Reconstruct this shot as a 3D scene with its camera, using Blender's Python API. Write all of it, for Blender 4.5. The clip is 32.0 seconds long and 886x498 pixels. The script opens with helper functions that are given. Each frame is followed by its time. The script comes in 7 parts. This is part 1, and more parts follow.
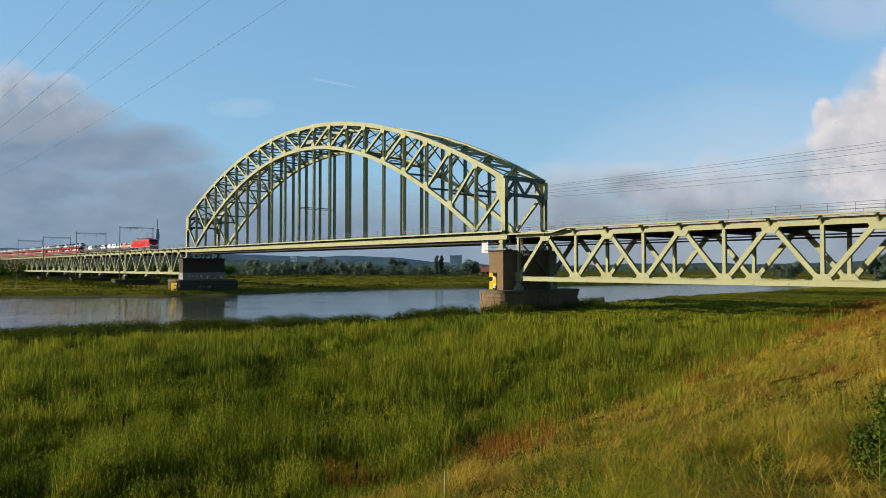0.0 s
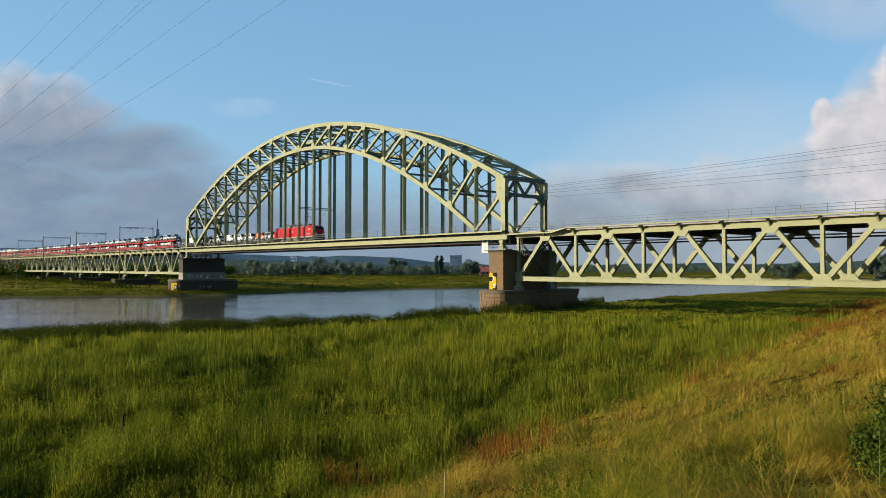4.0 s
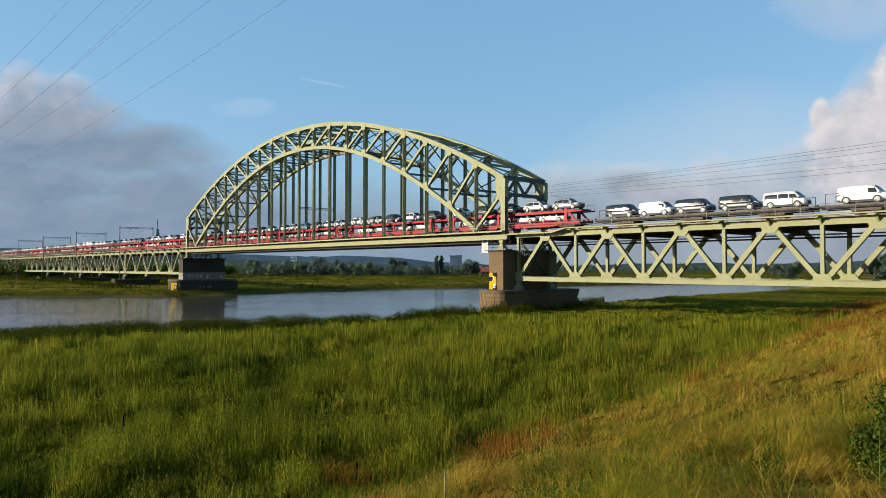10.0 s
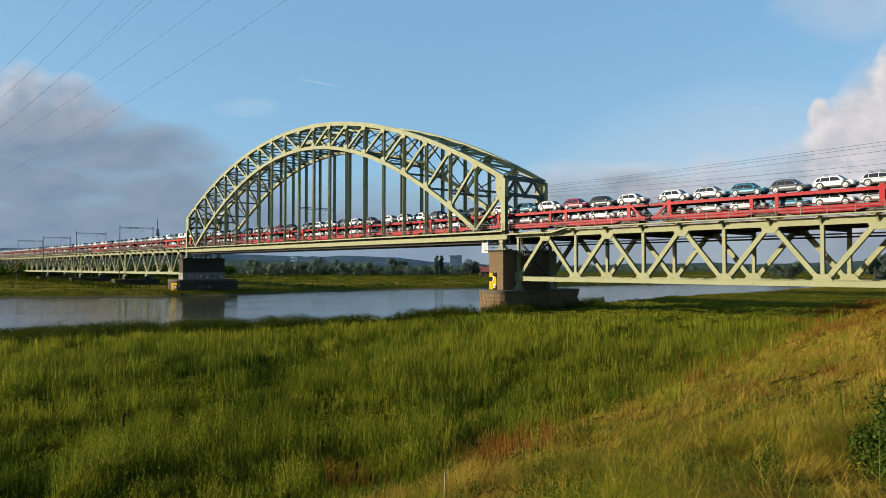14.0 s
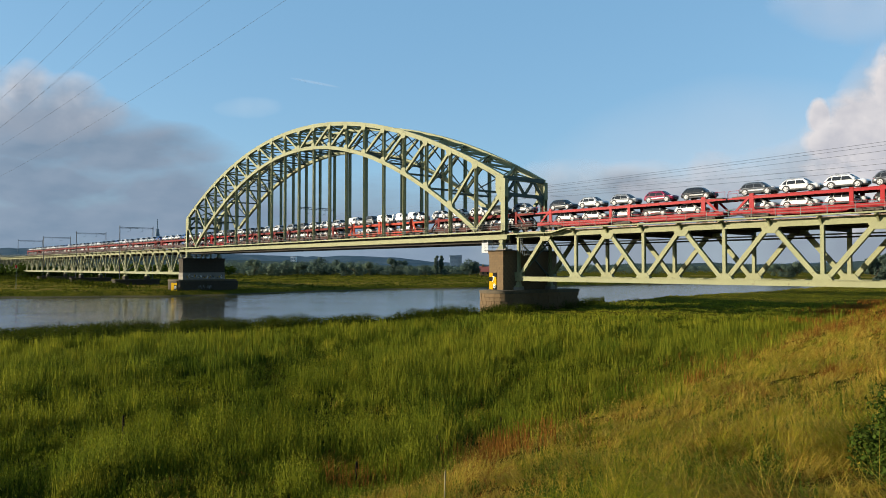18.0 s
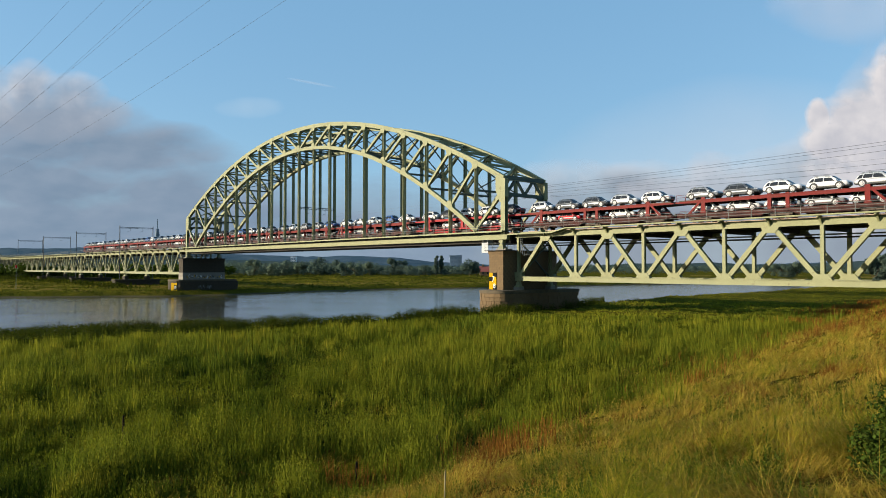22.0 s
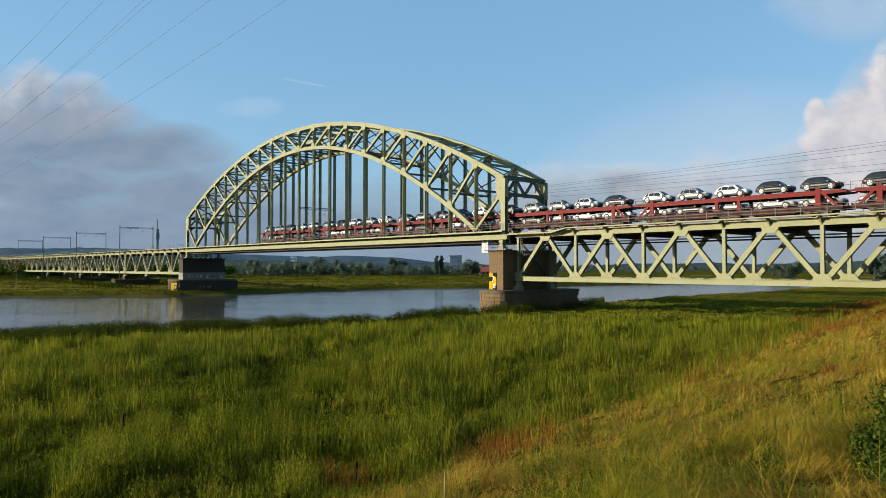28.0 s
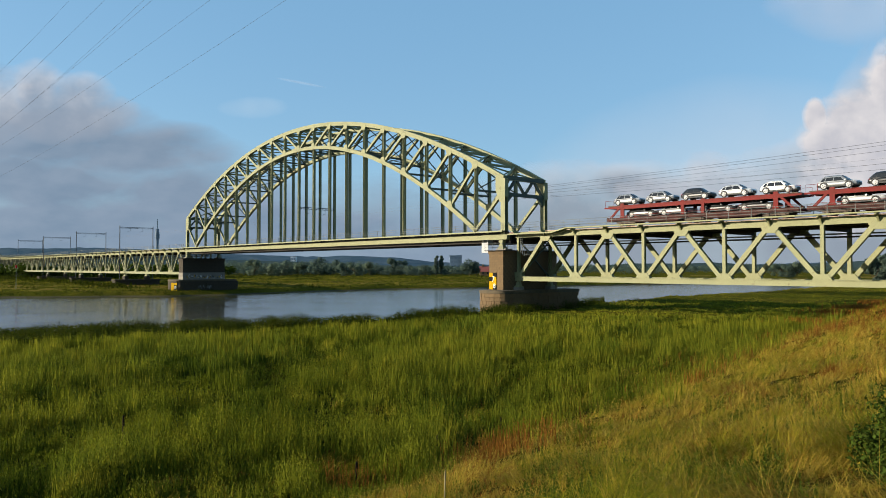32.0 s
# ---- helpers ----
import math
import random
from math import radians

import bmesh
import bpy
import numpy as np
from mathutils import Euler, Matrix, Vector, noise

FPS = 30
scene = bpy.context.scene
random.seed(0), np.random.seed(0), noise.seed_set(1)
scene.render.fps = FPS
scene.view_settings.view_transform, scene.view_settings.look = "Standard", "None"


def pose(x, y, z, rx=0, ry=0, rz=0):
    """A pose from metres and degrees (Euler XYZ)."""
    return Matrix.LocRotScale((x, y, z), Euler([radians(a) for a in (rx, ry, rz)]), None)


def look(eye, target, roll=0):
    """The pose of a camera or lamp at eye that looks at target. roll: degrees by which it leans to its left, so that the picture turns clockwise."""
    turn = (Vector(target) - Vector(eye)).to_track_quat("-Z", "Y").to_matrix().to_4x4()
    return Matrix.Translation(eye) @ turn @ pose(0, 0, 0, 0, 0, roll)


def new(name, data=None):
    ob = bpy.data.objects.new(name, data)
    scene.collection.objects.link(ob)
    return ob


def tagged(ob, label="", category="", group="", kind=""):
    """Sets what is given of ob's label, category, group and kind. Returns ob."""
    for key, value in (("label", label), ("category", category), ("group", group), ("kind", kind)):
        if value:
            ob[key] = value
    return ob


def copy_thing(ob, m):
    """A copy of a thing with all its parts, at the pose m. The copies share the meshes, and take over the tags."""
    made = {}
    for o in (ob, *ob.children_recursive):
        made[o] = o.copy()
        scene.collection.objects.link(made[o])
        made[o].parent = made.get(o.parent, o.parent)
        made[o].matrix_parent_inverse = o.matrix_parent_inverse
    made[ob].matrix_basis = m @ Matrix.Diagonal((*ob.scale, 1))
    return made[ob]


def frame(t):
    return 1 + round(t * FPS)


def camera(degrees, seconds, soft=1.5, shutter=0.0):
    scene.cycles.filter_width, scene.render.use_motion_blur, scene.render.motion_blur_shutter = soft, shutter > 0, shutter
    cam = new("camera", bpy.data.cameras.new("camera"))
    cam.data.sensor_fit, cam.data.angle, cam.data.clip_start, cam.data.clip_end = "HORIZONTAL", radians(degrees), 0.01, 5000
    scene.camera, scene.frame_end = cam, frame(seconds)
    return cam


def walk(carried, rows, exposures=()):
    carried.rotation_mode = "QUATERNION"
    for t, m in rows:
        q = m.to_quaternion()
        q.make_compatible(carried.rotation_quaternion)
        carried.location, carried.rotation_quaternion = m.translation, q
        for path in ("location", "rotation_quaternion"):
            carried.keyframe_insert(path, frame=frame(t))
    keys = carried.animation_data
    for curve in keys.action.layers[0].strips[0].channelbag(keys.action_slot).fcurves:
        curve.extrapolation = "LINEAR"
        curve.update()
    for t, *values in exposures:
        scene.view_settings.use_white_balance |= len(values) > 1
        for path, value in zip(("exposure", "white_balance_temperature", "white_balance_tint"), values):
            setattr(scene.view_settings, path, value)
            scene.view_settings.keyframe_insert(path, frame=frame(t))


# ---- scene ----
# World: x runs along the bridge, y across it (away from the near bank), z up from the water.
EYE = Vector((198.88, -78.22, 7.4))
YAW = radians(-49.30)
FWD = Vector((math.sin(YAW), math.cos(YAW), 0))
RGT = Vector((math.cos(YAW), -math.sin(YAW), 0))
cam = camera(62.32, 32.0, soft=0.6)
VIEW = look(EYE, EYE + FWD * math.cos(radians(1.444)) + Vector((0, 0, math.sin(radians(1.444)))))
walk(cam, [(0.0, VIEW), (32.0, VIEW)], [(0.0, 0.95), (32.0, 0.95)])

# ---- light ----
SUN_EL, SUN_AZ = radians(14.0), radians(215.0)
SUN_DIR = Vector((math.sin(SUN_AZ) * math.cos(SUN_EL), math.cos(SUN_AZ) * math.cos(SUN_EL), math.sin(SUN_EL)))
world = bpy.data.worlds.new("world")
scene.world = world
world.use_nodes = True
wn = world.node_tree.nodes
sky = wn.new("ShaderNodeTexSky")
sky.sky_type = "NISHITA"
sky.sun_disc = False
sky.sun_elevation, sky.sun_rotation = SUN_EL, SUN_AZ
sky.air_density, sky.dust_density, sky.ozone_density = 1.0, 0.6, 1.5
# clear blue air in front of the sky's own scatter
air = wn.new("ShaderNodeMix")
air.data_type = "RGBA"
air.inputs[0].default_value = 0.5
air.inputs[7].default_value = (1.7, 3.9, 6.3, 1)
world.node_tree.links.new(sky.outputs["Color"], air.inputs[6])
world.node_tree.links.new(air.outputs[2], wn["Background"].inputs["Color"])
wn["Background"].inputs["Strength"].default_value = 0.076
sun_data = bpy.data.lights.new("sun", "SUN")
sun_data.energy, sun_data.angle, sun_data.color = 5.0, radians(0.6), (1.0, 0.88, 0.68)
sun = new("sun", sun_data)
sun.matrix_world = look(SUN_DIR * 300, (0, 0, 0))


# ---- materials ----
def shader(name):
    m = bpy.data.materials.new(name)
    m.use_nodes = True
    nt = m.node_tree
    return m, nt, nt.nodes["Principled BSDF"]


def mix_rgb(nt, fac, a, b, blend="MIX"):
    n = nt.nodes.new("ShaderNodeMix")
    n.data_type, n.blend_type = "RGBA", blend
    for socket, value in ((n.inputs[0], fac), (n.inputs[6], a), (n.inputs[7], b)):
        if isinstance(value, (int, float)):
            socket.default_value = value
        elif isinstance(value, tuple):
            socket.default_value = (*value[:3], 1)
        else:
            nt.links.new(value, socket)
    return n.outputs[2]


def grain(nt, scale, detail=4.0, rough=0.6, coords="Object", stretch=(1, 1, 1), turn=0.0):
    tc = nt.nodes.new("ShaderNodeTexCoord")
    mp = nt.nodes.new("ShaderNodeMapping")
    mp.vector_type = "TEXTURE" if turn else "POINT"
    mp.inputs["Rotation"].default_value = (0, 0, turn)
    mp.inputs["Scale"].default_value = tuple(1 / c for c in stretch) if turn else stretch
    nz = nt.nodes.new("ShaderNodeTexNoise")
    nz.inputs["Scale"].default_value, nz.inputs["Detail"].default_value, nz.inputs["Roughness"].default_value = scale, detail, rough
    nt.links.new(tc.outputs[coords], mp.inputs["Vector"])
    nt.links.new(mp.outputs["Vector"], nz.inputs["Vector"])
    return nz.outputs["Fac"]


def ramp(nt, fac, lo, hi):
    r = nt.nodes.new("ShaderNodeMapRange")
    r.inputs["From Min"].default_value, r.inputs["From Max"].default_value = lo, hi
    nt.links.new(fac, r.inputs["Value"])
    return r.outputs["Result"]


def surface(name, base, second=None, scale=2.0, span=(0.4, 0.65), rough=0.6, metal=0.0, bump=0.0, fine=20.0, streak=(1, 1, 1), third=None, coat=0.0, vary=0.0, gloss=0.25):
    """A painted, stony or metal surface: two colours at a coarse scale, grain at a fine one, bump."""
    m, nt, p = shader(name)
    second = second or tuple(c * 0.75 for c in base)
    col = mix_rgb(nt, ramp(nt, grain(nt, scale, stretch=streak), *span), base, second)
    col = mix_rgb(nt, ramp(nt, grain(nt, fine, 6.0), 0.35, 0.75), col, tuple(c * 0.82 for c in base))
    if third:
        col = mix_rgb(nt, ramp(nt, grain(nt, scale * 3.1, 5.0), 0.6, 0.7), col, third)
    if vary:
        info = nt.nodes.new("ShaderNodeObjectInfo")
        col = mix_rgb(nt, ramp(nt, info.outputs["Random"], 0.0, 1.0 / vary), col, second)
    nt.links.new(col, p.inputs["Base Color"])
    p.inputs["Roughness"].default_value, p.inputs["Metallic"].default_value = rough, metal
    p.inputs["Coat Weight"].default_value = coat
    p.inputs["Specular IOR Level"].default_value = gloss
    p.inputs["Coat Roughness"].default_value = 0.08
    if bump:
        b = nt.nodes.new("ShaderNodeBump")
        b.inputs["Strength"].default_value, b.inputs["Distance"].default_value = bump, 0.02
        nt.links.new(grain(nt, fine * 1.7, 6.0), b.inputs["Height"])
        nt.links.new(b.outputs["Normal"], p.inputs["Normal"])
    return m


STEEL = surface("yellow_green_paint", (0.21, 0.213, 0.107), (0.176, 0.181, 0.091), 0.5, rough=0.6, fine=9.0, third=(0.128, 0.121, 0.06))
# darker copy of the bridge paint: shade on inner bracing put into colour
STEEL_SHADED = surface("shaded_steel_paint", (0.06, 0.078, 0.06), (0.044, 0.06, 0.05), 0.6, rough=0.55, fine=9.0)
# deck steel and planking near black, shade below the deck put into colour
DECKING = surface("shaded_deck_underside", (0.032, 0.028, 0.024), (0.022, 0.02, 0.018), 1.0, rough=0.85, fine=12.0)
GALV = surface("galvanised_steel", (0.17, 0.18, 0.172), (0.13, 0.14, 0.135), 2.0, rough=0.6, metal=0.6)
RAIL = surface("rail_steel", (0.22, 0.16, 0.12), (0.15, 0.1, 0.08), 3.0, rough=0.5, metal=0.5)
SLEEPER = surface("sleeper_wood", (0.13, 0.1, 0.08), (0.09, 0.07, 0.05), 3.0, rough=0.9, bump=0.3)
MAST = surface("mast_steel", (0.06, 0.07, 0.075), (0.045, 0.052, 0.058), 2.0, rough=0.6, metal=0.3)
CABLE = surface("cable_metal", (0.07, 0.075, 0.085), (0.05, 0.055, 0.065), 2.0, rough=0.6)
STONE = surface("pier_stone", (0.142, 0.094, 0.046), (0.098, 0.066, 0.035), 0.9, rough=0.9, bump=0.6, fine=6.0, third=(0.06, 0.045, 0.028), vary=0.6)
# weathered brick, darkened because the shade on these piers is put into colour
SHADED_BRICK = surface("shaded_weathered_brick", (0.05, 0.04, 0.027), (0.033, 0.027, 0.02), 0.9, rough=0.9, bump=0.6, fine=6.0, third=(0.08, 0.064, 0.042), vary=0.5)
COPING = surface("dark_coping", (0.1, 0.078, 0.048), (0.06, 0.05, 0.035), 0.8, rough=0.9, bump=0.5, fine=6.0)
CONCRETE = surface("light_concrete", (0.21, 0.19, 0.16), (0.15, 0.138, 0.116), 0.7, rough=0.9, bump=0.4, fine=8.0, third=(0.14, 0.128, 0.11))
YELLOW = surface("gauge_yellow", (0.42, 0.25, 0.006), (0.36, 0.215, 0.006), 2.0, rough=0.7, gloss=0.03)
BLACK = surface("gauge_black", (0.012, 0.012, 0.012), (0.02, 0.02, 0.02), 2.0, rough=0.8, gloss=0.02)
WHITE = surface("white_paint", (0.58, 0.58, 0.57), (0.52, 0.52, 0.51), 2.0, rough=0.6)
LOCO_RED = surface("traffic_red_paint", (0.36, 0.009, 0.017), (0.31, 0.008, 0.015), 0.8, rough=0.35, fine=6.0, gloss=0.1)
LOCO_GREY = surface("sooty_grey_paint", (0.25, 0.2, 0.155), (0.18, 0.145, 0.11), 1.5, rough=0.7, fine=8.0)
LOCO_ROOF = surface("roof_grey_paint", (0.09, 0.088, 0.085), (0.06, 0.058, 0.056), 1.5, rough=0.7)
UNDER = surface("underframe_brown", (0.085, 0.066, 0.055), (0.13, 0.098, 0.078), 2.0, rough=0.85, fine=9.0)
WAGON_RED = surface("bright_red_paint", (0.272, 0.0054, 0.0095), (0.2244, 0.0082, 0.0095), 0.7, rough=0.45, fine=6.0, third=(0.1496, 0.0204, 0.017), gloss=0.1)
WAGON_RUST = surface("weathered_red_paint", (0.136, 0.0122, 0.0109), (0.102, 0.017, 0.0136), 0.8, rough=0.6, fine=6.0, third=(0.1, 0.022, 0.018), gloss=0.1)
WAGON_ORANGE = surface("orange_red_paint", (0.3264, 0.0306, 0.0082), (0.272, 0.0238, 0.0102), 0.7, rough=0.45, fine=6.0, third=(0.272, 0.068, 0.0408), gloss=0.1)
GRIMY = surface("grimy_red_frame", (0.062, 0.02, 0.016), (0.04, 0.026, 0.022), 1.2, rough=0.85, fine=9.0, third=(0.03, 0.025, 0.022))
WAGON_DARK = surface("dark_wagon_frame", (0.038, 0.031, 0.027), (0.06, 0.047, 0.038), 1.5, rough=0.85, fine=9.0)
TIMBER = surface("wagon_floor_timber", (0.13, 0.105, 0.085), (0.09, 0.072, 0.058), 1.5, rough=0.9, streak=(0.3, 3, 1))
TYRE = surface("tyre_rubber", (0.025, 0.025, 0.027), (0.035, 0.035, 0.035), 5.0, rough=0.85)
RIM = surface("alloy_rim", (0.4, 0.4, 0.405), (0.33, 0.33, 0.33), 5.0, rough=0.4, gloss=0.3)
PLASTIC = surface("black_plastic", (0.03, 0.03, 0.032), (0.045, 0.045, 0.045), 4.0, rough=0.6)
GLASS = surface("tinted_glass", (0.02, 0.023, 0.027), (0.026, 0.03, 0.034), 1.0, rough=0.1, fine=3.0, gloss=0.25)
# pale colour stands for a reflection in cab windows; the emblem shares it
PALEGLASS = surface("pale_reflection_and_emblem", (0.32, 0.3, 0.22), (0.26, 0.25, 0.2), 3.0, rough=0.3)
LAMP_CLEAR = surface("clear_lamp_lens", (0.7, 0.72, 0.75), (0.6, 0.6, 0.62), 6.0, rough=0.15, coat=0.5)
LAMP_RED = surface("red_lamp_lens", (0.4, 0.01, 0.01), (0.3, 0.01, 0.01), 6.0, rough=0.2, coat=0.5)
PAINTS = {}
for key, base in dict(white=(0.62, 0.62, 0.615), silver=(0.46, 0.47, 0.48), grey=(0.25, 0.26, 0.27), dkgrey=(0.09, 0.098, 0.108), black=(0.010, 0.011, 0.013),
                      dark=(0.008, 0.013, 0.022), red=(0.5, 0.012, 0.02), wine=(0.22, 0.01, 0.04), teal=(0.02, 0.13, 0.19), blue=(0.016, 0.07, 0.24), orange=(0.62, 0.1, 0.008)).items():
    PAINTS[key] = surface("car_paint_" + key, base, tuple(c * 0.93 for c in base), 0.6, rough=0.36, metal=0.3 if key in ("silver", "grey", "dkgrey") else 0.0, fine=3.0, gloss=0.4, coat=0.3)


def leafy(name, base, second, third, patch=0.12, island=0.5, through_light=0.35):
    """Foliage: base colours by patches of several metres and by blade; light passes through."""
    m, nt, p = shader(name)
    geo = nt.nodes.new("ShaderNodeNewGeometry")
    col = mix_rgb(nt, ramp(nt, grain(nt, patch, 3.0), 0.42, 0.6), base, second)
    col = mix_rgb(nt, ramp(nt, grain(nt, patch * 6, 3.0), 0.5, 0.7), col, third)
    val = nt.nodes.new("ShaderNodeMapRange")
    val.inputs["To Min"].default_value, val.inputs["To Max"].default_value = 1 - island, 1 + island
    nt.links.new(geo.outputs["Random Per Island"], val.inputs["Value"])
    mul = nt.nodes.new("ShaderNodeVectorMath")
    mul.operation = "SCALE"
    nt.links.new(col, mul.inputs[0])
    nt.links.new(val.outputs["Result"], mul.inputs["Scale"])
    nt.links.new(mul.outputs["Vector"], p.inputs["Base Color"])
    p.inputs["Roughness"].default_value = 0.6
    p.inputs["Specular IOR Level"].default_value = 0.02
    tr = nt.nodes.new("ShaderNodeBsdfTranslucent")
    nt.links.new(mul.outputs["Vector"], tr.inputs["Color"])
    mx = nt.nodes.new("ShaderNodeMixShader")
    mx.inputs[0].default_value = through_light
    nt.links.new(p.outputs[0], mx.inputs[1])
    nt.links.new(tr.outputs[0], mx.inputs[2])
    nt.links.new(mx.outputs[0], nt.nodes["Material Output"].inputs["Surface"])
    return m


REED = leafy("meadow_green", (0.172, 0.176, 0.014), (0.086, 0.112, 0.0095), (0.208, 0.184, 0.015), 0.075, island=0.2, through_light=0.45)
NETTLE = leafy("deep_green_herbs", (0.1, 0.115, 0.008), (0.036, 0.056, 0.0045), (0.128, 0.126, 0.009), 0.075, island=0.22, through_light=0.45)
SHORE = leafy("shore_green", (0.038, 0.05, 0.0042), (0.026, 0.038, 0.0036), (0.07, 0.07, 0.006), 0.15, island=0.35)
DRY = leafy("dry_slope_grass", (0.36, 0.253, 0.034), (0.27, 0.206, 0.026), (0.45, 0.305, 0.052), 0.25, island=0.34, through_light=0.42)
RUSTY = leafy("rust_brown_stalks", (0.21, 0.085, 0.014), (0.14, 0.058, 0.011), (0.29, 0.14, 0.024), 0.35, 0.3)
SLOPEGREEN = leafy("green_slope_blades", (0.2, 0.182, 0.012), (0.12, 0.14, 0.009), (0.29, 0.235, 0.018), 0.3, island=0.3, through_light=0.4)
SHRUB = leafy("dark_shrub_leaves", (0.0384, 0.059, 0.0071), (0.0295, 0.0502, 0.0071), (0.0531, 0.0679, 0.0089), 0.5)
WEED = leafy("fresh_weed_leaves", (0.062, 0.088, 0.009), (0.04, 0.066, 0.007), (0.09, 0.11, 0.011), 0.5, island=0.3, through_light=0.4)
STRAW = leafy("mown_straw", (0.235, 0.172, 0.04), (0.165, 0.135, 0.03), (0.27, 0.19, 0.05), 0.05, 0.3)
BANKGRASS = leafy("bank_grass", (0.1, 0.104, 0.009), (0.145, 0.125, 0.015), (0.07, 0.082, 0.008), 0.05, 0.2, 0.45)
# far leaves: distance haze is mixed into both greens, lighter and bluer
TREELEAF = leafy("hazed_tree_leaves", (0.072, 0.104, 0.08), (0.06, 0.09, 0.074), (0.092, 0.12, 0.08), 0.03, 0.08, 0.5)
WILLOW = leafy("pale_hazed_willow_leaves", (0.088, 0.118, 0.08), (0.074, 0.104, 0.076), (0.1, 0.124, 0.082), 0.03, 0.1, 0.4)
DRYWOOD = surface("bleached_wood", (0.3, 0.24, 0.12), (0.22, 0.18, 0.09), 3.0, rough=0.9)
BARK = surface("bark", (0.08, 0.062, 0.042), (0.055, 0.045, 0.032), 2.0, rough=0.95, bump=0.5, gloss=0.0)


def ground_material(name="river_plain", low=(0.072, 0.077, 0.008), high=(0.11, 0.09, 0.013), soil=(0.046, 0.04, 0.008)):
    m, nt, p = shader(name)
    a = grain(nt, 0.03, 5.0)
    b = grain(nt, 0.4, 6.0)
    c = grain(nt, 6.0, 6.0)
    col = mix_rgb(nt, ramp(nt, a, 0.4, 0.62), low, high)
    col = mix_rgb(nt, ramp(nt, b, 0.45, 0.65), col, tuple(q * 0.75 for q in low))
    col = mix_rgb(nt, ramp(nt, c, 0.4, 0.7), col, soil)
    # bare mud below the flood line
    pos = nt.nodes.new("ShaderNodeNewGeometry")
    sep = nt.nodes.new("ShaderNodeSeparateXYZ")
    nt.links.new(pos.outputs["Position"], sep.inputs[0])
    col = mix_rgb(nt, ramp(nt, sep.outputs["Z"], 0.35, 0.05), col, (0.07, 0.06, 0.04))
    nt.links.new(col, p.inputs["Base Color"])
    p.inputs["Roughness"].default_value = 0.95
    p.inputs["Specular IOR Level"].default_value = 0.0
    bp = nt.nodes.new("ShaderNodeBump")
    bp.inputs["Strength"].default_value, bp.inputs["Distance"].default_value = 0.8, 0.15
    nt.links.new(c, bp.inputs["Height"])
    nt.links.new(bp.outputs["Normal"], p.inputs["Normal"])
    return m


def water_material():
    m, nt, p = shader("river_water")
    p.inputs["Base Color"].default_value = (0.045, 0.045, 0.035, 1)
    p.inputs["Roughness"].default_value = 0.08
    p.inputs["IOR"].default_value = 1.33
    bp = nt.nodes.new("ShaderNodeBump")
    bp.inputs["Strength"].default_value, bp.inputs["Distance"].default_value = 0.42, 0.07
    w1 = grain(nt, 1.0, 3.0, stretch=(0.35, 1.7, 1), turn=-YAW)
    w2 = grain(nt, 0.05, 3.0, stretch=(0.3, 1.6, 1), turn=-YAW)
    mul = nt.nodes.new("ShaderNodeMath")
    mul.operation = "MULTIPLY"
    nt.links.new(w1, mul.inputs[0])
    nt.links.new(ramp(nt, w2, 0.3, 0.6), mul.inputs[1])
    # long wind streaks lie across the small ripples
    w3 = grain(nt, 0.17, 4.0, stretch=(0.4, 1.3, 1), turn=-YAW)
    swell = nt.nodes.new("ShaderNodeMath")
    swell.operation = "MULTIPLY_ADD"
    swell.inputs[1].default_value = 3.6
    nt.links.new(w3, swell.inputs[0])
    nt.links.new(mul.outputs[0], swell.inputs[2])
    nt.links.new(swell.outputs[0], bp.inputs["Height"])
    nt.links.new(bp.outputs["Normal"], p.inputs["Normal"])
    return m


# ---- mesh helpers ----
def mesh_of(name, bm, material):
    me = bpy.data.meshes.new(name)
    bm.to_mesh(me)
    bm.free()
    if material:
        me.materials.append(material)
    return me


def part(name, bm, material, parent, label=""):
    """Links a bmesh (or a ready mesh) as one mesh object under a thing or under a part."""
    me = bm if isinstance(bm, bpy.types.Mesh) else mesh_of(name, bm, material)
    ob = new(name, me)
    if parent:
        ob.parent = parent
    if label:
        tagged(ob, label)
    return ob


def box(bm, x0, x1, y0, y1, z0, z1):
    v = [bm.verts.new((x, y, z)) for x in (x0, x1) for y in (y0, y1) for z in (z0, z1)]
    for f in ((0, 1, 3, 2), (4, 6, 7, 5), (0, 4, 5, 1), (2, 3, 7, 6), (0, 2, 6, 4), (1, 5, 7, 3)):
        bm.faces.new([v[i] for i in f])
    return bm


def boxes(*rows):
    bm = bmesh.new()
    for r in rows:
        box(bm, *r)
    return bm


def prism(bm, pts, y0, y1, axis="y"):
    """A polygon in the x-z plane (or y-z for axis x) given a thickness."""
    def at(a, b, c):
        return (a, c, b) if axis == "y" else ((c, a, b) if axis == "x" else (a, b, c))
    lo = [bm.verts.new(at(a, b, y0)) for a, b in pts]
    hi = [bm.verts.new(at(a, b, y1)) for a, b in pts]
    n = len(pts)
    bm.faces.new(lo)
    bm.faces.new(hi[::-1])
    for i in range(n):
        bm.faces.new((lo[i], hi[i], hi[(i + 1) % n], lo[(i + 1) % n]))
    bmesh.ops.recalc_face_normals(bm, faces=bm.faces)
    return bm


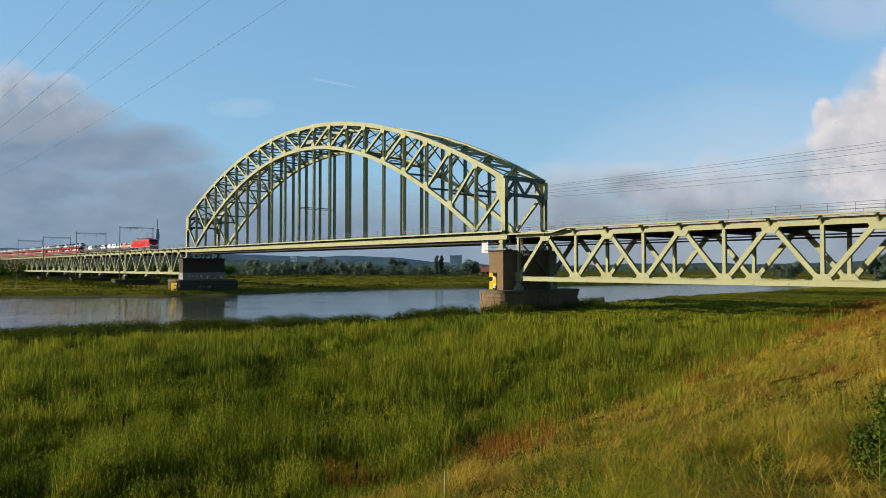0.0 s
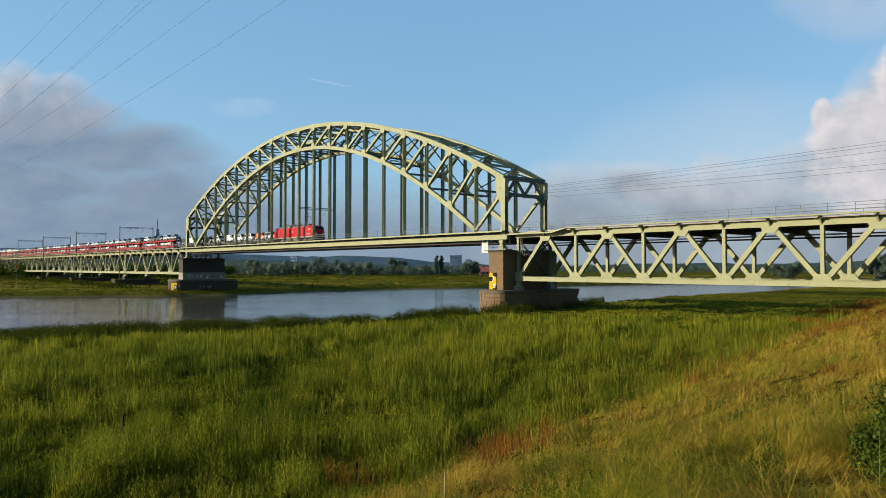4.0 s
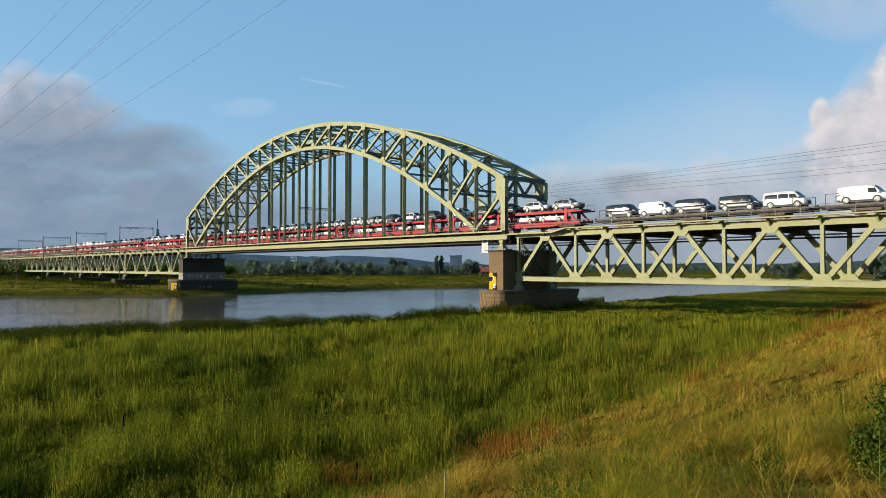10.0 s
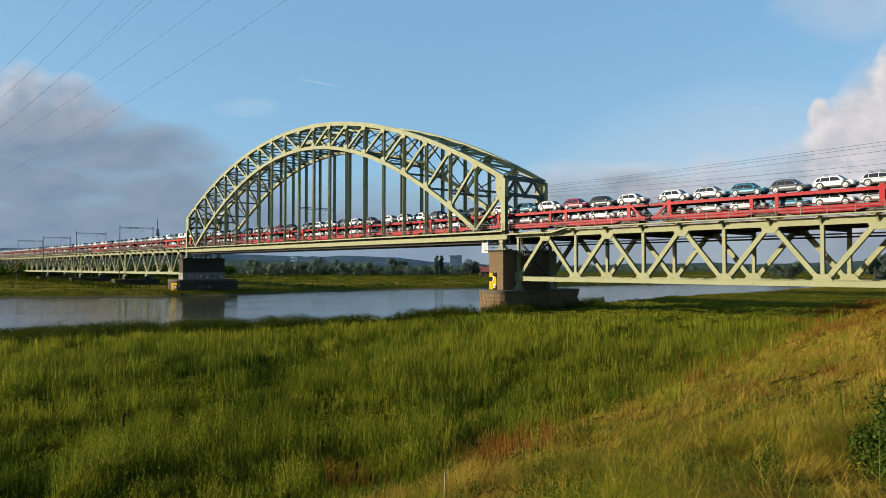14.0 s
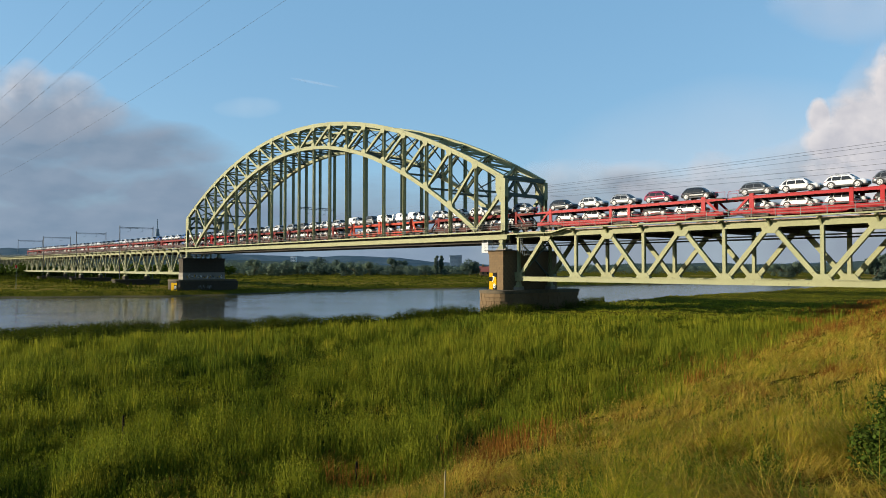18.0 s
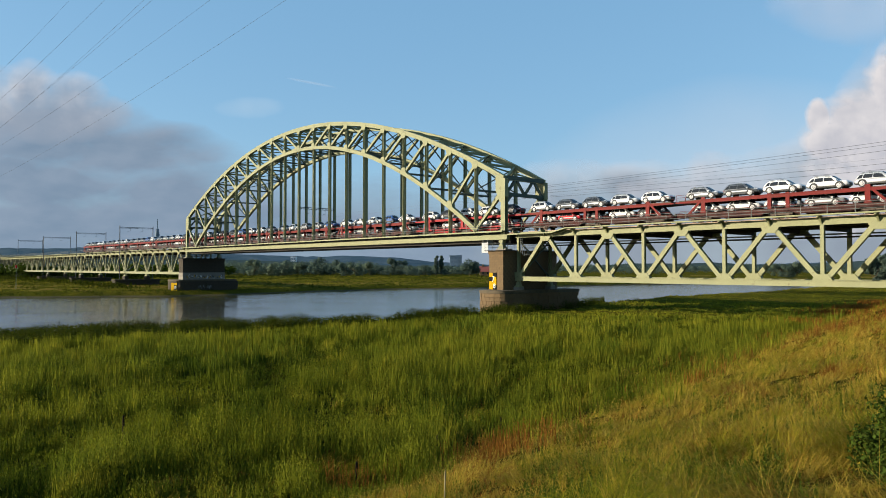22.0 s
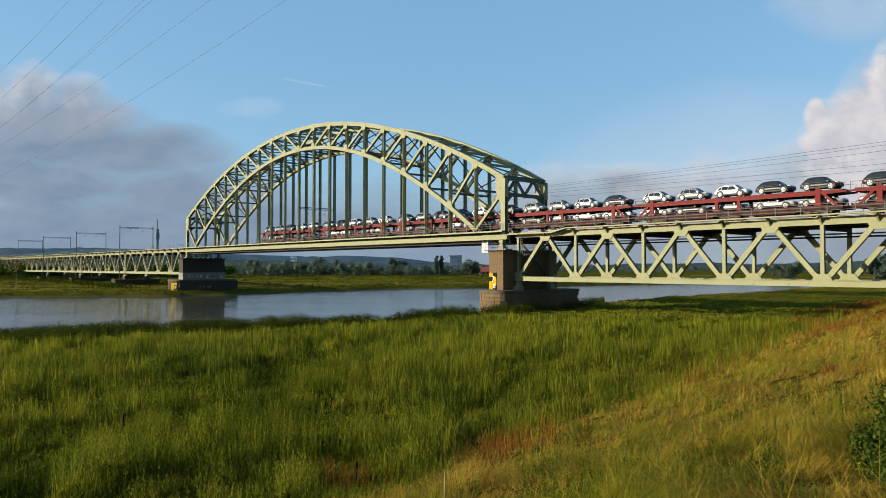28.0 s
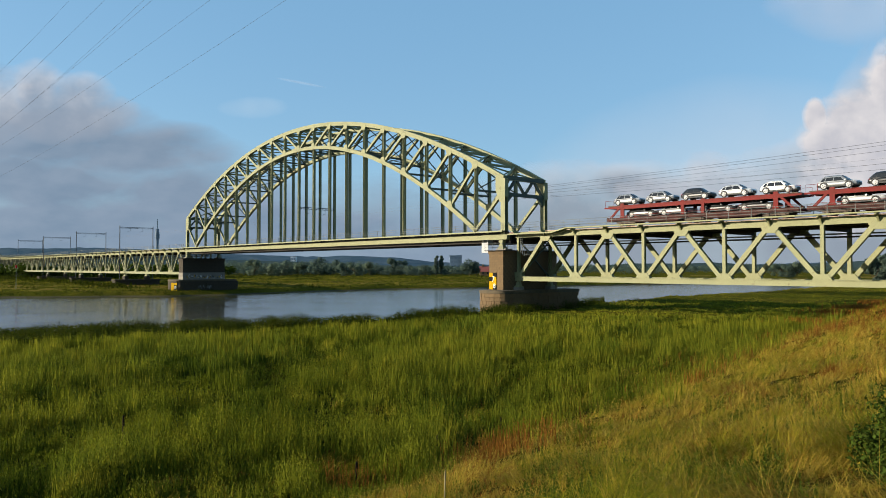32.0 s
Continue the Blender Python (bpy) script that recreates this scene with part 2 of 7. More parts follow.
def beam(bm, a, b, width, depth, side=(0, 1, 0)):
    """A box from a to b: depth along side, width square to both."""
    a, b, side = Vector(a), Vector(b), Vector(side)
    d = (b - a).normalized()
    w = d.cross(side).normalized() * (width / 2)
    s = w.cross(d).normalized() * (depth / 2)
    v = [bm.verts.new(p + i * w + j * s) for p in (a, b) for i, j in ((-1, -1), (1, -1), (1, 1), (-1, 1))]
    for f in ((3, 2, 1, 0), (4, 5, 6, 7), (0, 1, 5, 4), (1, 2, 6, 5), (2, 3, 7, 6), (3, 0, 4, 7)):
        bm.faces.new([v[i] for i in f])
    return bm


def channel(a, b, width, depth, side=(0, 1, 0), plate=0.05):
    """A built-up H member: two wide plates facing along side and a web between them."""
    bm = bmesh.new()
    a, b, s = Vector(a), Vector(b), Vector(side).normalized()
    d = (b - a).normalized()
    w = d.cross(s).normalized()
    s = w.cross(d).normalized()
    W, D, t = width / 2, depth / 2, plate
    outline = ((-W, -D), (W, -D), (W, t - D), (t / 2, t - D), (t / 2, D - t), (W, D - t), (W, D), (-W, D), (-W, D - t), (-t / 2, D - t), (-t / 2, t - D), (-W, t - D))
    lo, hi = ([bm.verts.new(p + w * i + s * j) for i, j in outline] for p in (a, b))
    for i in range(12):
        bm.faces.new((lo[i], lo[(i + 1) % 12], hi[(i + 1) % 12], hi[i]))
    bm.faces.new(lo[::-1])
    bm.faces.new(hi)
    bmesh.ops.recalc_face_normals(bm, faces=bm.faces)
    return bm


def rod(bm, a, b, r, n=6):
    a, b = Vector(a), Vector(b)
    d = (b - a).normalized()
    u = d.orthogonal().normalized()
    w = d.cross(u)
    ra = [bm.verts.new(a + r * (math.cos(t) * u + math.sin(t) * w)) for t in (2 * math.pi * i / n for i in range(n))]
    rb = [bm.verts.new(b + r * (math.cos(t) * u + math.sin(t) * w)) for t in (2 * math.pi * i / n for i in range(n))]
    for i in range(n):
        bm.faces.new((ra[i], ra[(i + 1) % n], rb[(i + 1) % n], rb[i]))
    bm.faces.new(ra[::-1])
    bm.faces.new(rb)
    return bm


def empty(name, at=(0, 0, 0)):
    ob = new(name)
    ob.location = at
    return ob


def raw_mesh(name, verts, faces, material, smooth=False):
    """A mesh straight from arrays: verts (n, 3), faces (m, k)."""
    me = bpy.data.meshes.new(name)
    verts = np.ascontiguousarray(verts, dtype=np.float32)
    faces = np.ascontiguousarray(faces, dtype=np.int32)
    m, k = faces.shape
    me.vertices.add(len(verts))
    me.vertices.foreach_set("co", verts.ravel())
    me.loops.add(m * k)
    me.loops.foreach_set("vertex_index", faces.ravel())
    me.polygons.add(m)
    me.polygons.foreach_set("loop_start", np.arange(0, m * k, k, dtype=np.int32))
    me.update(calc_edges=True)
    if smooth:
        me.polygons.foreach_set("use_smooth", np.ones(m, dtype=bool))
    me.materials.append(material)
    return me


# ---- the lie of the land ----
K_NEAR = (-3.0, -0.605, -0.412, -0.219, -0.065, 0.043, 0.15, 0.244, 0.32, 0.40, 0.46, 0.51, 0.60, 3.0)
D_NEAR = (60.0, 66.0, 77.0, 84.0, 92.0, 104.0, 116.0, 142.0, 160.0, 183.0, 203.0, 235.0, 300.0, 900.0)
K_FAR = (-3.0, -0.605, -0.37, -0.30, -0.065, 0.043, 0.2, 0.4, 0.6, 3.0)
D_FAR = (180.0, 179.0, 187.0, 196.0, 250.0, 262.0, 300.0, 350.0, 420.0, 1300.0)


def fields(p, q, scales, seed=0.0):
    """Smooth value noise from a few rotated sines, fast on arrays."""
    out = np.zeros_like(p)
    for i, (s, a) in enumerate(scales):
        t = seed + i * 2.4
        u = (p * math.cos(t) + q * math.sin(t)) / s
        v = (-p * math.sin(t) + q * math.cos(t)) / s
        out += a * np.sin(u * 6.28 + 1.7 * np.sin(v * 4.1 + t)) * np.cos(v * 5.3 + 1.3 * np.sin(u * 3.7 + 2 * t))
    return out


def height(x, y):
    """Height of the ground at arrays x, y."""
    dx, dy = x - EYE.x, y - EYE.y
    d = dx * FWD.x + dy * FWD.y
    r = dx * RGT.x + dy * RGT.y
    k = np.where(d > 1, r / np.maximum(d, 1), np.sign(r) * 3)
    near, far = np.interp(k, K_NEAR, D_NEAR), np.interp(k, K_FAR, D_FAR)
    wob = fields(x, y, ((37, 2.0), (13, 0.8)), 0.4)
    into = np.minimum(d - near - wob, far + wob - d)
    meadow = 1.25 + fields(x, y, ((43, 0.16), (17, 0.10), (6, 0.05)), 1.0)
    meadow = np.where(d > near, 1.0 + np.minimum((d - far) * 0.012, 0.9) + fields(x, y, ((60, 0.15), (23, 0.1)), 2.0), meadow)
    bank = np.clip(-into / 5.0, 0, 1)
    bed = -np.clip(into / 10.0, 0, 1) * 2.0
    z = np.where(into > 0, bed, meadow * bank * bank * (3 - 2 * bank))
    s = 0.8 * r - 0.6 * d
    dike = 1.2 + (s + 13.56) * 0.3235 + np.clip((d - 22) / 40, 0, 1.2) * np.clip((s + 13.56) / 3, 0, 1) * 0.55 + fields(x, y, ((9, 0.10), (3.7, 0.05)), 3.0)
    return np.maximum(z, np.minimum(dike, 9.0))


def build_ground():
    deg = np.concatenate((np.arange(-36, 36, 0.3), np.arange(36, 324, 4.0)))
    ring = np.concatenate(([0.002], np.geomspace(1.0, 150.0, 140), np.arange(152.5, 420.0, 2.5), np.geomspace(422.0, 4600.0, 40)))
    ang = np.radians(deg)
    dd = ring[:, None] * np.cos(ang)[None, :]
    rr = ring[:, None] * np.sin(ang)[None, :]
    x = EYE.x + (dd - 0.6) * FWD.x + rr * RGT.x
    y = EYE.y + (dd - 0.6) * FWD.y + rr * RGT.y
    z = height(x, y)
    n, m = x.shape
    verts = np.stack((x, y, z), -1).reshape(-1, 3)
    i, j = np.meshgrid(np.arange(n - 1), np.arange(m), indexing="ij")
    a, b = i * m + j, i * m + (j + 1) % m
    faces = np.stack((a, b, b + m, a + m), -1).reshape(-1, 4)[:, ::-1]
    me = raw_mesh("ground", verts, faces, ground_material(), True)
    # the mown straw-coloured fields of the far bank
    me.materials.append(ground_material("straw_field", (0.215, 0.155, 0.035), (0.105, 0.09, 0.02), (0.08, 0.062, 0.015)))
    mid = verts[faces].mean(1)
    fd = (mid[:, 0] - EYE.x) * FWD.x + (mid[:, 1] - EYE.y) * FWD.y
    fr = (mid[:, 0] - EYE.x) * RGT.x + (mid[:, 1] - EYE.y) * RGT.y
    over = fd - np.interp(fr / np.maximum(fd, 1), K_FAR, D_FAR) + fields(mid[:, 0], mid[:, 1], ((70, 10), (25, 6)), 6.0) + np.random.default_rng(3).normal(0, 3.5, len(mid))
    strip = (fd > 100) & (((over > 24) & (over < 58)) | ((over > 120) & (over < 150))) & (fields(mid[:, 0], mid[:, 1], ((38, 0.5), (13, 0.5)), 2.7) > -0.05)
    near = np.interp(fr / np.maximum(fd, 1), K_NEAR, D_NEAR)
    # floor under the plants, darkened further to stand for the shade between them
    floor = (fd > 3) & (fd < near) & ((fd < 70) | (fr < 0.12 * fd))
    me.materials.append(ground_material("shaded_meadow_floor", (0.022, 0.027, 0.004), (0.03, 0.028, 0.005), (0.016, 0.015, 0.004)))
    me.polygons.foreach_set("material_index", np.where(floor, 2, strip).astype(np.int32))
    ob = new("ground", me)
    tagged(ob, "green and straw-coloured grassy river plain with sloping dike", "ground", kind="structure")
    bm = bmesh.new()
    v = [bm.verts.new((EYE.x + 4400 * math.cos(t), EYE.y + 4400 * math.sin(t), 0)) for t in (2 * math.pi * i / 64 for i in range(64))]
    bm.faces.new(v)
    water = new("water", mesh_of("water", bm, water_material()))
    tagged(water, "calm grey-blue river water with faint ripples", "river", kind="structure")


build_ground()


# ---- the arch bridge ----
P, WIDTH = 6.1, 8.83
DECK = 12.84
RAIL_Z = 12.7
MID = WIDTH / 2


def upper_z(k):
    return 36.75 - 0.1597 * (10 - k) ** 2


def lower_z(k):
    return 32.35 - 0.2365 * (10 - k) ** 2


def chord(fn, k0, k1, y, depth, width):
    """A box chord through the nodes, bending at each of them, with cover plates that stand proud."""
    bm = bmesh.new()
    n = 2
    ks = [k0 + i / n for i in range((k1 - k0) * n + 1)]
    rings = []
    for k in ks:
        slope = (fn(k + 0.05) - fn(k - 0.05)) / (0.1 * P)
        nx, nz = -slope / math.hypot(1, slope), 1 / math.hypot(1, slope)
        c = (k * P, fn(k))
        rings.append([bm.verts.new((c[0] + nx * h * depth / 2, y + w * width / 2, c[1] + nz * h * depth / 2)) for h, w in ((-1, -1), (1, -1), (1, 1), (-1, 1))])
    for a, b in zip(rings, rings[1:]):
        for i in range(4):
            bm.faces.new((a[i], b[i], b[(i + 1) % 4], a[(i + 1) % 4]))
    bm.faces.new(rings[0])
    bm.faces.new(rings[-1][::-1])
    bmesh.ops.recalc_face_normals(bm, faces=bm.faces)
    return bm


def arch_bridge():
    b = empty("arch_bridge", (0, 0, 0))
    tagged(b, "pale yellow-green riveted steel trussed arch railway bridge on masonry piers", "railway bridge")
    for y in (0.0, WIDTH):
        part("upper_chord", chord(upper_z, 0, 20, y, 0.75, 0.62), STEEL, b)
        part("lower_chord", chord(lower_z, 1, 19, y, 0.68, 0.62), STEEL, b)
        for k in range(21):
            x = k * P
            top = upper_z(k) - 0.2
            if k in (0, 20):
                end = channel((x, y, DECK - 0.9), (x, y, top), 0.9, 0.68)
                dirn = 1 if k == 0 else -1
                prism(end, [(x - 0.5 * dirn, top + 0.1), (x - 0.5 * dirn, top - 2.6), (x + 0.6 * dirn, top - 3.4), (x + 1.5 * dirn, top - 1.6), (x + 1.5 * dirn, top + 0.75)], y - 0.36, y + 0.36)
                part("end_post", end, STEEL, b)
                continue
            turned, wide, deep = (1, 0, 0), 0.5, 0.44
            if 1 < k < 19:
                part("hanger", channel((x, y, DECK - 0.8), (x, y, lower_z(k)), wide, deep, turned), STEEL, b)
            part("vertical", channel((x, y, lower_z(k)), (x, y, top), wide, deep, turned), STEEL, b)
            for zc, sgn in ((upper_z(k), -1), (lower_z(k), 1)):
                if zc > DECK + 0.6:
                    g = bmesh.new()
                    prism(g, [(x - 0.8, zc), (x + 0.8, zc), (x + 0.45, zc + sgn * 1.0), (x - 0.45, zc + sgn * 1.0)], y - 0.34, y + 0.34)
                    part("gusset_plate", g, STEEL, b)
        for k in range(10):
            for k0, k1 in ((k, k + 1), (20 - k, 19 - k)):
                z0 = upper_z(k0) - (1.8 if k0 in (0, 20) else 0.2)
                part("diagonal", channel((k0 * P, y, z0), (k1 * P, y, lower_z(k1)), 0.42, 0.44), STEEL, b)
    # bracing between the two arches
    for k in range(21):
        x = k * P
        z1, z0 = upper_z(k), (lower_z(k) if 1 < k < 19 else None)
        part("upper_strut", channel((x, 0.3, z1 - 0.1), (x, WIDTH - 0.3, z1 - 0.1), 0.34, 0.4, (1, 0, 0)), STEEL, b)
        if z0 and z0 > DECK + 6.2:
            part("lower_strut", channel((x, 0.3, z0), (x, WIDTH - 0.3, z0), 0.3, 0.34, (1, 0, 0)), STEEL_SHADED, b)
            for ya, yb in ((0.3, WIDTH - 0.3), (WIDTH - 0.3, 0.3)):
                part("sway_brace", beam(bmesh.new(), (x, ya, z0 + 0.2), (x, yb, z1 - 0.3), 0.16, 0.14, (1, 0, 0)), STEEL_SHADED, b)
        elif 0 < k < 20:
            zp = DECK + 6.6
            part("lower_strut", channel((x, 0.3, zp), (x, WIDTH - 0.3, zp), 0.3, 0.34, (1, 0, 0)), STEEL_SHADED, b)
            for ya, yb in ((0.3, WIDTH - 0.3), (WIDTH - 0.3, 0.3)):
                part("sway_brace", beam(bmesh.new(), (x, ya, zp + 0.2), (x, yb, z1 - 0.3), 0.16, 0.14, (1, 0, 0)), STEEL_SHADED, b)
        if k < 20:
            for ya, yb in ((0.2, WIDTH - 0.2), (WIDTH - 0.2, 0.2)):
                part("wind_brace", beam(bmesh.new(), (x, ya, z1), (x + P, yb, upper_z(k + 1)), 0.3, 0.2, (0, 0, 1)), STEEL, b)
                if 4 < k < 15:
                    part("wind_brace", beam(bmesh.new(), (x, ya, lower_z(k)), (x + P, yb, lower_z(k + 1)), 0.18, 0.14, (0, 0, 1)), STEEL_SHADED, b)
    # end portals: two cross beams with lattice between them
    for k in (0, 20):
        x, zt = k * P, upper_z(k)
        part("portal_beam", channel((x, 0.3, zt - 2.4), (x, WIDTH - 0.3, zt - 2.4), 0.5, 0.55, (1, 0, 0)), STEEL_SHADED, b)
        part("portal_beam", channel((x, 0.3, zt + 0.1), (x, WIDTH - 0.3, zt + 0.1), 0.6, 0.6, (1, 0, 0)), STEEL_SHADED, b)
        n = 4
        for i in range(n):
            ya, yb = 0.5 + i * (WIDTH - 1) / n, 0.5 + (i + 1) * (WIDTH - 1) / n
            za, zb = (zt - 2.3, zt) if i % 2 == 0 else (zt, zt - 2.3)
            part("portal_lattice", channel((x, ya, za), (x, yb, zb), 0.34, 0.34, (1, 0, 0)), STEEL_SHADED, b)
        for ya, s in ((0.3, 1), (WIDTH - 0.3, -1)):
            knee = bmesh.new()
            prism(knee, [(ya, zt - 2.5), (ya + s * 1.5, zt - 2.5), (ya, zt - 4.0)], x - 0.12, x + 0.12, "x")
            part("portal_knee", knee, STEEL_SHADED, b)
    # deck: tie girders, cross girders, stringers, walkways
    for y, s in ((0.0, -1), (WIDTH, 1)):
        part("tie_girder", boxes((-0.8, 122.8, y - 0.30, y + 0.30, DECK - 1.2, DECK - 0.5), (-0.8, 122.8, y - 0.45, y + 0.45, DECK - 1.27, DECK - 1.2), (-0.8, 122.8, y - 0.36, y + 0.36, DECK - 0.5, DECK - 0.45)), STEEL, b)
        # added dark filler, stands for the shade in the gap below the walkway
        part("gap_shade", boxes((-0.8, 122.8, y - 0.22, y + 0.22, DECK - 0.44, DECK - 0.07)), DECKING, b, "dark filler strip standing for the shade in the gap under the walkway")
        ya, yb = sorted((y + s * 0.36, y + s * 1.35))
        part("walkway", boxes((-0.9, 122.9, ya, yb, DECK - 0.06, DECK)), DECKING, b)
        ya, yb = sorted((y + s * 1.36, y + s * 1.42))
        part("walkway_edge", boxes((-0.9, 122.9, ya, yb, DECK - 0.2, DECK + 0.02)), STEEL, b)
        for i in range(41):
            x = i * P / 2
            br = bmesh.new()
            prism(br, [(y + s * 0.36, DECK - 0.07), (y + s * 1.34, DECK - 0.07), (y + s * 1.34, DECK - 0.18), (y + s * 0.36, DECK - 0.3)], x - 0.05, x + 0.05, "x")
            part("walkway_bracket", br, STEEL, b)
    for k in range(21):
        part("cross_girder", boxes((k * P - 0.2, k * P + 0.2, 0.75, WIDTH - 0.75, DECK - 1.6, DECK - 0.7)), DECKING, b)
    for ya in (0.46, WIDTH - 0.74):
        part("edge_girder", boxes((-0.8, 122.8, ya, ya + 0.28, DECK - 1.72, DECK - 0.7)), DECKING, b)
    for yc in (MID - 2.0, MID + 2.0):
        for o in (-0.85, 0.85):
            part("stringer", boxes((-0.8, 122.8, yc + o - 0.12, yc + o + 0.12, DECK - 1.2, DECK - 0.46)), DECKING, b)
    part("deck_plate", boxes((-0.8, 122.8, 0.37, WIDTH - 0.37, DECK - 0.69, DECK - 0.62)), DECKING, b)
    # shoes on the piers
    for x in (0.4, 121.6):
        for y in (0.0, WIDTH):
            shoe = boxes((x - 0.55, x + 0.55, y - 0.5, y + 0.5, 10.2, 10.42), (x - 0.4, x + 0.4, y - 0.4, y + 0.4, 11.1, 11.52))
            prism(shoe, [(x - 0.5, 10.42), (x + 0.5, 10.42), (x + 0.15, 11.1), (x - 0.15, 11.1)], y - 0.35, y + 0.35)
            part("bearing_shoe", shoe, STEEL, b)
    return b


arch_bridge()


# ---- the truss spans ----
TW = 7.0
TY = MID - TW / 2
TOP, BOT = 12.15, 5.72


def truss_span(q, heavy=1.0, stepped=False):
    """One deck truss of ten half panels, its first bottom node at the origin."""
    s = empty("truss_span")
    tagged(s, "pale yellow-green steel lattice girder span carrying the railway deck", "bridge span", "approach spans")
    n = 10
    for y, o in ((TY, -1), (TY + TW, 1)):
        part("top_chord", boxes((-0.3, n * q + 0.3, y - 0.28, y + 0.28, TOP - 0.36, TOP + 0.36), (-0.3, n * q + 0.3, y - 0.30, y + 0.30, TOP + 0.36, TOP + 0.42)), STEEL, s)
        part("bottom_chord", boxes((-0.45, n * q + 0.45, y - 0.28, y + 0.28, BOT - 0.3, BOT + 0.3), (-0.45, n * q + 0.45, y - 0.36, y + 0.36, BOT + 0.3, BOT + 0.36)), STEEL, s)
        for i in range(n):
            a, b = (BOT, TOP) if i % 2 == 0 else (TOP, BOT)
            part("diagonal", channel((i * q, y, a), ((i + 1) * q, y, b), 0.52 * heavy, 0.46 * heavy), STEEL, s)
        for i in range(0, n + 1, 2):
            part("vertical", channel((i * q, y, BOT), (i * q, y, TOP), 0.40 * heavy, 0.4), STEEL, s)
        for i in range(n + 1):
            x, g = i * q, bmesh.new()
            z, t = (BOT + 0.2, 1) if i % 2 == 0 else (TOP - 0.2, -1)
            prism(g, [(x - 0.98, z), (x + 0.98, z), (x + 0.98, z + t * 0.26), (x + 0.58, z + t * 0.8), (x - 0.58, z + t * 0.8), (x - 0.98, z + t * 0.26)], y - 0.31, y + 0.31)
            part("gusset_plate", g, STEEL, s)
            br = bmesh.new()
            prism(br, [(y + o * 0.29, DECK - 0.1), (y + o * 1.3, DECK - 0.1), (y + o * 1.3, DECK - 0.28), (y + o * 0.75, DECK - 0.42), (y + o * 0.29, DECK - 1.0)], x - 0.09, x + 0.09, "x")
            part("walkway_bracket", br, STEEL, s)
        ya, yb = sorted((y + o * 0.3, y + o * 1.35))
        start = 10.0 if stepped and o < 0 else -1.0
        part("walkway", boxes((start, n * q + 1.0, ya, yb, DECK - 0.08, DECK)), DECKING, s)
        yc, yd = sorted((y + o * 1.36, y + o * 1.44))
        part("walkway_edge", boxes((start, n * q + 1.0, yc, yd, DECK - 0.12, DECK + 0.03)), STEEL, s)
        if start > 0:
            low = DECK - 0.5
            part("low_walkway", boxes((-1.0, 7.6, ya, yb, low - 0.08, low)), DECKING, s)
            part("low_walkway_edge", boxes((-1.0, 7.6, yc, yd, low - 0.14, low + 0.04)), STEEL, s)
            ramp_ = bmesh.new()
            prism(ramp_, [(7.6, low - 0.14), (7.6, low + 0.04), (10.0, DECK + 0.03), (10.0, DECK - 0.12)], yc, yd)
            prism(ramp_, [(7.6, low - 0.08), (7.6, low), (10.0, DECK), (10.0, DECK - 0.08)], ya, yb)
            part("walkway_ramp", ramp_, STEEL, s, "short ramp where the walkway steps up")
    for i in range(n + 1):
        x = i * q
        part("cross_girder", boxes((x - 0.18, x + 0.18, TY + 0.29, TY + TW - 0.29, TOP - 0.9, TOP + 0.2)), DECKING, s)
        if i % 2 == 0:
            part("bottom_strut", channel((x, TY + 0.3, BOT), (x, TY + TW - 0.3, BOT), 0.3, 0.3, (1, 0, 0)), STEEL_SHADED, s)
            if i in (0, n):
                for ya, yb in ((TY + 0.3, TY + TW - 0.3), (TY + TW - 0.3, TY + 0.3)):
                    part("sway_brace", beam(bmesh.new(), (x, ya, BOT + 0.3), (x, yb, TOP - 0.9), 0.2, 0.16, (1, 0, 0)), STEEL_SHADED, s)
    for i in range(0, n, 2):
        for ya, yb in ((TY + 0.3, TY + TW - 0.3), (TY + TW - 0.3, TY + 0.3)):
            part("wind_brace", beam(bmesh.new(), (i * q, ya, BOT - 0.1), ((i + 2) * q, yb, BOT - 0.1), 0.16, 0.14, (0, 0, 1)), STEEL_SHADED, s)
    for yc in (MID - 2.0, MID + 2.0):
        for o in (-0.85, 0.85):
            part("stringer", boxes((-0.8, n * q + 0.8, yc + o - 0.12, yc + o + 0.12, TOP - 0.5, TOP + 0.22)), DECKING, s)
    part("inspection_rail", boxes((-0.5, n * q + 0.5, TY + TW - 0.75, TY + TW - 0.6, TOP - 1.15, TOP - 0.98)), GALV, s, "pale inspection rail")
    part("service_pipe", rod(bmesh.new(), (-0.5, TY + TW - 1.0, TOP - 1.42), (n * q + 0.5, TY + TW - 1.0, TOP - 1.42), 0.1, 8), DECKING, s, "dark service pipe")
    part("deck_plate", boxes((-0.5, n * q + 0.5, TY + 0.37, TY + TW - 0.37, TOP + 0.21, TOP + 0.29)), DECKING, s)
    for x in (0.0, n * q):
        for y in (TY, TY + TW):
            shoe = boxes((x - 0.5, x + 0.5, y - 0.5, y + 0.5, BOT - 1.22, BOT - 1.05))
            prism(shoe, [(x - 0.42, BOT - 1.05), (x + 0.42, BOT - 1.05), (x + 0.12, BOT - 0.36), (x - 0.12, BOT - 0.36)], y - 0.3, y + 0.3)
            part("bearing_shoe", shoe, STEEL, s)
    return s


RIGHT_Q, LEFT_Q, PITCH, LEFT_N = 5.38, 5.2, 53.0, 5
right_span = truss_span(RIGHT_Q, 1.0, True)
right_span.location = (124.05, 0, 0)
# ladder and inspection cage at the pier end of the right span
ladder = bmesh.new()
for x in (0.75, 1.12):
    rod(ladder, (x, TY - 0.42, TOP - 2.6), (x, TY - 0.42, TOP - 0.3), 0.035)
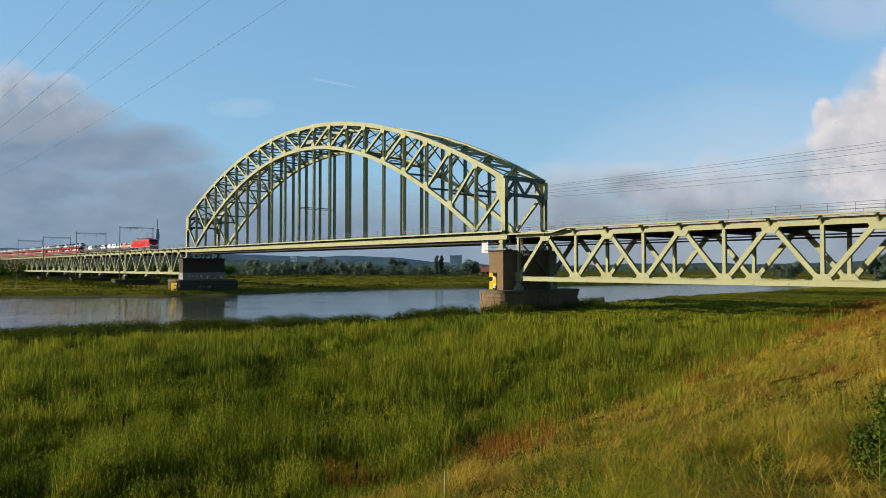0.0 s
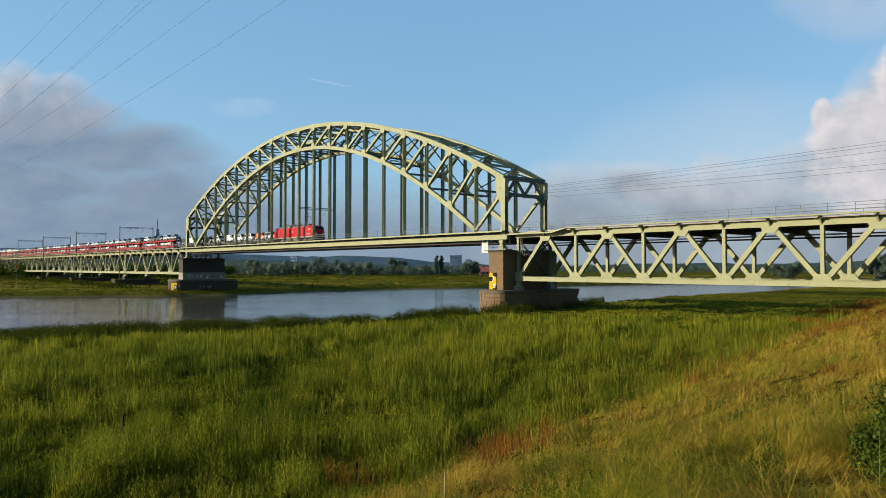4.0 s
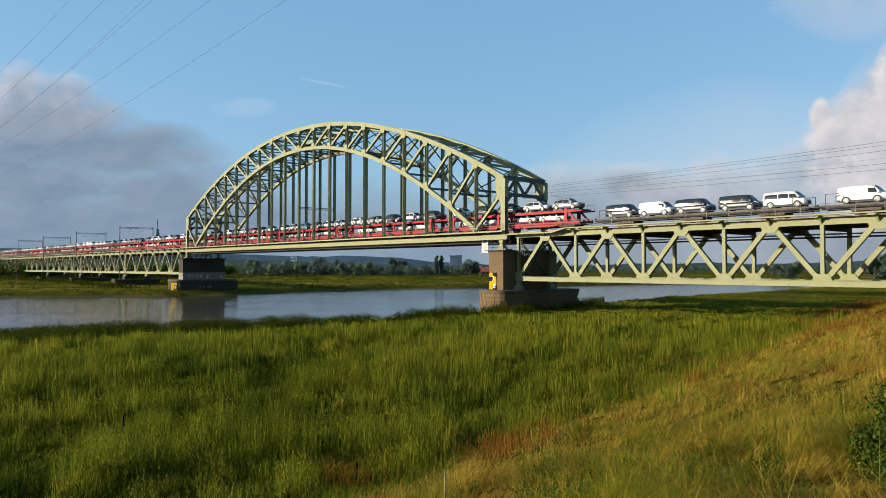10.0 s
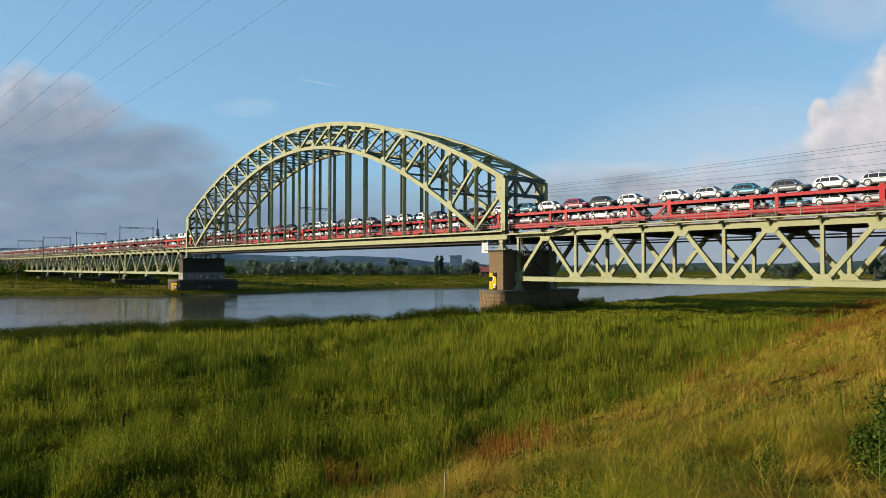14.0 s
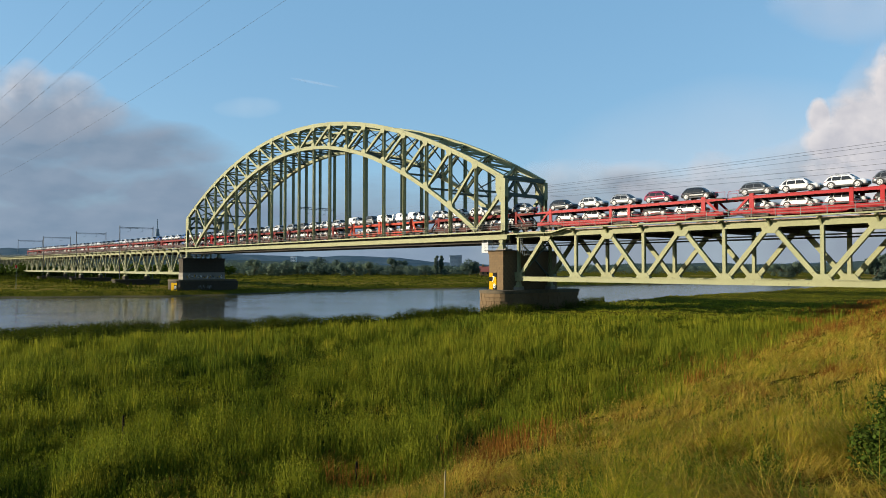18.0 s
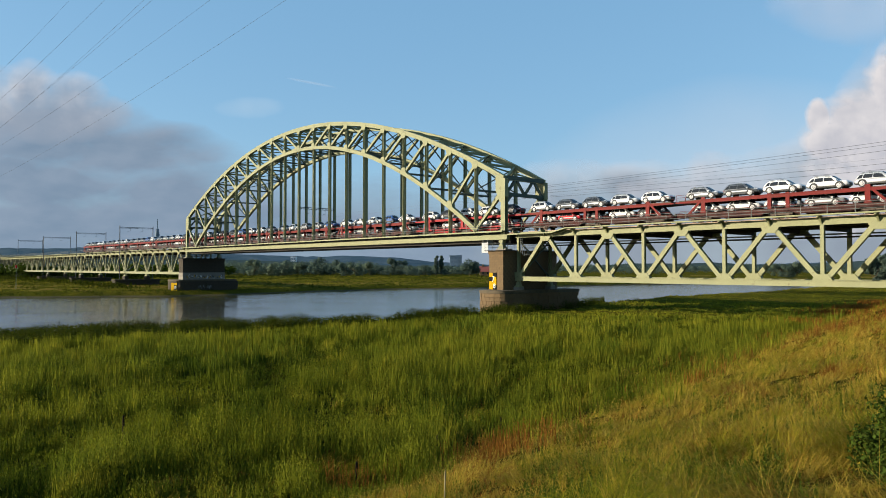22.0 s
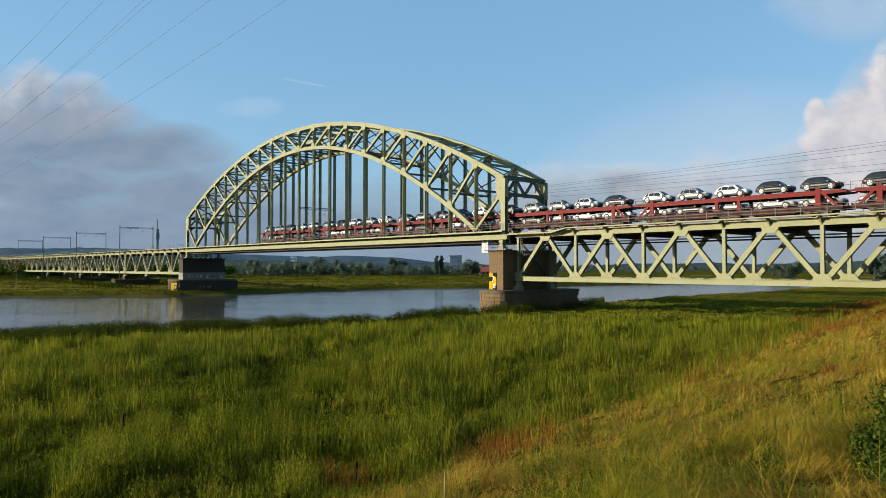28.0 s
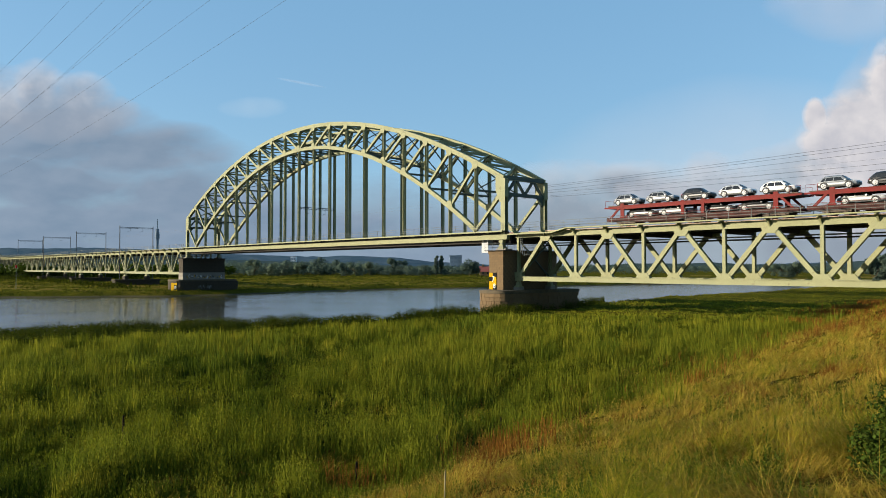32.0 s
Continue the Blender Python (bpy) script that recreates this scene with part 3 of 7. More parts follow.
for i in range(9):
    rod(ladder, (0.75, TY - 0.42, TOP - 2.5 + i * 0.26), (1.12, TY - 0.42, TOP - 2.5 + i * 0.26), 0.022)
part("ladder", ladder, GALV, right_span, "short steel access ladder")
cage = bmesh.new()
for y in (TY - 0.45, TY - 0.05):
    for x in (1.2, 2.1):
        rod(cage, (x, y, TOP - 2.9), (x, y, TOP - 1.5), 0.035)
    for z in (TOP - 2.9, TOP - 2.2, TOP - 1.5):
        rod(cage, (1.2, y, z), (2.1, y, z), 0.03)
box(cage, 1.15, 2.15, TY - 0.48, TY - 0.02, TOP - 2.95, TOP - 2.91)
part("inspection_cage", cage, GALV, right_span, "small hanging inspection cage")
left_span = truss_span(LEFT_Q, 0.64)
left_span.location = (-3.0 - 52.0, 0, 0)
for i in range(1, LEFT_N):
    copy_thing(left_span, pose(-55.0 - PITCH * i, 0, 0))
LEFT_END = -3.0 - PITCH * LEFT_N + 1.0
RIGHT_END = 124.05 + RIGHT_Q * 10

# ---- piers and banks under the rails ----
def block_wall(thing, name, x0, x1, y0, y1, z0, z1, courses, bw, mat, seed, faces="xy"):
    """Courses of separate stones round a core, joints recessed."""
    rnd = random.Random(seed)
    core = part("core", boxes((x0 + 0.02, x1 - 0.016, y0 + 0.016, y1 - 0.02, z0, z1)), mat, thing)
    ch = (z1 - z0) / courses
    cache = {}

    def stone(w, along):
        key = (round(w, 1), along)
        if key not in cache:
            bm = bmesh.new()
            w = key[0]
            dx, dy = (w / 2 - 0.004, 0.1) if along == "x" else (0.1, w / 2 - 0.004)
            box(bm, -dx, dx, -dy, dy, 0.003, ch - 0.003)
            bmesh.ops.bevel(bm, geom=bm.edges[:], offset=0.004, segments=1, affect="EDGES")
            cache[key] = mesh_of(name, bm, mat)
        return cache[key]

    for c in range(courses):
        for along, lo, hi, fixed in (("x", x0, x1, y0 + 0.1), ("y", y0, y1, x1 - 0.1)):
            n = max(1, round((hi - lo) / bw))
            w = (hi - lo) / n
            shift = 0.5 * w if c % 2 else 0.0
            edges = [lo] + [lo + shift + i * w for i in range(0 if shift else 1, n)] + [hi]
            for a, b in zip(edges, edges[1:]):
                if b - a < 0.15:
                    continue
                ob = new(name, stone(b - a, along))
                ob.parent = thing
                ctr = (a + b) / 2
                j = rnd.uniform(-0.012, 0.012)
                ob.location = (ctr, fixed + j, z0 + c * ch) if along == "x" else (fixed + j, ctr, z0 + c * ch)


def gauge_board(x0, x1, y, z0, fields_, digits):
    """A water-level board: yellow and black fields with white figures, fixed on a pier."""
    g = empty("water_gauge_board", ((x0 + x1) / 2, y, z0))
    tagged(g, "yellow and black checked water gauge board with white figures", "gauge board", "water gauge boards")
    w, h, rows = x1 - x0, 0.62, len(fields_)
    part("backing", boxes((-w / 2, w / 2, -0.03, 0.0, 0, rows * h)), BLACK, g)
    for i, row in enumerate(fields_):
        a, b = (-w / 2 if 'l' in row else 0.0), (w / 2 if 'r' in row else 0.0)
        if row == '-':
            continue
        part("yellow_field", boxes((a + 0.01, b - 0.01, -0.05, -0.032, i * h + 0.01, (i + 1) * h - 0.01)), YELLOW, g)
    for text, px, pz, size in digits:
        cu = bpy.data.curves.new("figure", "FONT")
        cu.body, cu.size, cu.extrude = text, size, 0.008
        cu.align_x, cu.align_y = "CENTER", "CENTER"
        ob = new("figure", cu)
        ob.parent = g
        me = ob.to_mesh().copy()
        bpy.data.objects.remove(ob)
        me.materials.append(WHITE)
        fig = part("figure", me, WHITE, g, "white figure")
        fig.matrix_basis = pose(px, -0.07, pz, 90, 0, 0)
    return g


def rail_fence(name, label, x0, x1, y, z, gap, group=""):
    """A tube railing: uprights and three rails."""
    f = empty(name, (x0, y, z))
    tagged(f, label, "railing", group, kind="structure")
    n = round((x1 - x0) / gap)
    g = (x1 - x0) / n
    up = mesh_of("post", rod(bmesh.new(), (0, 0, 0), (0, 0, 1.05), 0.035), GALV)
    for i in range(n + 1):
        part("post", up, GALV, f).location = (i * g, 0, 0)
    for h in (0.38, 0.72, 1.05):
        part("rail", rod(bmesh.new(), (0, 0, h), (x1 - x0, 0, h), 0.024), GALV, f)
    return f


def nosed(a, b, y0, y1, grow_=0.0, n=14):
    """Outline of a plinth with a bluntly rounded upstream nose."""
    cx, rx, ry = (a + b) / 2, (b - a) / 2 + grow_, 1.9 + grow_
    yc = y0 + 1.9
    arc = [(cx - rx * power(math.cos(math.pi * i / n), 0.75), yc - ry * abs(math.sin(math.pi * i / n)) ** 0.75) for i in range(n + 1)]
    return arc + [(b + grow_, y1 + grow_), (a - grow_, y1 + grow_)]


def round_plinth(thing, a, b, y0, y1, z0, z1, courses, widths, mat, seed):
    """Rough stone courses round a rounded core, under a thick worn coping."""
    rnd = random.Random(seed)
    core = bmesh.new()
    prism(core, nosed(a, b, y0, y1, -0.05), z0, z1, "z")
    part("core", core, mat, thing)
    line = nosed(a, b, y0, y1, 0.0, 40)[:41] + [(b, y1)]
    run = [0.0]
    for p, q in zip(line, line[1:]):
        run.append(run[-1] + math.hypot(q[0] - p[0], q[1] - p[1]))
    total, ch = run[-1], (z1 - z0) / courses

    def along(t):
        i = max(j for j in range(len(run) - 1) if run[j] <= t)
        f = (t - run[i]) / max(run[i + 1] - run[i], 1e-6)
        p, q = line[i], line[i + 1]
        return p[0] + (q[0] - p[0]) * f, p[1] + (q[1] - p[1]) * f

    shared = {}
    for c in range(2, courses):
        t = 0.05
        while t < total - 0.5:
            w = rnd.choice(widths)
            if w not in shared:
                bm = box(bmesh.new(), -w / 2 + 0.012, w / 2 - 0.012, -0.1, 0.1, 0.014, ch - 0.014)
                bmesh.ops.bevel(bm, geom=bm.edges[:], offset=0.025, segments=1, affect="EDGES")
                shared[w] = mesh_of("plinth_stone", bm, mat)
            p, q = along(t), along(min(t + w, total - 0.01))
            ob = part("plinth_stone", shared[w], mat, thing)
            ob.matrix_basis = Matrix.Translation(((p[0] + q[0]) / 2 + rnd.uniform(-0.02, 0.02), (p[1] + q[1]) / 2 + rnd.uniform(-0.02, 0.02), z0 + c * ch)) @ Matrix.Rotation(math.atan2(q[1] - p[1], q[0] - p[0]), 4, "Z")
            t += w
    cap = bmesh.new()
    prism(cap, nosed(a, b, y0, y1, 0.16, 24), z1, z1 + 0.48, "z")
    bmesh.ops.bevel(cap, geom=[e for e in cap.edges if abs(e.verts[0].co.z - e.verts[1].co.z) < 0.01], offset=0.07, segments=2, affect="EDGES")
    part("plinth_coping", cap, COPING, thing)


def power(c, e):
    """A signed power."""
    return math.copysign(abs(c) ** e, c)


def main_pier(cx, shoe_side, seed):
    p = empty("bridge_pier", (cx, MID, 0))
    tagged(p, "brown masonry bridge pier on a broad dark-capped stone plinth", "bridge pier", "river piers")
    w, d0, d1 = 1.45, -1.8 - MID, 10.1 - MID
    block_wall(p, "stone", -w, w, d0, d1, 4.1, 9.25, *((14, 0.8) if cx > 60 else (6, 2.4)), STONE if cx > 60 else SHADED_BRICK, seed)
    cap = bmesh.new()
    for z0, z1, o in ((9.25, 9.45, 0.05), (9.45, 9.85, 0.12)):
        box(cap, -w - o, w + o, d0 - o, d1 + o, z0, z1)
    part("coping", cap, STONE if cx > 60 else SHADED_BRICK, p)
    a, b = (-2.1, 3.4) if shoe_side > 0 else (-5.2, 2.8)
    if cx > 60:
        round_plinth(p, a, b, -4.0 - MID, 12.9 - MID, -1.3, 3.62, 9, (0.5, 0.65, 0.8, 0.95), STONE, seed + 1)
    else:
        round_plinth(p, a, b, -4.0 - MID, 12.9 - MID, -1.0, 3.62, 6, (1.5, 1.9, 2.3), SHADED_BRICK, seed + 1)
    if cx < 60:
        part("concrete_band", boxes((-w - 0.05, w + 0.05, d0 - 0.05, d1 + 0.05, 4.1, 6.0)), CONCRETE, p, "pale weathered concrete band")
        rnd = random.Random(9)
        for i in range(46):
            y, z, tall = d0 + 0.6 + i * 0.235, rnd.uniform(4.3, 4.9), rnd.uniform(0.25, 0.95)
            y1, tone = y + rnd.uniform(0.08, 0.2), rnd.choice((BLACK, WHITE, WHITE, COPING, YELLOW, GALV))
            stroke = beam(bmesh.new(), (w + 0.06, y, z), (w + 0.06, y1 + rnd.uniform(-0.3, 0.3), z + tall), 0.11, 0.03, (1, 0, 0))
            part("graffiti", beam(stroke, (w + 0.06, y - 0.1, z + tall * 0.5), (w + 0.06, y1 + 0.15, z + tall * rnd.uniform(0.3, 0.9)), 0.09, 0.03, (1, 0, 0)), tone, p, "painted graffiti mark")
        for i in range(9):
            y, z = -2.4 + i * 0.42, rnd.uniform(1.5, 2.1)
            part("graffiti", boxes((b + 0.1, b + 0.13, y, y + rnd.uniform(0.12, 0.3), z, z + rnd.uniform(0.4, 0.8))), GALV, p, "pale painted graffiti mark")
    for y in (0.0, WIDTH):
        part("bearing_block", boxes((-0.9 if cx < 60 else -1.1, 1.1 if cx < 60 else 0.9, y - 0.75 - MID, y + 0.75 - MID, 9.85, 10.2)), CONCRETE, p)
    for y in (TY, TY + TW):
        xc = 2.0 if shoe_side > 0 else -3.0
        part("bearing_block", boxes((xc - 0.55, xc + 0.55, y - 0.55 - MID, y + 0.55 - MID, 4.1, BOT - 1.22)), CONCRETE, p)
    # service platform with its own guard rail round the top
    part("platform", boxes((-w - 0.5, w + 0.5, d0 - 0.5, d1 + 0.5, 9.85, 9.93)), DECKING, p)
    guard = bmesh.new()
    for x in (-w - 0.45, w + 0.45):
        for h in (0.5, 0.95):
            rod(guard, (x, d0 - 0.45, 9.93 + h), (x, d1 + 0.45, 9.93 + h), 0.025)
        for i in range(9):
            y = d0 - 0.45 + i * (d1 - d0 + 0.9) / 8
            rod(guard, (x, y, 9.93), (x, y, 10.88), 0.03)
    for h in (0.5, 0.95):
        rod(guard, (-w - 0.45, d0 - 0.45, 9.93 + h), (w + 0.45, d0 - 0.45, 9.93 + h), 0.025)
    part("guard_rail", guard, GALV, p)
    return p


main_pier(122.05, 1, 3)
main_pier(0.0, -1, 5)
gauge_board(120.7, 122.2, -1.86, 4.15, ("l", "lr", "r", "l"), [("7", 0.1, 1.5, 1.15), ("8", 0.34, 0.5, 1.0)])
left_board = gauge_board(0.0, 2.1, -4.0, 0.75, ("lr", "l", "l", "lr"), [("10", 0.42, 1.24, 1.0)])
left_board.rotation_euler = (0, 0, radians(24))


def low_pier(x):
    p = empty("low_pier", (x, MID, 0))
    tagged(p, "low dark concrete pier under the approach spans", "bridge pier", "approach piers")
    part("body", boxes((-1.7, 1.7, -7.2, 7.2, -0.5, 3.0)), SHADED_BRICK, p)
    part("cap", boxes((-2.0, 2.0, -7.5, 7.5, 3.0, 3.45)), SHADED_BRICK, p)
    for y in (TY - MID, TY + TW - MID):
        part("pedestal", boxes((-1.3, 1.3, y - 0.6, y + 0.6, 3.45, 4.5)), SHADED_BRICK, p)
    return p


for i in range(1, LEFT_N):
    low_pier(-3.0 - PITCH * i + 0.5)


def embankment(x0, x1, end):
    """The earth bank that carries the line beyond the spans, with its abutment wall."""
    bm = bmesh.new()
    prism(bm, [(MID - 34, -1.0), (MID + 34, -1.0), (MID + 7.2, 12.1), (MID - 7.2, 12.1)], x0, x1, "x")
    e = new("embankment", mesh_of("embankment", bm, ground_material()))
    tagged(e, "grassy railway embankment beyond the bridge", "embankment", kind="structure")
    a = empty("abutment", (end, MID, 0))
    tagged(a, "concrete abutment at the end of the bridge", "abutment", kind="structure")
    s = 1 if end > 60 else -1
    xa, xb = sorted((0.75 * s, 3.0 * s))
    part("wall", boxes((xa, xb, -7.2, 7.2, -0.5, 12.25)), CONCRETE, a)
    xa, xb = sorted((-0.9 * s, 0.75 * s))
    part("bearing_shelf", boxes((xa, xb, -7.2, 7.2, -0.5, 4.5)), CONCRETE, a)


embankment(RIGHT_END + 2.0, 800, RIGHT_END)
embankment(-700, LEFT_END - 3.0, LEFT_END - 1.0)

rail_fence("railing", "thin grey tube railing along the bridge walkway", -1.0, 123.0, -1.3, DECK, 2.66)
rail_fence("railing", "thin grey tube railing along the bridge walkway", -1.0, 123.0, WIDTH + 1.3, DECK, 2.66)
rail_fence("railing", "thin grey tube railing along the span walkway", 124.05 - 0.9, RIGHT_END + 0.8, TY - 1.28, DECK, RIGHT_Q / 2)
rail_fence("railing", "thin grey tube railing along the span walkway", 124.05 - 0.9, RIGHT_END + 0.8, TY + TW + 1.28, DECK, RIGHT_Q / 2)
rail_fence("railing", "thin grey tube railing along the approach walkway", -3.0 - PITCH * LEFT_N, -2.0, TY - 1.28, DECK, 2.6)


def track(yc):
    t = empty("railway_track", (0, yc, 0))
    tagged(t, "rusty railway track on timber sleepers", "track", kind="structure")
    for o in (-0.75, 0.75):
        part("rail", boxes((-700, 800, o - 0.035, o + 0.035, RAIL_Z - 0.05, RAIL_Z), (-700, 800, o - 0.07, o + 0.07, RAIL_Z - 0.17, RAIL_Z - 0.14), (-700, 800, o - 0.012, o + 0.012, RAIL_Z - 0.14, RAIL_Z - 0.05)), RAIL, t)
    bm = bmesh.new()
    x = LEFT_END
    while x < RIGHT_END + 20:
        box(bm, x - 0.12, x + 0.12, -1.3, 1.3, RAIL_Z - 0.33, RAIL_Z - 0.17)
        x += 0.62
    tagged(part("sleepers", bm, SLEEPER, t), "dark timber sleepers", kind="stuff")


track(MID - 2.0)
track(MID + 2.0)


# ---- the train ----
def loft(sections, closed=True):
    """Skin through rings of equal length."""
    bm = bmesh.new()
    rings = [[bm.verts.new(p) for p in s] for s in sections]
    n = len(rings[0])
    for a, b in zip(rings, rings[1:]):
        for i in range(n):
            bm.faces.new((a[i], a[(i + 1) % n], b[(i + 1) % n], b[i]))
    bm.faces.new(rings[0][::-1])
    bm.faces.new(rings[-1])
    bmesh.ops.recalc_face_normals(bm, faces=bm.faces)
    return bm


def smooth(ob, angle=40):
    me = ob.data
    me.polygons.foreach_set("use_smooth", np.ones(len(me.polygons), dtype=bool))
    bm = bmesh.new()
    bm.from_mesh(me)
    for e in bm.edges:
        if len(e.link_faces) == 2 and e.calc_face_angle(0) > radians(angle):
            e.smooth = False
    bm.to_mesh(me)
    bm.free()
    return ob


def ring(x, hw, z0, z1, bevel=0.12, tumble=0.0):
    """A rounded-off cross-section at x, eight points."""
    b = bevel
    return [(x, -hw + b, z0), (x, hw - b, z0), (x, hw, z0 + b), (x, hw - tumble, z1 - b), (x, hw - tumble - b, z1), (x, -hw + tumble + b, z1), (x, -hw + tumble, z1 - b), (x, -hw, z0 + b)]


def wheel_mesh(r, w, mat, hub=0.0):
    bm = bmesh.new()
    n = 18
    rings = []
    for y, rr in ((-w / 2, r * 0.86), (-w / 2 + 0.03, r), (w / 2 - 0.03, r), (w / 2, r * 0.86)):
        rings.append([bm.verts.new((rr * math.cos(6.2832 * i / n), y, rr * math.sin(6.2832 * i / n))) for i in range(n)])
    for a, b in zip(rings, rings[1:]):
        for i in range(n):
            bm.faces.new((a[i], a[(i + 1) % n], b[(i + 1) % n], b[i]))
    bm.faces.new(rings[0])
    bm.faces.new(rings[-1][::-1])
    bmesh.ops.recalc_face_normals(bm, faces=bm.faces)
    return mesh_of("wheel", bm, mat)


def rim_mesh(r, w):
    """A dished disc with five spokes' worth of dark slots."""
    bm = bmesh.new()
    n = 20
    out = [bm.verts.new((r * math.cos(6.2832 * i / n), 0, r * math.sin(6.2832 * i / n))) for i in range(n)]
    mid = [bm.verts.new((r * 0.8 * math.cos(6.2832 * i / n), -0.02, r * 0.8 * math.sin(6.2832 * i / n))) for i in range(n)]
    inn = [bm.verts.new((r * 0.3 * math.cos(6.2832 * i / n), -0.03, r * 0.3 * math.sin(6.2832 * i / n))) for i in range(n)]
    c = bm.verts.new((0, -0.05, 0))
    for i in range(n):
        j = (i + 1) % n
        bm.faces.new((out[i], out[j], mid[j], mid[i]))
        if i % 4 < 3:
            bm.faces.new((mid[i], mid[j], inn[j], inn[i]))
        bm.faces.new((inn[i], inn[j], c))
    return mesh_of("rim", bm, RIM)


RAILWHEEL = wheel_mesh(0.46, 0.14, UNDER)
ROADWHEEL = wheel_mesh(0.375, 0.23, TYRE)
ROADRIM = rim_mesh(0.262, 0.1)


def bogie(thing, x, y=0.0, axle=1.3, r=0.46):
    b = part("bogie", boxes((x - axle - 0.55, x + axle + 0.55, -1.06, -0.94, 0.42, 0.66), (x - axle - 0.55, x + axle + 0.55, 0.94, 1.06, 0.42, 0.66), (x - 0.3, x + 0.3, -0.94, 0.94, 0.5, 0.72),
                            (x - axle - 0.2, x - axle + 0.2, -1.1, -1.0, 0.3, 0.6), (x + axle - 0.2, x + axle + 0.2, -1.1, -1.0, 0.3, 0.6)), UNDER, thing)
    for dx in (-axle, axle):
        for dy in (-0.76, 0.76):
            w = part("wheel", RAILWHEEL, UNDER, b)
            w.matrix_basis = Matrix.Translation((x + dx, dy, r)) @ Matrix.Diagonal((r / 0.46, 1, r / 0.46, 1))


def buffers(thing, x, s):
    for y in (-0.88, 0.88):
        bm = rod(bmesh.new(), (x, y, 1.05), (x + s * 0.5, y, 1.05), 0.1, 10)
        rod(bm, (x + s * 0.5, y, 1.05), (x + s * 0.58, y, 1.05), 0.22, 12)
        part("buffer", bm, UNDER, thing)
    part("coupling", rod(bmesh.new(), (x, 0, 1.0), (x + s * 0.5, 0, 0.95), 0.06), UNDER, thing)


def locomotive():
    """Front at x = 0, the body behind it; z from the rail's top."""
    o = empty("locomotive")
    tagged(o, "bright red four-axle electric locomotive with grey skirt and raised pantograph", "locomotive")
    f, r = -1.5, -19.05
    secs = []
    for x, hw, zt in ((f, 1.22, 2.2), (f - 0.16, 1.36, 2.62), (f - 0.62, 1.45, 3.44), (f - 1.15, 1.48, 3.59), (f - 1.9, 1.49, 3.64), (r + 1.9, 1.49, 3.64), (r + 1.15, 1.48, 3.59), (r + 0.62, 1.45, 3.44), (r + 0.16, 1.36, 2.62), (r, 1.22, 2.2)):
        secs.append([(x, -hw + 0.04, 1.32), (x, hw - 0.04, 1.32), (x, hw, 1.5), (x, hw, max(1.9, zt - 0.55)), (x, hw - 0.22, zt - 0.12), (x, hw - 0.55, zt), (x, -hw + 0.55, zt), (x, -hw + 0.22, zt - 0.12), (x, -hw, max(1.9, zt - 0.55)), (x, -hw, 1.5)])
    smooth(part("body", loft(secs), LOCO_RED, o), 14)
    part("skirt", loft([ring(x, hw, 1.08, 1.34, 0.05) for x, hw in ((f + 0.02, 1.15), (f - 0.5, 1.42), (r + 0.5, 1.42), (r - 0.02, 1.15))]), LOCO_GREY, o, "grey-brown dusty skirt")
    for x in (f, r):
        part("buffer_beam", boxes((x - 0.09, x + 0.09, -1.3, 1.3, 0.75, 1.3)), UNDER, o)
    for s, x in ((1, f), (-1, r)):
        ws = bmesh.new()
        v = [ws.verts.new(p) for p in ((x - s * 0.2, -1.26, 2.68), (x - s * 0.2, 1.26, 2.68), (x - s * 0.545, 1.22, 3.3), (x - s * 0.545, -1.22, 3.3))]
        ws.faces.new(v)
        bmesh.ops.solidify(ws, geom=ws.faces[:], thickness=0.05)
        for q in ws.verts:
            q.co.x += s * 0.03
            q.co.z += 0.02
        bmesh.ops.recalc_face_normals(ws, faces=ws.faces)
        part("windscreen", ws, GLASS, o)
        for y in (-0.95, 0.95):
            part("headlight", boxes((min(x, x + s * 0.06), max(x, x + s * 0.06), y - 0.24, y + 0.24, 1.72, 1.94)), LAMP_CLEAR, o)
        part("nose_band", boxes((min(x - s * 0.05, x + s * 0.02), max(x - s * 0.05, x + s * 0.02), -1.2, 1.2, 1.5, 1.68)), WHITE, o, "pale horizontal band on the nose")
        part("snow_plough", boxes((min(x - s * 0.3, x + s * 0.05), max(x - s * 0.3, x + s * 0.05), -1.2, 1.2, 0.2, 0.72)), UNDER, o)
        buffers(o, x, s)
    for side in (-1, 1):
        ya, yb = sorted((side * 1.485, side * 1.51))
        for x in (f - 1.75, r + 1.75):
            part("cab_window", boxes((x - 0.22, x + 0.22, ya, yb, 2.6, 3.08)), PALEGLASS, o, "cab side window with its reflection painted pale")
        for x in (f - 2.95, r + 2.95):
            part("cab_door", boxes((x - 0.32, x + 0.32, ya, yb, 1.4, 3.2)), LOCO_RED, o)
            for dx in (-0.45, 0.45):
                part("grab_rail", rod(bmesh.new(), (x + dx, side * 1.55, 1.45), (x + dx, side * 1.55, 2.7), 0.025), WHITE, o)
        part("logo", boxes((-10.35, -9.95, ya, yb, 2.25, 2.58)), PALEGLASS, o, "small pale square emblem")
        part("lettering_bar", boxes((f - 2.35, f - 1.35, ya, yb, 1.72, 1.86)), WHITE, o)
        for i in range(14):
            x = -4.6 - i * 0.8
            part("body_rib", boxes((x - 0.02, x + 0.02, min(side * 1.48, side * 1.497), max(side * 1.48, side * 1.497), 1.5, 3.15)), LOCO_RED, o) if i % 2 == 0 else None
        part("roof_grille", boxes((-15.4, -4.6, min(ya, yb) - side * 0.17, max(ya, yb) - side * 0.17, 3.36, 3.5)), LOCO_GREY, o)
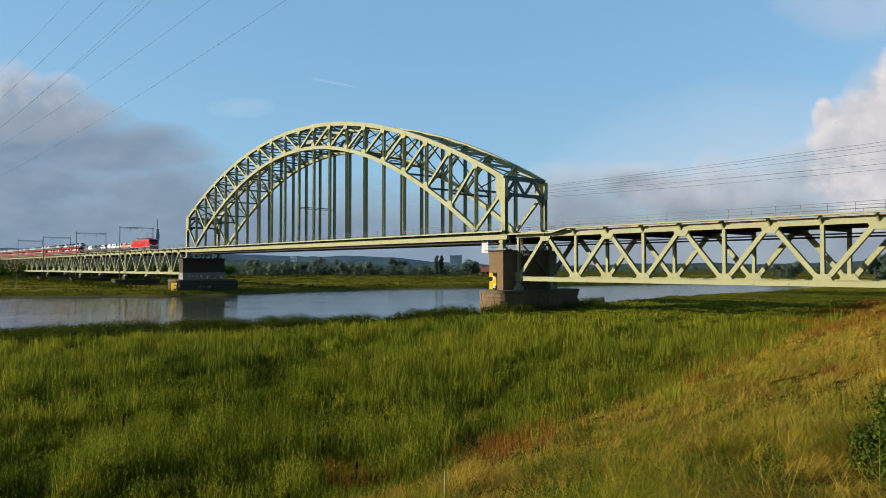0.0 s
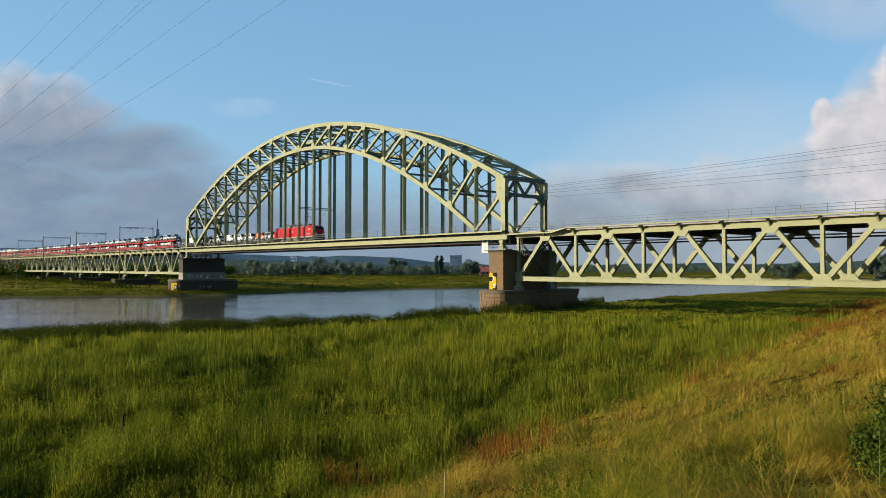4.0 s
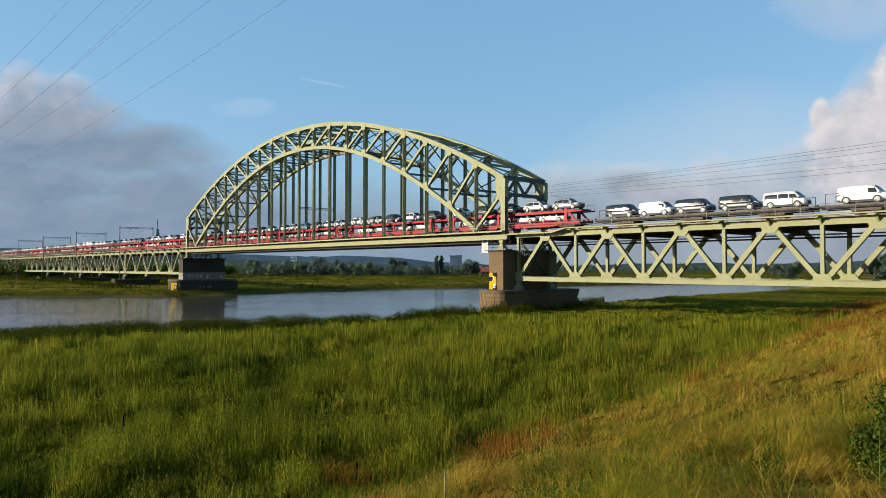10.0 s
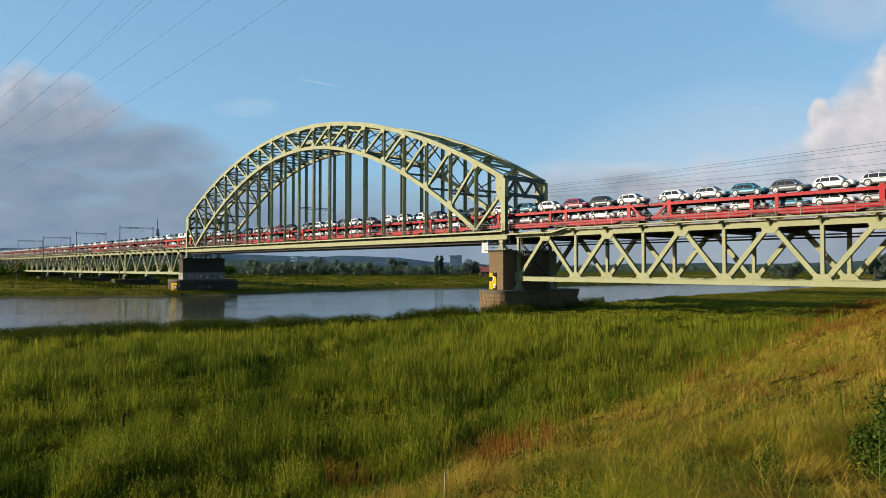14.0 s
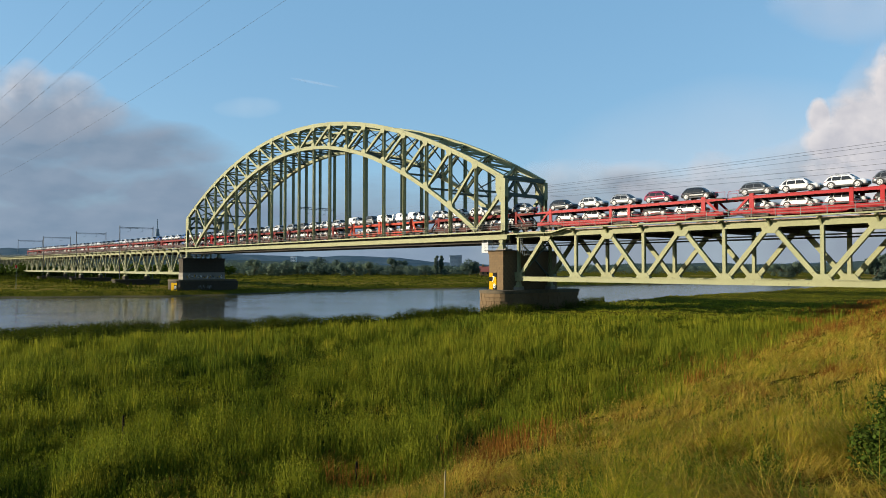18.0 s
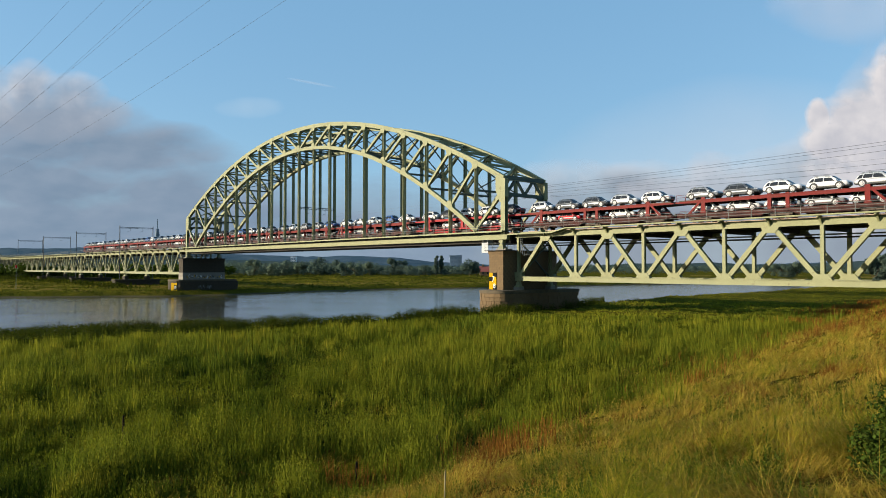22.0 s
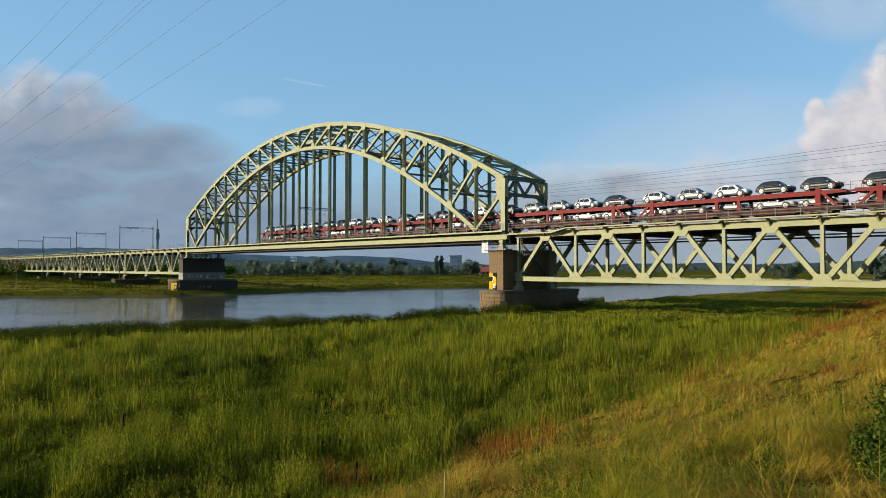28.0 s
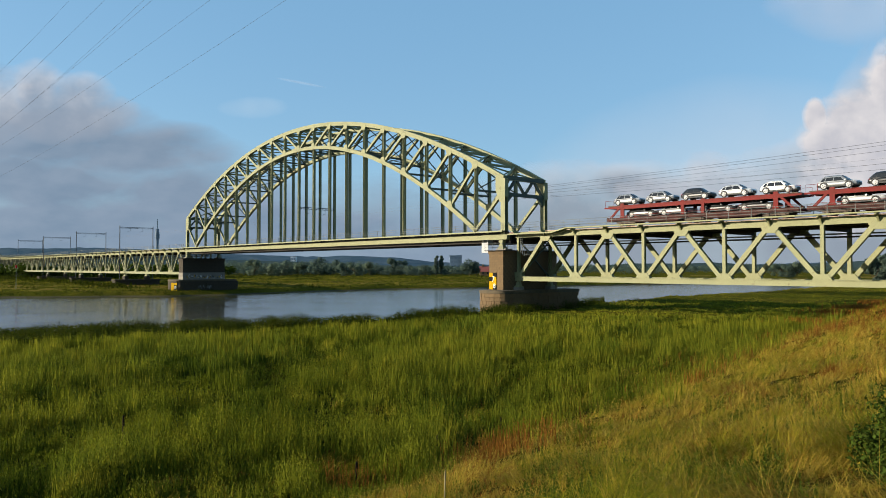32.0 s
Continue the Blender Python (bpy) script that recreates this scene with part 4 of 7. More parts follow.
    # grey roof with its sloping sides, from cab to cab
    part("roof", loft([[(x, -1.3, 3.3), (x, -1.39, 3.34), (x, -1.29, 3.55), (x, -0.95, 3.7), (x, 0.95, 3.7), (x, 1.29, 3.55), (x, 1.39, 3.34), (x, 1.3, 3.3)] for x in (r + 1.9, f - 2.6)]), LOCO_ROOF, o, "sooty dark grey roof")
    for i, (x, w, h) in enumerate(((-5.2, 0.9, 0.16), (-7.0, 1.4, 0.2), (-9.2, 0.8, 0.26), (-11.2, 1.3, 0.2), (-13.0, 1.0, 0.16))):
        part("roof_equipment", boxes((x - w / 2, x + w / 2, -0.55, 0.55, 3.76, 3.8 + h)), LOCO_ROOF, o)
    for i in range(10):
        x = -6.0 - i * 0.75
        bm = rod(bmesh.new(), (x, 0.6 * (-1) ** i, 3.76), (x, 0.6 * (-1) ** i, 4.15), 0.06, 8)
        part("insulator", bm, LOCO_GREY, o)
    part("roof_line", rod(bmesh.new(), (-6.0, -0.6, 4.15), (-13.5, -0.6, 4.15), 0.03), UNDER, o)
    for x, up in ((f - 4.9, True), (r + 3.7, False)):
        s = 1 if up else -1
        base = part("pantograph", boxes((x - 0.8, x + 0.8, -0.6, -0.5, 3.98, 4.05), (x - 0.8, x + 0.8, 0.5, 0.6, 3.98, 4.05), (x - 0.85, x - 0.75, -0.6, 0.6, 3.98, 4.05)), UNDER, o)
        knee = (x - 1.55, 0, 4.85) if up else (x - 1.4, 0, 4.18)
        head = (x - 0.1, 0, 5.65) if up else (x + 0.6, 0, 4.25)
        part("lower_arm", rod(bmesh.new(), (x + 0.4, 0, 4.0), knee, 0.05), UNDER, base)
        bm = bmesh.new()
        for y in (-0.35, 0.35):
            rod(bm, (knee[0], y * 0.5, knee[2]), (head[0], y, head[2]), 0.03)
        part("upper_arm", bm, UNDER, base)
        bm = bmesh.new()
        for dx in (-0.25, 0.25):
            rod(bm, (head[0] + dx, -0.75, head[2]), (head[0] + dx, 0.75, head[2]), 0.03)
            rod(bm, (head[0] + dx, 0.75, head[2]), (head[0] + dx, 1.0, head[2] - 0.2), 0.03)
            rod(bm, (head[0] + dx, -0.75, head[2]), (head[0] + dx, -1.0, head[2] - 0.2), 0.03)
        part("collector_head", bm, UNDER, base)
    for x in (-4.55, -14.5):
        bogie(o, x, axle=1.45, r=0.6)
    part("transformer_box", boxes((-11.7, -7.4, -1.2, 1.2, 0.35, 1.0)), UNDER, o)
    return o


def flat_wagon():
    w = empty("flat_wagon")
    tagged(w, "long dark flat railway wagon with worn timber floor", "railway wagon", "train wagons")
    h = 13.6
    part("underframe", boxes((-h, h, -1.4, -1.25, 0.72, 1.02), (-h, h, 1.25, 1.4, 0.72, 1.02), (-h, h, -0.3, 0.3, 0.6, 1.0)), WAGON_DARK, w)
    part("floor", boxes((-h, h, -1.42, 1.42, 1.02, 1.12)), TIMBER, w)
    for x in (-h, h):
        s = 1 if x > 0 else -1
        part("end_sill", boxes((x - 0.12, x + 0.12, -1.4, 1.4, 0.7, 1.08)), WAGON_DARK, w)
        buffers(w, x + s * 0.1, s)
        for y in (-1.3, 1.3):
            for dx in (0.3, 1.6):
                part("stanchion", rod(bmesh.new(), (x - s * dx, y, 1.1), (x - s * dx, y, 2.3), 0.035), WAGON_DARK, w)
            part("stanchion_bar", rod(bmesh.new(), (x - s * 0.3, y, 2.25), (x - s * 1.6, y, 2.25), 0.025), WAGON_DARK, w)
    for x in (-9.2, -1.2, 1.2, 9.2):
        part("wheel_chock_rail", boxes((x - 1.0, x + 1.0, -1.3, -1.22, 1.12, 1.2), (x - 1.0, x + 1.0, 1.22, 1.3, 1.12, 1.2)), WAGON_DARK, w)
    for x in (-9.6, -0.0, 9.6):
        bogie(w, x, axle=0.9)
    return w


UP, LOW = 2.78, 1.06


def carrier_wagon(half, end, mid, paint, label, fat, sill):
    """A two-deck car carrier: frame, two decks, posts in pairs, raking end braces. end, mid: where the posts stand; sill: depth of the upper beam."""
    w = empty("car_carrier_wagon")
    tagged(w, label, "railway wagon", "train wagons")
    top = UP - 0.09
    for y in (-1.42, 1.42):
        ya, yb = y - 0.07, y + 0.07
        frame_ = boxes((-half + 0.3, half - 0.3, ya, yb, 0.86 if fat else 0.7, 1.12))
        box(frame_, -half + 0.3, half - 0.3, y - 0.1, y + 0.1, 1.08, 1.125)
        for s in (-1, 1):
            prism(frame_, [(s * 1.4, 0.7), (s * 2.0, 0.42), (s * (half - 5.2), 0.42), (s * (half - 4.4), 0.7)], ya + 0.01, yb - 0.01)
        part("side_sill", frame_, GRIMY if paint is WAGON_RUST else paint, w)
        beam_ = boxes((-end + 0.3, end - 0.3, ya, yb, top - sill, top))
        for s in (-1, 1):
            prism(beam_, [(s * (end - 0.3), top - sill), (s * (end - 0.3), top), (s * (half + 0.05), top - 0.14), (s * (half + 0.05), top - 0.3)], ya, yb)
        box(beam_, -end + 0.3, end - 0.3, y - 0.11, y + 0.11, top - 0.03, top + 0.015)
        part("upper_sill", beam_, paint, w)
        pw, high = (0.36, UP + 0.42) if fat else (0.26, UP + 0.17)
        for s in (-1, 1):
            xp = s * end
            part("end_post", boxes((xp - pw, xp + pw, ya - 0.02, yb + 0.02, 1.13, high), (xp - pw - 0.1, xp + pw + 0.1, ya - 0.03, yb + 0.03, 1.13, 1.3)), paint, w)
            part("end_brace", beam(bmesh.new(), (xp + s * 0.2, y, UP + 0.12), (xp + s * 1.35, y, 1.0), 0.36, 0.13) if fat else beam(bmesh.new(), (xp + s * 0.2, y, UP - 0.1), (xp + s * 1.9, y, 1.0), 0.26, 0.13), paint, w)
            part("mid_post", boxes((s * mid - pw * 0.8, s * mid + pw * 0.8, ya - 0.02, yb + 0.02, 1.13, high - 0.1 if fat else UP + 0.02)), paint, w)
        rails = rod(bmesh.new(), (-half + 0.6, y, 1.42), (half - 0.6, y, 1.42), 0.018)
        for i in range(9):
            xr = (-half + 0.6) + i * (2 * half - 1.2) / 8
            rod(rails, (xr, y, 1.12), (xr, y, 1.42), 0.018)
        part("hand_rail", rails, paint, w)
        for s in (-1, 1):
            x0 = s * (half - 0.1)
            bm = rod(bmesh.new(), (x0, y, top - 0.2), (x0, y, UP + 0.6), 0.02)
            rod(bm, (x0, y, UP + 0.6), (x0 - s * 1.2, y, UP + 0.6), 0.02)
            rod(bm, (x0 - s * 1.2, y, top - 0.1), (x0 - s * 1.2, y, UP + 0.6), 0.02)
            part("end_railing", bm, paint, w)
    deck = boxes((-half + 0.3, half - 0.3, -1.34, 1.34, LOW - 0.12, LOW))
    for i in range(12):
        x = -half + 1.2 + i * (2 * half - 2.4) / 11
        box(deck, x - 0.12, x + 0.12, -1.33, 1.33, LOW - 0.42, LOW - 0.12)
    part("lower_floor", deck, UNDER, w)
    part("upper_floor", boxes((-half + 0.4, half - 0.4, -1.34, 1.34, top - 0.06, top + 0.04)), UNDER, w)
    for s in (-1, 1):
        part("end_sill", boxes((s * half - 0.35, s * half - 0.2, -1.35, 1.35, 0.72, 1.05)) if s > 0 else boxes((-half + 0.2, -half + 0.35, -1.35, 1.35, 0.72, 1.05)), paint, w)
        buffers(w, s * (half - 0.3), s * 0.5)
        part("ramp_flap", boxes(*[(min(s * (half - 3.4), s * (half - 0.4)), max(s * (half - 3.4), s * (half - 0.4)), -1.3, 1.3, top - 0.32, top - 0.12)]), UNDER, w)
    for x in (-half + 3.0, 0.0, half - 3.0):
        bogie(w, x, axle=0.9 if x else 0.75)
    return w


def blend(x, pts):
    """Smooth curve through (x, value) points."""
    for (xa, a), (xb, b) in zip(pts, pts[1:]):
        if x <= xb:
            t = max(0.0, (x - xa) / (xb - xa))
            return a + (b - a) * t
    return pts[-1][1]


def skin(fn, us, vs, bm=None, closed=False, lift=0.0):
    """Quads over the surface fn(u, v), lifted along its normal."""
    bm = bm or bmesh.new()

    def at(u, v):
        p = Vector(fn(u, v))
        if not lift:
            return p
        n = (Vector(fn(u + 0.004, v)) - Vector(fn(u - 0.004, v))).cross(Vector(fn(u, v + 0.004)) - Vector(fn(u, v - 0.004)))
        return p + n.normalized() * lift
    grid = [[bm.verts.new(at(u, v)) for v in vs] for u in us]
    m = len(vs)
    for a, b in zip(grid, grid[1:]):
        for j in range(m if closed else m - 1):
            k = (j + 1) % m
            bm.faces.new((a[j], b[j], b[k], a[k]))
    if closed:
        bm.faces.new(grid[0])
        bm.faces.new(grid[-1][::-1])
    return bm


def steps(a, b, n):
    return [a + (b - a) * i / n for i in range(n + 1)]


def car_frame(name, label, category, paint, shape, L, W, H):
    """A car: rounded lower body and greenhouse, curved panes on it, cladding, lamps and wheels. Front along +x."""
    c = empty(name)
    tagged(c, label, category)
    hw, zs = W / 2, shape["belt"] * H
    base, roof_f, roof_r, tail = (shape[k] * L for k in ("base", "roof_f", "roof_r", "tail"))
    hood, back, box_ = shape["hood"] * H, shape.get("bed", 1.0) * zs, not shape["tumble"]
    f, r = L / 2, -L / 2
    crown = [(r, back * 0.72), (r + 0.06, back * 0.9), (r + 0.2, back * 0.985), (r + 0.5, back), (tail - 0.02, back), (tail + 0.05, zs), (base - 0.35, zs), (base, zs - 0.01), ((base + f) / 2, (zs + hood) / 2 + 0.03), (f - 0.4, hood), (f - 0.18, hood * 0.95), (f - 0.06, hood * 0.85), (f, hood * 0.64)]
    girth = [(r, 0.78), (r + 0.06, 0.88), (r + 0.22, 0.96), (r + 0.6, 1.0), (base, 1.0), (f - 0.6, 0.975), (f - 0.3, 0.9), (f - 0.1, 0.79), (f, 0.66)]
    foot = [(r, 0.5), (r + 0.12, 0.38), (r + 0.6, 0.3), (f - 0.6, 0.3), (f - 0.12, 0.32), (f, 0.4)]

    def lower_skin(x, t):
        """t turns once round the section, from the near flank over the top."""
        z1, z0, w = blend(x, crown), blend(x, foot), hw * blend(x, girth)
        co, si = power(math.cos(t), 0.2 if box_ else 0.25), power(math.sin(t), 0.62)
        zc = z0 + (z1 - z0) * 0.52
        return x, -w * co * (1 - 0.05 * max(si, 0)), zc + (z1 - zc if si > 0 else zc - z0) * si

    us = sorted(set([q[0] for q in crown] + [q[0] for q in girth] + [base - 1.0, 0.0, r + 1.2]))
    body = skin(lower_skin, us, [2 * math.pi * (i + 0.5) / 20 for i in range(20)], closed=True)
    ci = hw - (0.03 if box_ else 0.06)
    rise = H - zs
    arc = (roof_f + roof_r) / 2
    roof = [(tail, 0.06), (tail + (roof_r - tail) * 0.5, 0.62 if not box_ else 0.8), (roof_r, 0.92), (roof_r + (arc - roof_r) * 0.5, 0.985), (arc, 1.0), (arc + (roof_f - arc) * 0.6, 0.985), (roof_f, 0.93), (roof_f + (base - roof_f) * 0.5, 0.55), (base, 0.06)]
    inset = [(tail, 0.88), (roof_r, 0.97), (arc, 1.0), (roof_f, 0.985), (base, 0.92)]
    lean = 0.06 if box_ else 0.2

    def cabin_skin(x, t):
        h, w = rise * blend(x, roof), ci * blend(x, inset)
        co, si = power(math.cos(t), 0.42 if box_ else 0.5), power(math.sin(t), 0.7)
        return x, -w * co * (1 - lean * si * h / rise), zs - 0.04 + (h + 0.04) * si

    us = sorted(set([q[0] for q in roof] + [q[0] for q in inset] + steps(roof_f, base, 4) + steps(tail, roof_r, 3)))
    skin(cabin_skin, us, steps(0.0, math.pi, 16), bm=body)
    for side in (-1, 1):
        box(body, base - 0.3, base - 0.14, min(side * (hw - 0.1), side * (hw + 0.16)), max(side * (hw - 0.1), side * (hw + 0.16)), zs - 0.0, zs + 0.13)
    bmesh.ops.recalc_face_normals(body, faces=body.faces)
    smooth(part("body", body, paint, c), 42)

    def pane(a0, a1, b0, b1, side):
        """A side window between sloping front and rear edges, bent with the greenhouse."""
        def fn(u, v):
            z = 0.09 + 0.76 * v
            x = (a0 + (b0 - a0) * v) * L * (1 - u) + (a1 + (b1 - a1) * v) * L * u
            p = cabin_skin(x, math.asin(min(1.0, z) ** (1 / 0.7)))
            return p[0], side * -p[1], p[2]
        return skin(fn, steps(0, 1, 5), steps(0, 1, 3), lift=0.007 * -side)

    for side in (-1, 1):
        for a0, a1, b0, b1 in shape["windows"]:
            part("side_window", pane(a0, a1, b0, b1, side), GLASS, c)
    part("windscreen", skin(cabin_skin, steps(roof_f + 0.03, base - 0.05, 5), steps(0.95, math.pi - 0.95, 6), lift=0.008), GLASS, c)
    if shape.get("rear", True):
        part("rear_window", skin(cabin_skin, steps(tail + (roof_r - tail) * 0.25, roof_r - 0.02, 4), steps(1.0, math.pi - 1.0, 6), lift=0.008), GLASS, c)
    # cladding: sills, arches, bumpers, grille
    cl = boxes((r + 0.9, f - 0.9, -hw - 0.006, -hw + 0.05, 0.26, 0.4), (r + 0.9, f - 0.9, hw - 0.05, hw + 0.006, 0.26, 0.4))
    wb = (shape["axle_r"] * L, shape["axle_f"] * L)
    for x in wb:
        for side in (-1, 1):
            n, R = 12, 0.44
            pts = [(x + R * math.cos(math.pi * i / n), 0.35 + R * math.sin(math.pi * i / n)) for i in range(n + 1)]
            ya, yb = sorted((side * (hw - 0.09), side * (hw + 0.008)))
            prism(cl, pts + [(x - R, 0.26), (x + R, 0.26)], ya, yb)
    box(cl, f - 0.12, f + 0.012, -hw * 0.45, hw * 0.45, 0.36, hood * 0.72)
    box(cl, r - 0.02, r + 0.1, -hw * 0.74, hw * 0.74, 0.34, 0.5)
    part("cladding", cl, PLASTIC, c, "black wheel arches, sills and bumpers")
    for side in (-1, 1):
        t0, t1 = (0.42, 0.75) if side < 0 else (math.pi - 0.75, math.pi - 0.42)
        part("headlight", skin(lower_skin, steps(f - 0.42, f - 0.06, 3), steps(t0, t1, 2), lift=0.012), LAMP_CLEAR, c)
        t0, t1 = (0.4, 0.85) if side < 0 else (math.pi - 0.85, math.pi - 0.4)
        part("tail_light", skin(lower_skin, steps(r + 0.02, r + 0.26, 3), steps(t0, t1, 2), lift=0.012), LAMP_RED, c)
    if shape.get("rails"):
        bm = bmesh.new()
        for side in (-1, 1):
            line = [cabin_skin(x, 1.08) for x in steps(roof_r + 0.1, roof_f - 0.25, 5)]
            for p, q in zip(line, line[1:]):
                rod(bm, (p[0], side * p[1], p[2] + 0.05), (q[0], side * q[1], q[2] + 0.05), 0.02, 5)
        part("roof_rails", bm, GALV, c, "bright roof rails")
    for x in wb:
        for side in (-1, 1):
            w = part("wheel", ROADWHEEL, TYRE, c)
            w.location = (x, side * (hw - 0.095), 0.375)
            rr = part("rim", ROADRIM, RIM, w)
            rr.matrix_basis = pose(0, side * 0.125, 0, 0, 0, 0 if side < 0 else 180)
    return c


SUV = dict(belt=0.555, hood=0.585, base=0.285, roof_f=0.1, roof_r=-0.36, tail=-0.485, tumble=True, axle_f=0.305, axle_r=-0.305, rails=True,
           windows=((-0.435, -0.315, -0.36, -0.295), (-0.3, -0.085, -0.28, -0.085), (-0.07, 0.2, -0.07, 0.06)))
HATCH = dict(SUV, belt=0.56, roof_r=-0.31, tail=-0.47, rails=False, windows=((-0.41, -0.295, -0.33, -0.27), (-0.28, -0.08, -0.25, -0.08), (-0.065, 0.195, -0.065, 0.055)))
SEDAN = dict(SUV, belt=0.59, hood=0.58, base=0.18, roof_f=0.0, roof_r=-0.2, tail=-0.42, rails=False, bed=0.96, windows=((-0.32, -0.12, -0.215, -0.12), (-0.105, 0.105, -0.105, -0.03)))
VAN = dict(belt=0.55, hood=0.56, base=0.385, roof_f=0.24, roof_r=-0.475, tail=-0.497, tumble=False, axle_f=0.315, axle_r=-0.3, windows=((0.13, 0.34, 0.13, 0.24),), rear=False)
VANHALF = dict(VAN, windows=((0.13, 0.34, 0.13, 0.24), (-0.12, 0.11, -0.12, 0.11)))
VANFULL = dict(VAN, windows=((0.13, 0.34, 0.13, 0.24), (-0.12, 0.11, -0.12, 0.11), (-0.45, -0.14, -0.44, -0.14)), rear=True)
CADDY = dict(VAN, belt=0.56, hood=0.53, base=0.27, roof_f=0.09, windows=((0.03, 0.21, 0.03, 0.10),))
CADDYHALF = dict(CADDY, windows=((0.03, 0.21, 0.03, 0.10), (-0.18, 0.015, -0.18, 0.015)))
CADDYFULL = dict(CADDY, windows=((0.03, 0.21, 0.03, 0.10), (-0.18, 0.015, -0.18, 0.015), (-0.44, -0.195, -0.43, -0.195)), rear=True)
PICKUP = dict(CADDY, bed=0.62, roof_r=0.0, tail=-0.03, base=0.36, roof_f=0.2, windows=((0.03, 0.3, 0.03, 0.19),))
KINDS = dict(q=("sport_utility_car", SUV, 4.8, 1.95, 1.68, "large {} sport utility car riding on a car carrier wagon", "car"), t=("sport_utility_car", SUV, 4.16, 1.82, 1.54, "compact {} sport utility car riding on a car carrier wagon", "car"),
             h=("hatchback_car", HATCH, 3.98, 1.78, 1.5, "{} hatchback car riding on a car carrier wagon", "car"), s=("sedan_car", SEDAN, 4.6, 1.84, 1.45, "{} sedan riding on a car carrier wagon", "car"),
             vp=("panel_van", VAN, 4.7, 1.9, 1.88, "{} panel van standing on a flat wagon", "van"), vh=("half_panel_van", VANHALF, 4.7, 1.9, 1.88, "{} van with one rear side window on a flat wagon", "van"),
             vf=("minibus", VANFULL, 4.7, 1.9, 1.88, "{} windowed minibus standing on a flat wagon", "van"), cp=("small_panel_van", CADDY, 4.6, 1.8, 1.74, "small {} panel van on a car carrier wagon", "van"),
             ch=("small_half_panel_van", CADDYHALF, 4.6, 1.8, 1.74, "small {} van with side window on a car carrier wagon", "van"), cf=("small_windowed_van", CADDYFULL, 4.6, 1.8, 1.74, "small {} windowed van on a car carrier wagon", "van"),
             pk=("pickup_truck", PICKUP, 5.1, 1.85, 1.6, "{} pickup truck with an open bed on a car carrier wagon", "pickup"))
WORDS = dict(dkgrey="dark grey", dark="dark blue-grey", wine="wine-red", teal="teal blue")
TRACK_Y = MID - 2.0
MOVERS = []
MADE = {}


def place_car(kind, colour, x, z):
    key = (kind, colour)
    m = pose(x, TRACK_Y, RAIL_Z + z)
    if key not in MADE:
        name, shape, L, W, H, label, cat = KINDS[kind]
        ob = car_frame(name, label.format(WORDS.get(colour, colour)), cat, PAINTS[colour], shape, L, W, H)
        tagged(ob, group="cars on the train")
        ob.matrix_basis = m
        MADE[key] = ob
    else:
        ob = copy_thing(MADE[key], m)
    MOVERS.append((ob, x, z))


def place_thing(ob, x):
    ob.matrix_basis = pose(x, TRACK_Y, RAIL_Z)
    MOVERS.append((ob, x, 0.0))


place_thing(locomotive(), 0.0)
flat = flat_wagon()
place_thing(flat, -33.9)
second_flat = copy_thing(flat, pose(0, 0, 0))
place_thing(second_flat, -62.6)
for kind, colour, x in (("vf", "silver", -22.24), ("vp", "orange", -27.28), ("vf", "white", -33.24), ("vh", "white", -38.75), ("vp", "white", -43.96),
                        ("vf", "white", -51.74), ("vf", "dark", -57.0), ("vf", "dark", -62.69), ("vp", "white", -67.87), ("vf", "dark", -73.03)):
    place_car(kind, colour, x, 1.12)

# each wagon from the front: paint, upper cars, lower cars
LONG = (("q:grey silver dark black white", "q:white white silver white"),
        ("q:black silver dark grey white", "q:white grey white white"),
        ("t:silver white dkgrey teal silver white", "t:grey white teal silver grey black"),
        ("t:white black wine white teal white", "t:white white white black grey silver"),
        ("t:black silver dkgrey white white white", "h:white white white silver black grey"),
        ("t:dkgrey white dkgrey white white dkgrey", "h:white white black white white white"),
        ("t:black wine grey silver dark", "h:white black white white white"))
SHORT = (("r", "t:grey black white white white", "h:white white white grey white"),
         ("o", "c:ch.white cp.white ch.white cf.dkgrey ch.white", "c:pk.white pk.white pk.white"),
         ("r", "t:silver white white dkgrey grey", "h:white grey silver white white"),
         ("r", "t:white silver dkgrey dkgrey silver", "h:black white black red white"),
         ("f", "t:black white white dark white", "h:white white black silver black"),
         ("r", "c:s.white h.blue h.white s.white h.white", "h:white blue black grey red"),
         ("r", "h:blue grey grey white grey", "s:black black white black white"),
         ("r", "h:grey white silver blue black", "s:white grey black white grey"),
         ("r", "h:black black white grey silver", "s:grey silver grey black silver"),
         ("r", "h:black silver grey grey dkgrey", "s:white white grey black black"),
         ("r", "h:white blue dkgrey grey dkgrey", "s:white white black black grey"),
         ("r", "h:white grey silver black grey", "s:silver dark white silver"),
         ("r", "h:white silver black grey grey", "s:black black grey black"))
WAGONS = {}


def place_wagon(kind, centre):
    if kind not in WAGONS:
        WAGONS[kind] = carrier_wagon(*dict(a=(14.55, 11.77, 1.42, WAGON_RED, "bright red two-deck car carrier wagon loaded with cars", False, 0.34), r=(12.7, 9.95, 1.33, WAGON_RUST, "weathered dark red two-deck car carrier wagon loaded with cars", False, 0.48),
                                           b=(12.5, 8.85, 0.98, WAGON_RUST, "weathered dark red two-deck car carrier wagon with long raised ends", False, 0.4), o=(12.5, 9.0, 0.5, WAGON_ORANGE, "orange-red two-deck car carrier wagon with stout posts", True, 0.36),
                                           f=(12.5, 9.0, 0.5, WAGON_RED, "bright red two-deck car carrier wagon with stout posts", True, 0.36))[kind])
        ob = WAGONS[kind]
    else:
        ob = copy_thing(WAGONS[kind], pose(0, 0, 0))
    place_thing(ob, centre)


